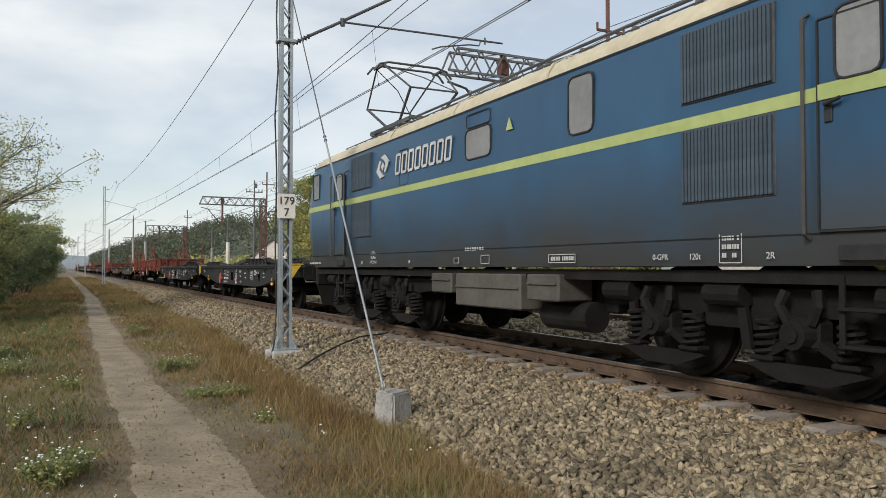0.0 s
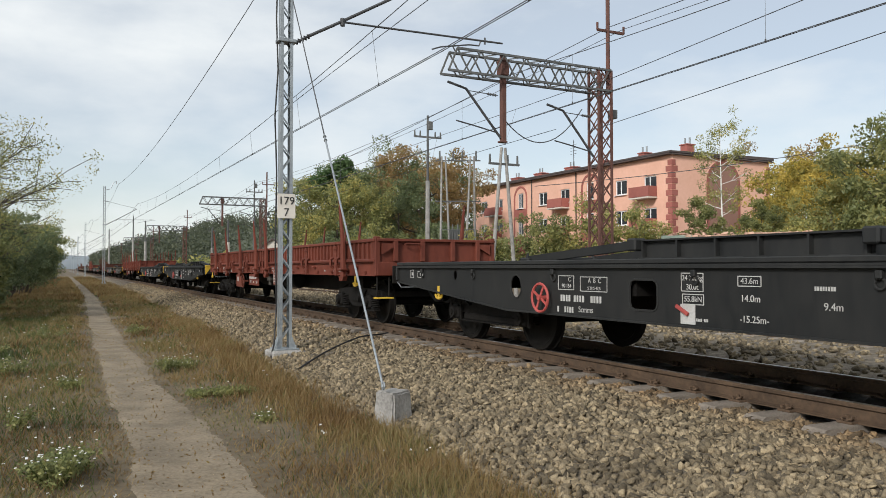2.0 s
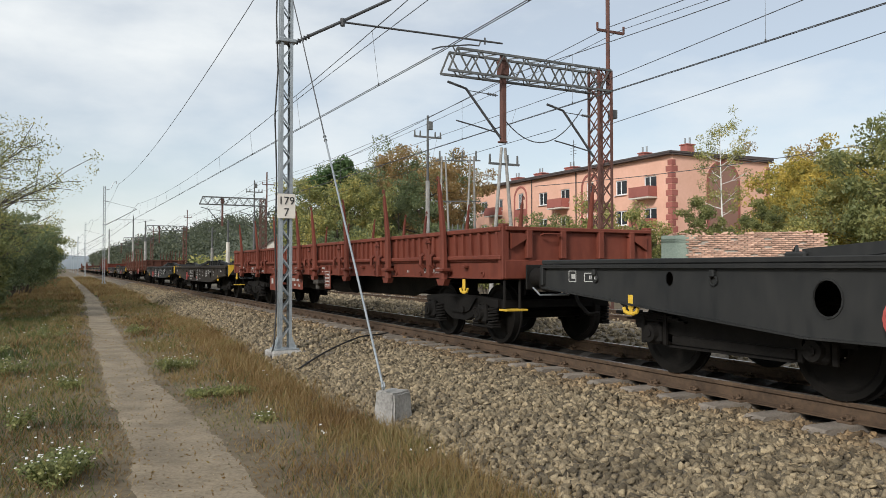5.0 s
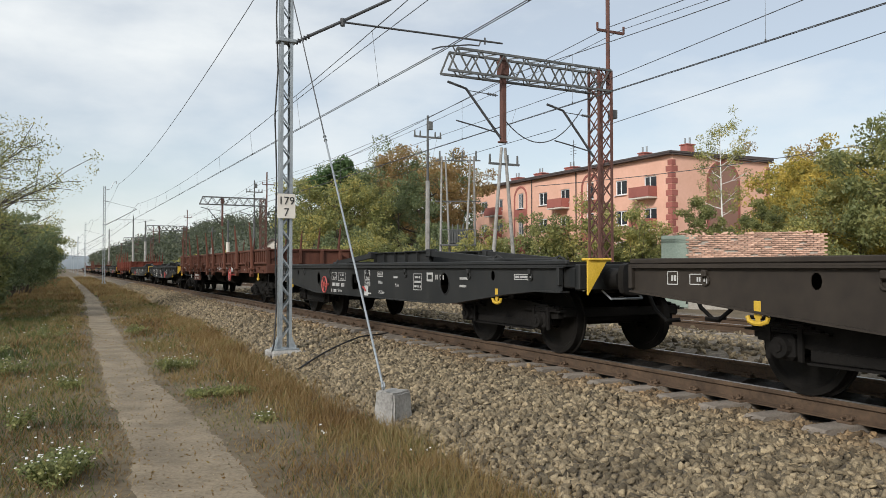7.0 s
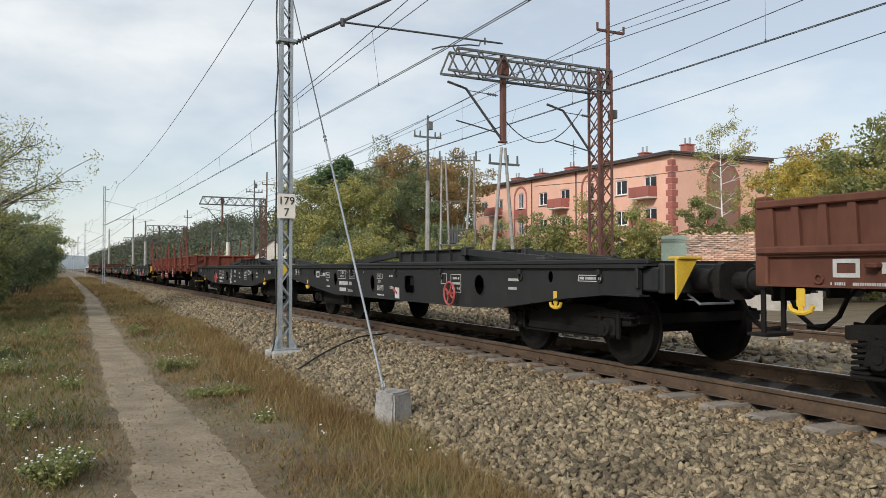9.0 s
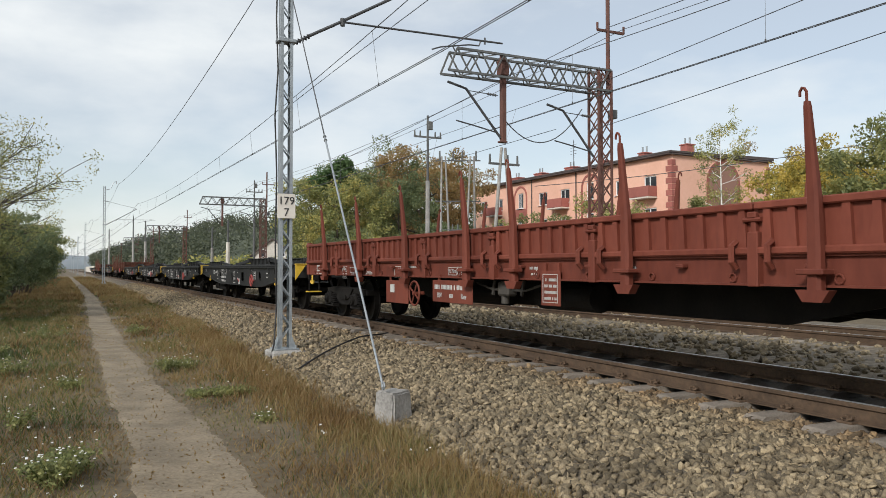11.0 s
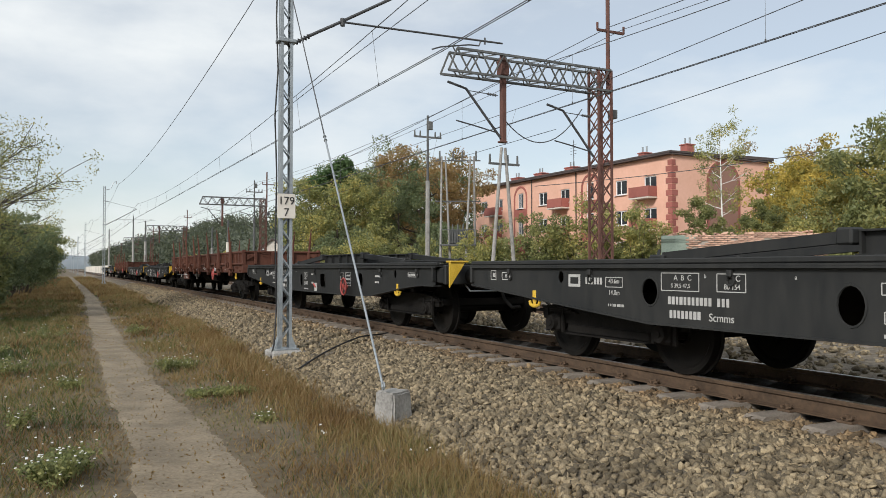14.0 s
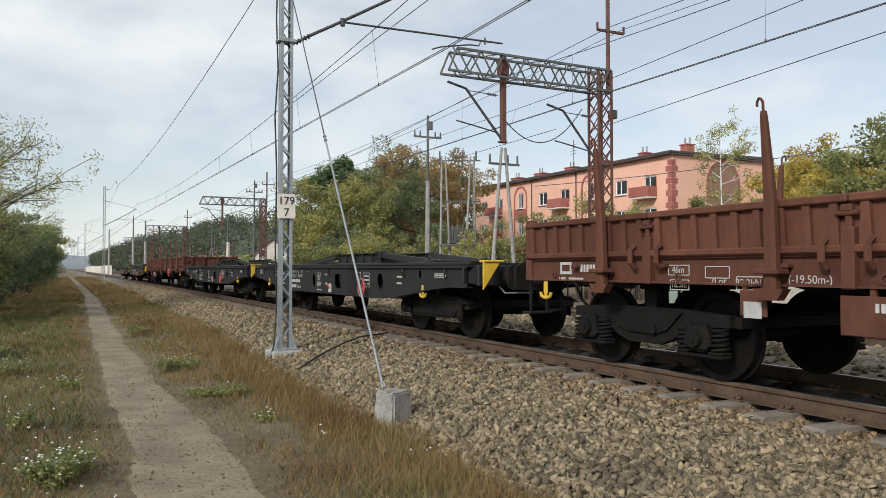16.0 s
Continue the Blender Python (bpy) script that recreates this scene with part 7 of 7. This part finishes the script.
tree(39.4, 27.0, 6.4, 2.7, "leafolive", "olive-green young tree near the brick wall", 12, 80, 0.14, 0.15, 0.85, limbs=12, crown_from=0.1)
tree(40.5, 20.0, 8.0, 3.4, "leafgreen", "green tree at the end of the row", 14, 80, 0.15, 0.2, 0.95, limbs=14, crown_from=0.1)
tree(66.2, 56.2, 12.6, 5.0, "leafbrown", "orange autumn tree behind the apartment block", 15, 80, 0.2, 0.3, 1.2, limbs=12)
tree(72.0, 49.0, 12.4, 5.0, "leafyellow", "golden autumn tree behind the apartment block", 17, 80, 0.2, 0.3, 1.2, limbs=12)
tree(32.7, 30.5, 10.6, 1.2, "leafolive", "slender white birch with few leaves", 18, 20, 0.085, 0.085, 0.42, "birchbark", crown_from=0.5, limbs=14, keep=0.85, droop=0.8, wander=0.1)
for x, y, h, s in ((30.4, 29.4, 5.4, 21), (33.9, 28.8, 5.5, 22)):
    tree(x, y, h, 1.3, "leafgreen", "young green pine by the brick wall", s, 60, 0.08, 0.06, 0.30, crown_from=0.12, limbs=18, wander=0.05)

# by the footpath: hedge of tall shrubs and a half-bare tree
for i, (x, y, h, w, leaf) in enumerate([(-3.6, 30.0, 3.2, 3.4, "leafgreen"), (-3.2, 35.0, 4.0, 3.8, "leafdark"), (-3.6, 41.0, 4.6, 4.6, "leafdark"), (-3.2, 49.0, 5.0, 4.8, "leafdark"), (-2.6, 57.0, 5.0, 5.0, "leafdark"), (-2.6, 66.0, 5.6, 5.4, "leafdark"), (-2.2, 76.0, 6.0, 5.6, "leafgreen"), (-2.4, 88.0, 6.4, 6.0, "leafolive"), (-3.0, 101.0, 6.5, 7.0, "leafgreen"), (-6.6, 45.0, 6.2, 5.0, "leafolive"), (-6.4, 60.0, 6.6, 6.0, "leafdark"), (-4.4, 25.5, 2.6, 2.8, "leafgreen")]):
    bush(x, y, h * 1.1, w, leaf, {"leafgreen": "green tall shrub", "leafolive": "olive-green tall shrub with yellow leaves", "leafdark": "dark green tall shrub"}[leaf] + " beside the footpath", 200 + i, 30, 120, 0.10)
tree(-3.7, 33.0, 6.3, 3.3, "leafolive", "half-bare grey tree with last olive leaves", 31, 24, 0.06, 0.14, 0.40, crown_from=0.36, limbs=30, keep=0.95, wander=0.3, droop=0.5, twigs=11)


# ---- far woods ----
def far_hill():
    def ridge(x, y):
        u = max(0, min(1, (x - 12) / 60)) * max(0, min(1, (y - 190) / 90))
        return -1.5 + 19.5 * u ** 0.8 + 2.0 * noise.noise((x * 0.02, y * 0.02, 0)) * u
    h = grid_mesh("wooded_hill", list(np.arange(12, 420, 12.0)), list(np.arange(190, 700, 15.0)), ridge, M["hill"])
    tagged(h, "low hill covered in dark woodland", "hill", kind="structure")
    rng = np.random.default_rng(40)
    n = 1500
    x = 16 + 380 * rng.random(n) ** 1.7
    y = 200 + 300 * rng.random(n)
    z = np.array([ridge(a, b) for a, b in zip(x, y)])
    c = np.stack([x, y, z + rng.uniform(1.5, 6.0, n)], 1)
    v, f = leaves_at(rng, c, rng.uniform(2.0, 3.6, n), 85, 0.48, 1.2)
    w = raw("far_wood", v, f, M["farwood"])
    tagged(w, "distant mixed wood on the hillside", "woodland", kind="stuff")
    n = 500
    x = np.concatenate([rng.uniform(-160, -5, n // 2), rng.uniform(26, 70, n // 2)])
    y = np.concatenate([rng.uniform(150, 420, n // 2), rng.uniform(150, 215, n // 2)])
    c = np.stack([x, y, rng.uniform(0.0, 2.6, n)], 1)
    v, f = leaves_at(rng, c, rng.uniform(1.4, 2.6, n), 60, 0.5, 1.1)
    tagged(raw("far_thicket", v, f, M["leafolive"]), "far scrub and trees along the line", "scrub", kind="stuff")


far_hill()


def far_ridge():
    """Hills on the horizon, with the haze of distance put into their pale blue colour."""
    v, f = [], []
    k = 80
    for i in range(k + 1):
        a = radians(-60 + 150 * i / k)
        d = 1500
        h = 22 + 14 * noise.noise((i * 0.23, 0, 0)) + 6 * noise.noise((i * 0.9, 4, 0))
        v += [(d * math.sin(a), d * math.cos(a), -3), (d * math.sin(a), d * math.cos(a), h), (1.1 * d * math.sin(a), 1.1 * d * math.cos(a), h * 0.8)]
        if i:
            f += [(3 * i - 3, 3 * i, 3 * i + 1, 3 * i - 2), (3 * i - 2, 3 * i + 1, 3 * i + 2, 3 * i - 1)]
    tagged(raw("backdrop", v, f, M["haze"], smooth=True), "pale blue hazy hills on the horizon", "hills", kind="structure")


far_ridge()


# ---- undergrowth ----
def blades(rng, x, y, z, h, w, lean):
    n = len(x)
    a = rng.uniform(0, 2 * np.pi, n)
    dx, dy = np.cos(a), np.sin(a)
    b = rng.uniform(0, 2 * np.pi, n)
    lx, ly = np.cos(b) * lean * h, np.sin(b) * lean * h
    p = np.stack([x, y, z], 1)
    s = np.stack([dx * w, dy * w, np.zeros(n)], 1)
    m = p + np.stack([lx * 0.35, ly * 0.35, h * 0.6], 1)
    t = p + np.stack([lx, ly, h], 1)
    v = np.stack([p - s, p + s, m + s * 0.6, t, m - s * 0.6], 1).reshape(-1, 3)
    i = np.arange(n)[:, None] * 5
    return v, np.concatenate([i + np.array([[0, 1, 2, 4]])], 0), i + np.array([[2, 3, 4]])


def blade_mesh(name, rng, x, y, z, h, w, lean, mat, label):
    v, q, t = blades(rng, x, y, z, h, w, lean)
    me = bpy.data.meshes.new(name)
    me.vertices.add(len(v))
    me.vertices.foreach_set("co", v.astype(np.float32).ravel())
    loops = np.concatenate([q.ravel(), t.ravel()]).astype(np.int32)
    me.loops.add(len(loops))
    me.loops.foreach_set("vertex_index", loops)
    me.polygons.add(len(q) + len(t))
    st = np.concatenate([np.arange(len(q)) * 4, q.size + np.arange(len(t)) * 3]).astype(np.int32)
    me.polygons.foreach_set("loop_start", st)
    me.polygons.foreach_set("loop_total", np.concatenate([np.full(len(q), 4), np.full(len(t), 3)]).astype(np.int32))
    me.update(calc_edges=True)
    me.materials.append(mat)
    return tagged(new(name, me), label, "grass", kind="stuff")


def lie(x, y):
    return np.array([rise(a, b) for a, b in zip(x, y)])


def on_path(x, y):
    mid = np.interp(y, WAY_Y, WAY_X) + 0.04 * np.sin(y * 0.9)
    return np.abs(x - mid) / np.interp(y, [0, 7, 12, 20], [0.52, 0.46, 0.40, 0.36])


def sow():
    rng = np.random.default_rng(50)
    n = 330000
    y = 1.2 + 60 * rng.random(n) ** 2.0
    x = rng.uniform(-0.28 * y - 2.5, 4.9, n)
    t = np.interp(y, TOE_Y, TOE_X)
    patch = np.array([noise.noise((a * 0.8, b * 0.8, 9)) for a, b in zip(x, y)])
    edge = on_path(x, y)
    ok = (x < t + 0.12 + 0.25 * patch) & (edge > 0.55 + 0.9 * rng.random(n) ** 1.3 + 0.6 * patch) & (rng.random(n) < np.clip(0.78 + 1.1 * patch + 0.35 * (edge > 1.9) * (x < 1), 0.12, 1))
    x, y, patch, edge = x[ok], y[ok], patch[ok], edge[ok]
    n = len(x)
    tuft = np.array([noise.noise((a * 3.1, b * 3.1, 33)) for a, b in zip(x, y)])
    h = (0.035 + 0.10 * rng.random(n) ** 2.0 + 0.10 * np.clip(tuft, 0, 1) + 0.05 * np.clip(patch, 0, 1)) * np.clip(edge / 2.2, 0.3, 1.15) * np.clip(1 + (y - 10) * 0.004, 1, 1.2)
    w = 0.0021 + 0.00035 * y
    stand = np.array([noise.noise((a * 0.35, b * 0.35, 21)) for a, b in zip(x, y)])
    green = rng.random(n) < 0.14 + 0.26 * (x < 0.3) + 0.9 * np.clip(stand, 0, 0.6)
    z = lie(x, y) - 0.01
    for k, mat, name, label in ((~green, M["grassdry"], "dry_grass", "dry brown autumn grass along the footpath"), (green, M["grassgreen"], "green_grass", "short green grass along the footpath")):
        blade_mesh(name, rng, x[k], y[k], z[k], h[k], w[k], rng.uniform(0.3, 1.7, k.sum()), mat, label)
    # tall dry fringe at the ballast's foot
    n = 20000
    y = 2.2 + 24 * rng.random(n) ** 1.5
    t = np.interp(y, TOE_Y, TOE_X)
    x = t - 0.30 + rng.normal(size=n) * 0.26
    blade_mesh("tall_dry_grass", rng, x, y, lie(x, y) - 0.01, 0.05 + 0.20 * rng.random(n) ** 1.8, 0.0016 + 0.00035 * y, rng.uniform(0.15, 0.9, n), M["grassdry"], "taller reddish dry grass at the foot of the ballast")
    # far rough grass
    n = 30000
    y = 45 + 110 * rng.random(n)
    x = rng.uniform(-3, 5.0, n)
    ok = on_path(x, y) > 1.1
    x, y = x[ok], y[ok]
    blade_mesh("far_grass", rng, x, y, lie(x, y), 0.12 + 0.2 * rng.random(len(x)), np.full(len(x), 0.035), rng.uniform(0.1, 0.8, len(x)), M["grassdry"], "dry rough grass farther along the path")


sow()


def verge_flowers():
    """Small white flower heads on thin stems, scattered through the verge."""
    rng = np.random.default_rng(58)
    n = 330
    y = 5.5 + 26 * rng.random(n) ** 1.3
    x = np.where(rng.random(n) < 0.82, rng.uniform(-0.22 * y - 0.6, 0.35, n), rng.uniform(1.6, 2.9, n))
    drift = np.array([noise.noise((a * 0.9, b * 0.6, 44)) for a, b in zip(x, y)])
    x, y = x[drift > -0.12], y[drift > -0.12]
    n = len(x)
    z, h = lie(x, y), rng.uniform(0.10, 0.24, n)
    blade_mesh("flower_stems", rng, x, y, z, h, 0.0014 + 0.00025 * y, np.zeros(n), M["grassgreen"], "thin green stems of small verge flowers")
    heads = np.stack([x, y, z + h], 1)
    v, f = leaves_at(rng, heads, np.full(n, 0.014), 5, 0.011, 0.4)
    tagged(raw("verge_flowers", v, f, M["petal"]), "small white flowers scattered through the dry verge", "flowers", kind="stuff")


verge_flowers()


def litter():
    """Dead leaves, twigs and pebbles trodden into the path and its edges."""
    rng = np.random.default_rng(77)
    n = 2600
    y = 1.5 + 22 * rng.random(n) ** 1.6
    x = 1.05 + rng.normal(size=n) * 0.6
    z = lie(x, y) + 0.022
    c = np.stack([x, y, z], 1)
    v, f = leaves_at(rng, c, np.full(n, 0.004), 1, 0.016, 0.2)
    tagged(raw("leaf_litter", v, f, M["grassdry"]), "dead leaves and twigs scattered on the footpath", "leaf litter", kind="stuff")
    shapes = [stone_shape(20 + k) for k in range(3)]
    V, F, off = [], [], 0
    for vs, fs in shapes:
        for k in range(160):
            py = 1.5 + 16 * rng.random() ** 1.4
            px = 1.1 + rng.normal() * 0.6
            V.append(vs * rng.uniform(0.006, 0.018) + np.array([px, py, rise(px, py) + 0.012]))
            F.append(fs + off)
            off += len(vs)
    tagged(raw("path_pebbles", np.concatenate(V), np.concatenate(F), M["stone"]), "small pebbles strewn on the footpath", "pebbles", kind="stuff")


def weed(x, y, seed, r, h, n, flowers, label):
    """A low leafy weed: stems, leaves and small white flowers."""
    rnd, rng = random.Random(seed), np.random.default_rng(seed)
    ob = empty("weed", pose(x, y, rise(x, y)), label, "weed", "weeds by the path")
    bm = B()
    ends = []
    for i in range(n):
        a, q = rnd.uniform(0, 6.283), math.sqrt(rnd.random()) * r
        e = Vector((math.cos(a) * q, math.sin(a) * q, h * rnd.uniform(0.4, 1.0)))
        tube(bm, [Vector((e.x * 0.3, e.y * 0.3, -0.02)), Vector((e.x * 0.7, e.y * 0.7, e.z * 0.6)), e], 0.004, 4)
        ends.append(e)
    part("stem_cluster", bm, M["grassgreen"], ob)["kind"] = "stuff"
    c = np.array([[*e] for e in ends])
    c = np.concatenate([c * 0.7, c])
    v, f = leaves_at(rng, c, np.full(len(c), 0.075), 22, 0.020, 0.7)
    raw("leaves", v, f, M["leafgreen"], ob)
    if flowers:
        bm = B()
        for e in ends:
            for k in range(1):
                p = e + Vector((rnd.uniform(-0.05, 0.05), rnd.uniform(-0.05, 0.05), rnd.uniform(0.02, 0.08)))
                rod(bm, p, p + Vector((0, 0, 0.006)), 0.012, 0.009, 6)
        part("flower_cluster", bm, M["petal"], ob)["kind"] = "stuff"


for i, (x, y, r, h, n, fl) in enumerate([(-0.02, 6.75, 0.24, 0.24, 26, 1), (0.12, 7.1, 0.16, 0.2, 14, 1), (1.75, 10.85, 0.20, 0.09, 20, 0), (2.05, 10.8, 0.22, 0.10, 24, 0), (2.3, 10.75, 0.16, 0.08, 14, 0), (1.65, 13.6, 0.24, 0.24, 16, 1), (1.95, 13.9, 0.26, 0.16, 14, 1), (1.85, 21.8, 0.35, 0.22, 18, 0), (0.16, 12.2, 0.22, 0.16, 12, 1), (-0.42, 9.4, 0.18, 0.22, 10, 1), (-0.7, 14.3, 0.35, 0.28, 18, 1), (-0.3, 21.5, 0.5, 0.3, 20, 1), (-1.3, 17.5, 0.5, 0.35, 24, 0), (2.15, 8.75, 0.14, 0.08, 8, 1)]):
    weed(x, y, 300 + i, r, h, n, fl, "low green weed with small white flowers" if fl else "low green leafy weed in dry grass")


# ---- ballast stones ----
def stone_shape(seed):
    """A broken stone: a flattish angular lump."""
    rnd = random.Random(seed + 70)
    bm = B()
    for k in range(11):
        d = Vector((rnd.gauss(0, 1), rnd.gauss(0, 1), rnd.gauss(0, 1))).normalized()
        bm.verts.new((d.x * 1.1, d.y * 0.95, d.z * 0.72))
    hull = bmesh.ops.convex_hull(bm, input=bm.verts[:])
    bmesh.ops.delete(bm, geom=[v for v in bm.verts if not v.link_faces], context="VERTS")
    bmesh.ops.recalc_face_normals(bm, faces=bm.faces[:])
    bm.verts.index_update()
    vs = np.array([v.co[:] for v in bm.verts])
    fs = np.array([[v.index for v in f.verts] for f in bm.faces])
    bm.free()
    return vs, fs


def scatter_stones():
    rng = np.random.default_rng(60)
    shapes = [stone_shape(k) for k in range(8)]
    n1, n2, n3 = 26000, 22000, 20000
    y = np.concatenate([1.0 + 11 * rng.random(n1), 11 + 60 * rng.random(n2) ** 1.6, 3 + 45 * rng.random(n3)])
    t = np.interp(y, TOE_Y, TOE_X)
    x = np.concatenate([t[:n1 + n2] - 0.05 + (6.15 - t[:n1 + n2]) * rng.random(n1 + n2), 7.9 + 7.0 * rng.random(n3)])
    keep = (x - t) > rng.random(len(x)) ** 3 * 0.35 - 0.05
    keep &= x < 17.4
    x, y = x[keep], y[keep]
    # few stones lie on the sleepers
    onsl = (np.abs((y + 8.86 + 0.3) % 0.6 - 0.3) < 0.12) & (x > TRACK - 1.28)
    keep = ~onsl | (rng.random(len(x)) < 0.04)
    x, y = x[keep], y[keep]
    n = len(x)
    z = np.array([bed_height(a, b) for a, b in zip(x, y)]) + rng.uniform(-0.015, 0.026, n)
    s = rng.uniform(0.023, 0.049, n) * np.where(y > 11, 1.0 + (y - 11) * 0.025, 1.0) * np.where(x > 8, 1.5, 1)
    near = np.argsort((x - 3.9) ** 2 + (y - 4.6) ** 2)[:300]
    rest = np.ones(n, bool)
    rest[near] = False
    q = rng.normal(size=(n, 4))
    q /= np.linalg.norm(q, axis=1)[:, None]
    w, i, j, k = q.T
    R = np.stack([1 - 2 * (j * j + k * k), 2 * (i * j - k * w), 2 * (i * k + j * w), 2 * (i * j + k * w), 1 - 2 * (i * i + k * k), 2 * (j * k - i * w), 2 * (i * k - j * w), 2 * (j * k + i * w), 1 - 2 * (i * i + j * j)], 1).reshape(-1, 3, 3)
    V, F, off = [], [], 0
    kind = rng.integers(0, 8, n)
    for c, (vs, fs) in enumerate(shapes):
        m = rest & (kind == c)
        st = rng.uniform(0.62, 1.45, (m.sum(), 1, 3))
        p = np.einsum("nij,nvj->nvi", R[m], vs[None] * st) * s[m][:, None, None] + np.stack([x[m], y[m], z[m]], 1)[:, None]
        V.append(p.reshape(-1, 3))
        F.append((fs[None] + (np.arange(m.sum()) * len(vs))[:, None, None]).reshape(-1, 3) + off)
        off += m.sum() * len(vs)
    ob = raw("ballast_stones", np.concatenate(V), np.concatenate(F), M["stone"], ballast)
    ob["kind"] = "stuff"
    made = [raw("ballast_stone", vs, fs, M["stone_piece"], ballast) for vs, fs in shapes]
    used = set()
    for m in near:
        c = kind[m]
        o = made[c] if c not in used else again(made[c], ballast)
        used.add(c)
        o.matrix_basis = Matrix.Translation((x[m], y[m], z[m])) @ Matrix(R[m].tolist()).to_4x4() @ Matrix.Diagonal((s[m], s[m], s[m], 1))


scatter_stones()
litter()


# ---- movement ----
def run(t):
    """How far the train has come after t seconds; it slows a very little."""
    return SPEED * t - SLOWING * t * t


def motions():
    """The train runs past towards the camera's side; every wheelset rolls with it."""
    for ob, y in moving:
        walk(ob, [(k / 10, pose(TRACK, y - run(k / 10), 0)) for k in range(round(SECONDS * 10) + 1)])
    for ob, y, r in wheelsets:
        walk(ob, [(k / FPS, pose(0, y, r, math.degrees(run(k / FPS) / r) % 360)) for k in range(round(SECONDS * FPS) + 1)])


motions()
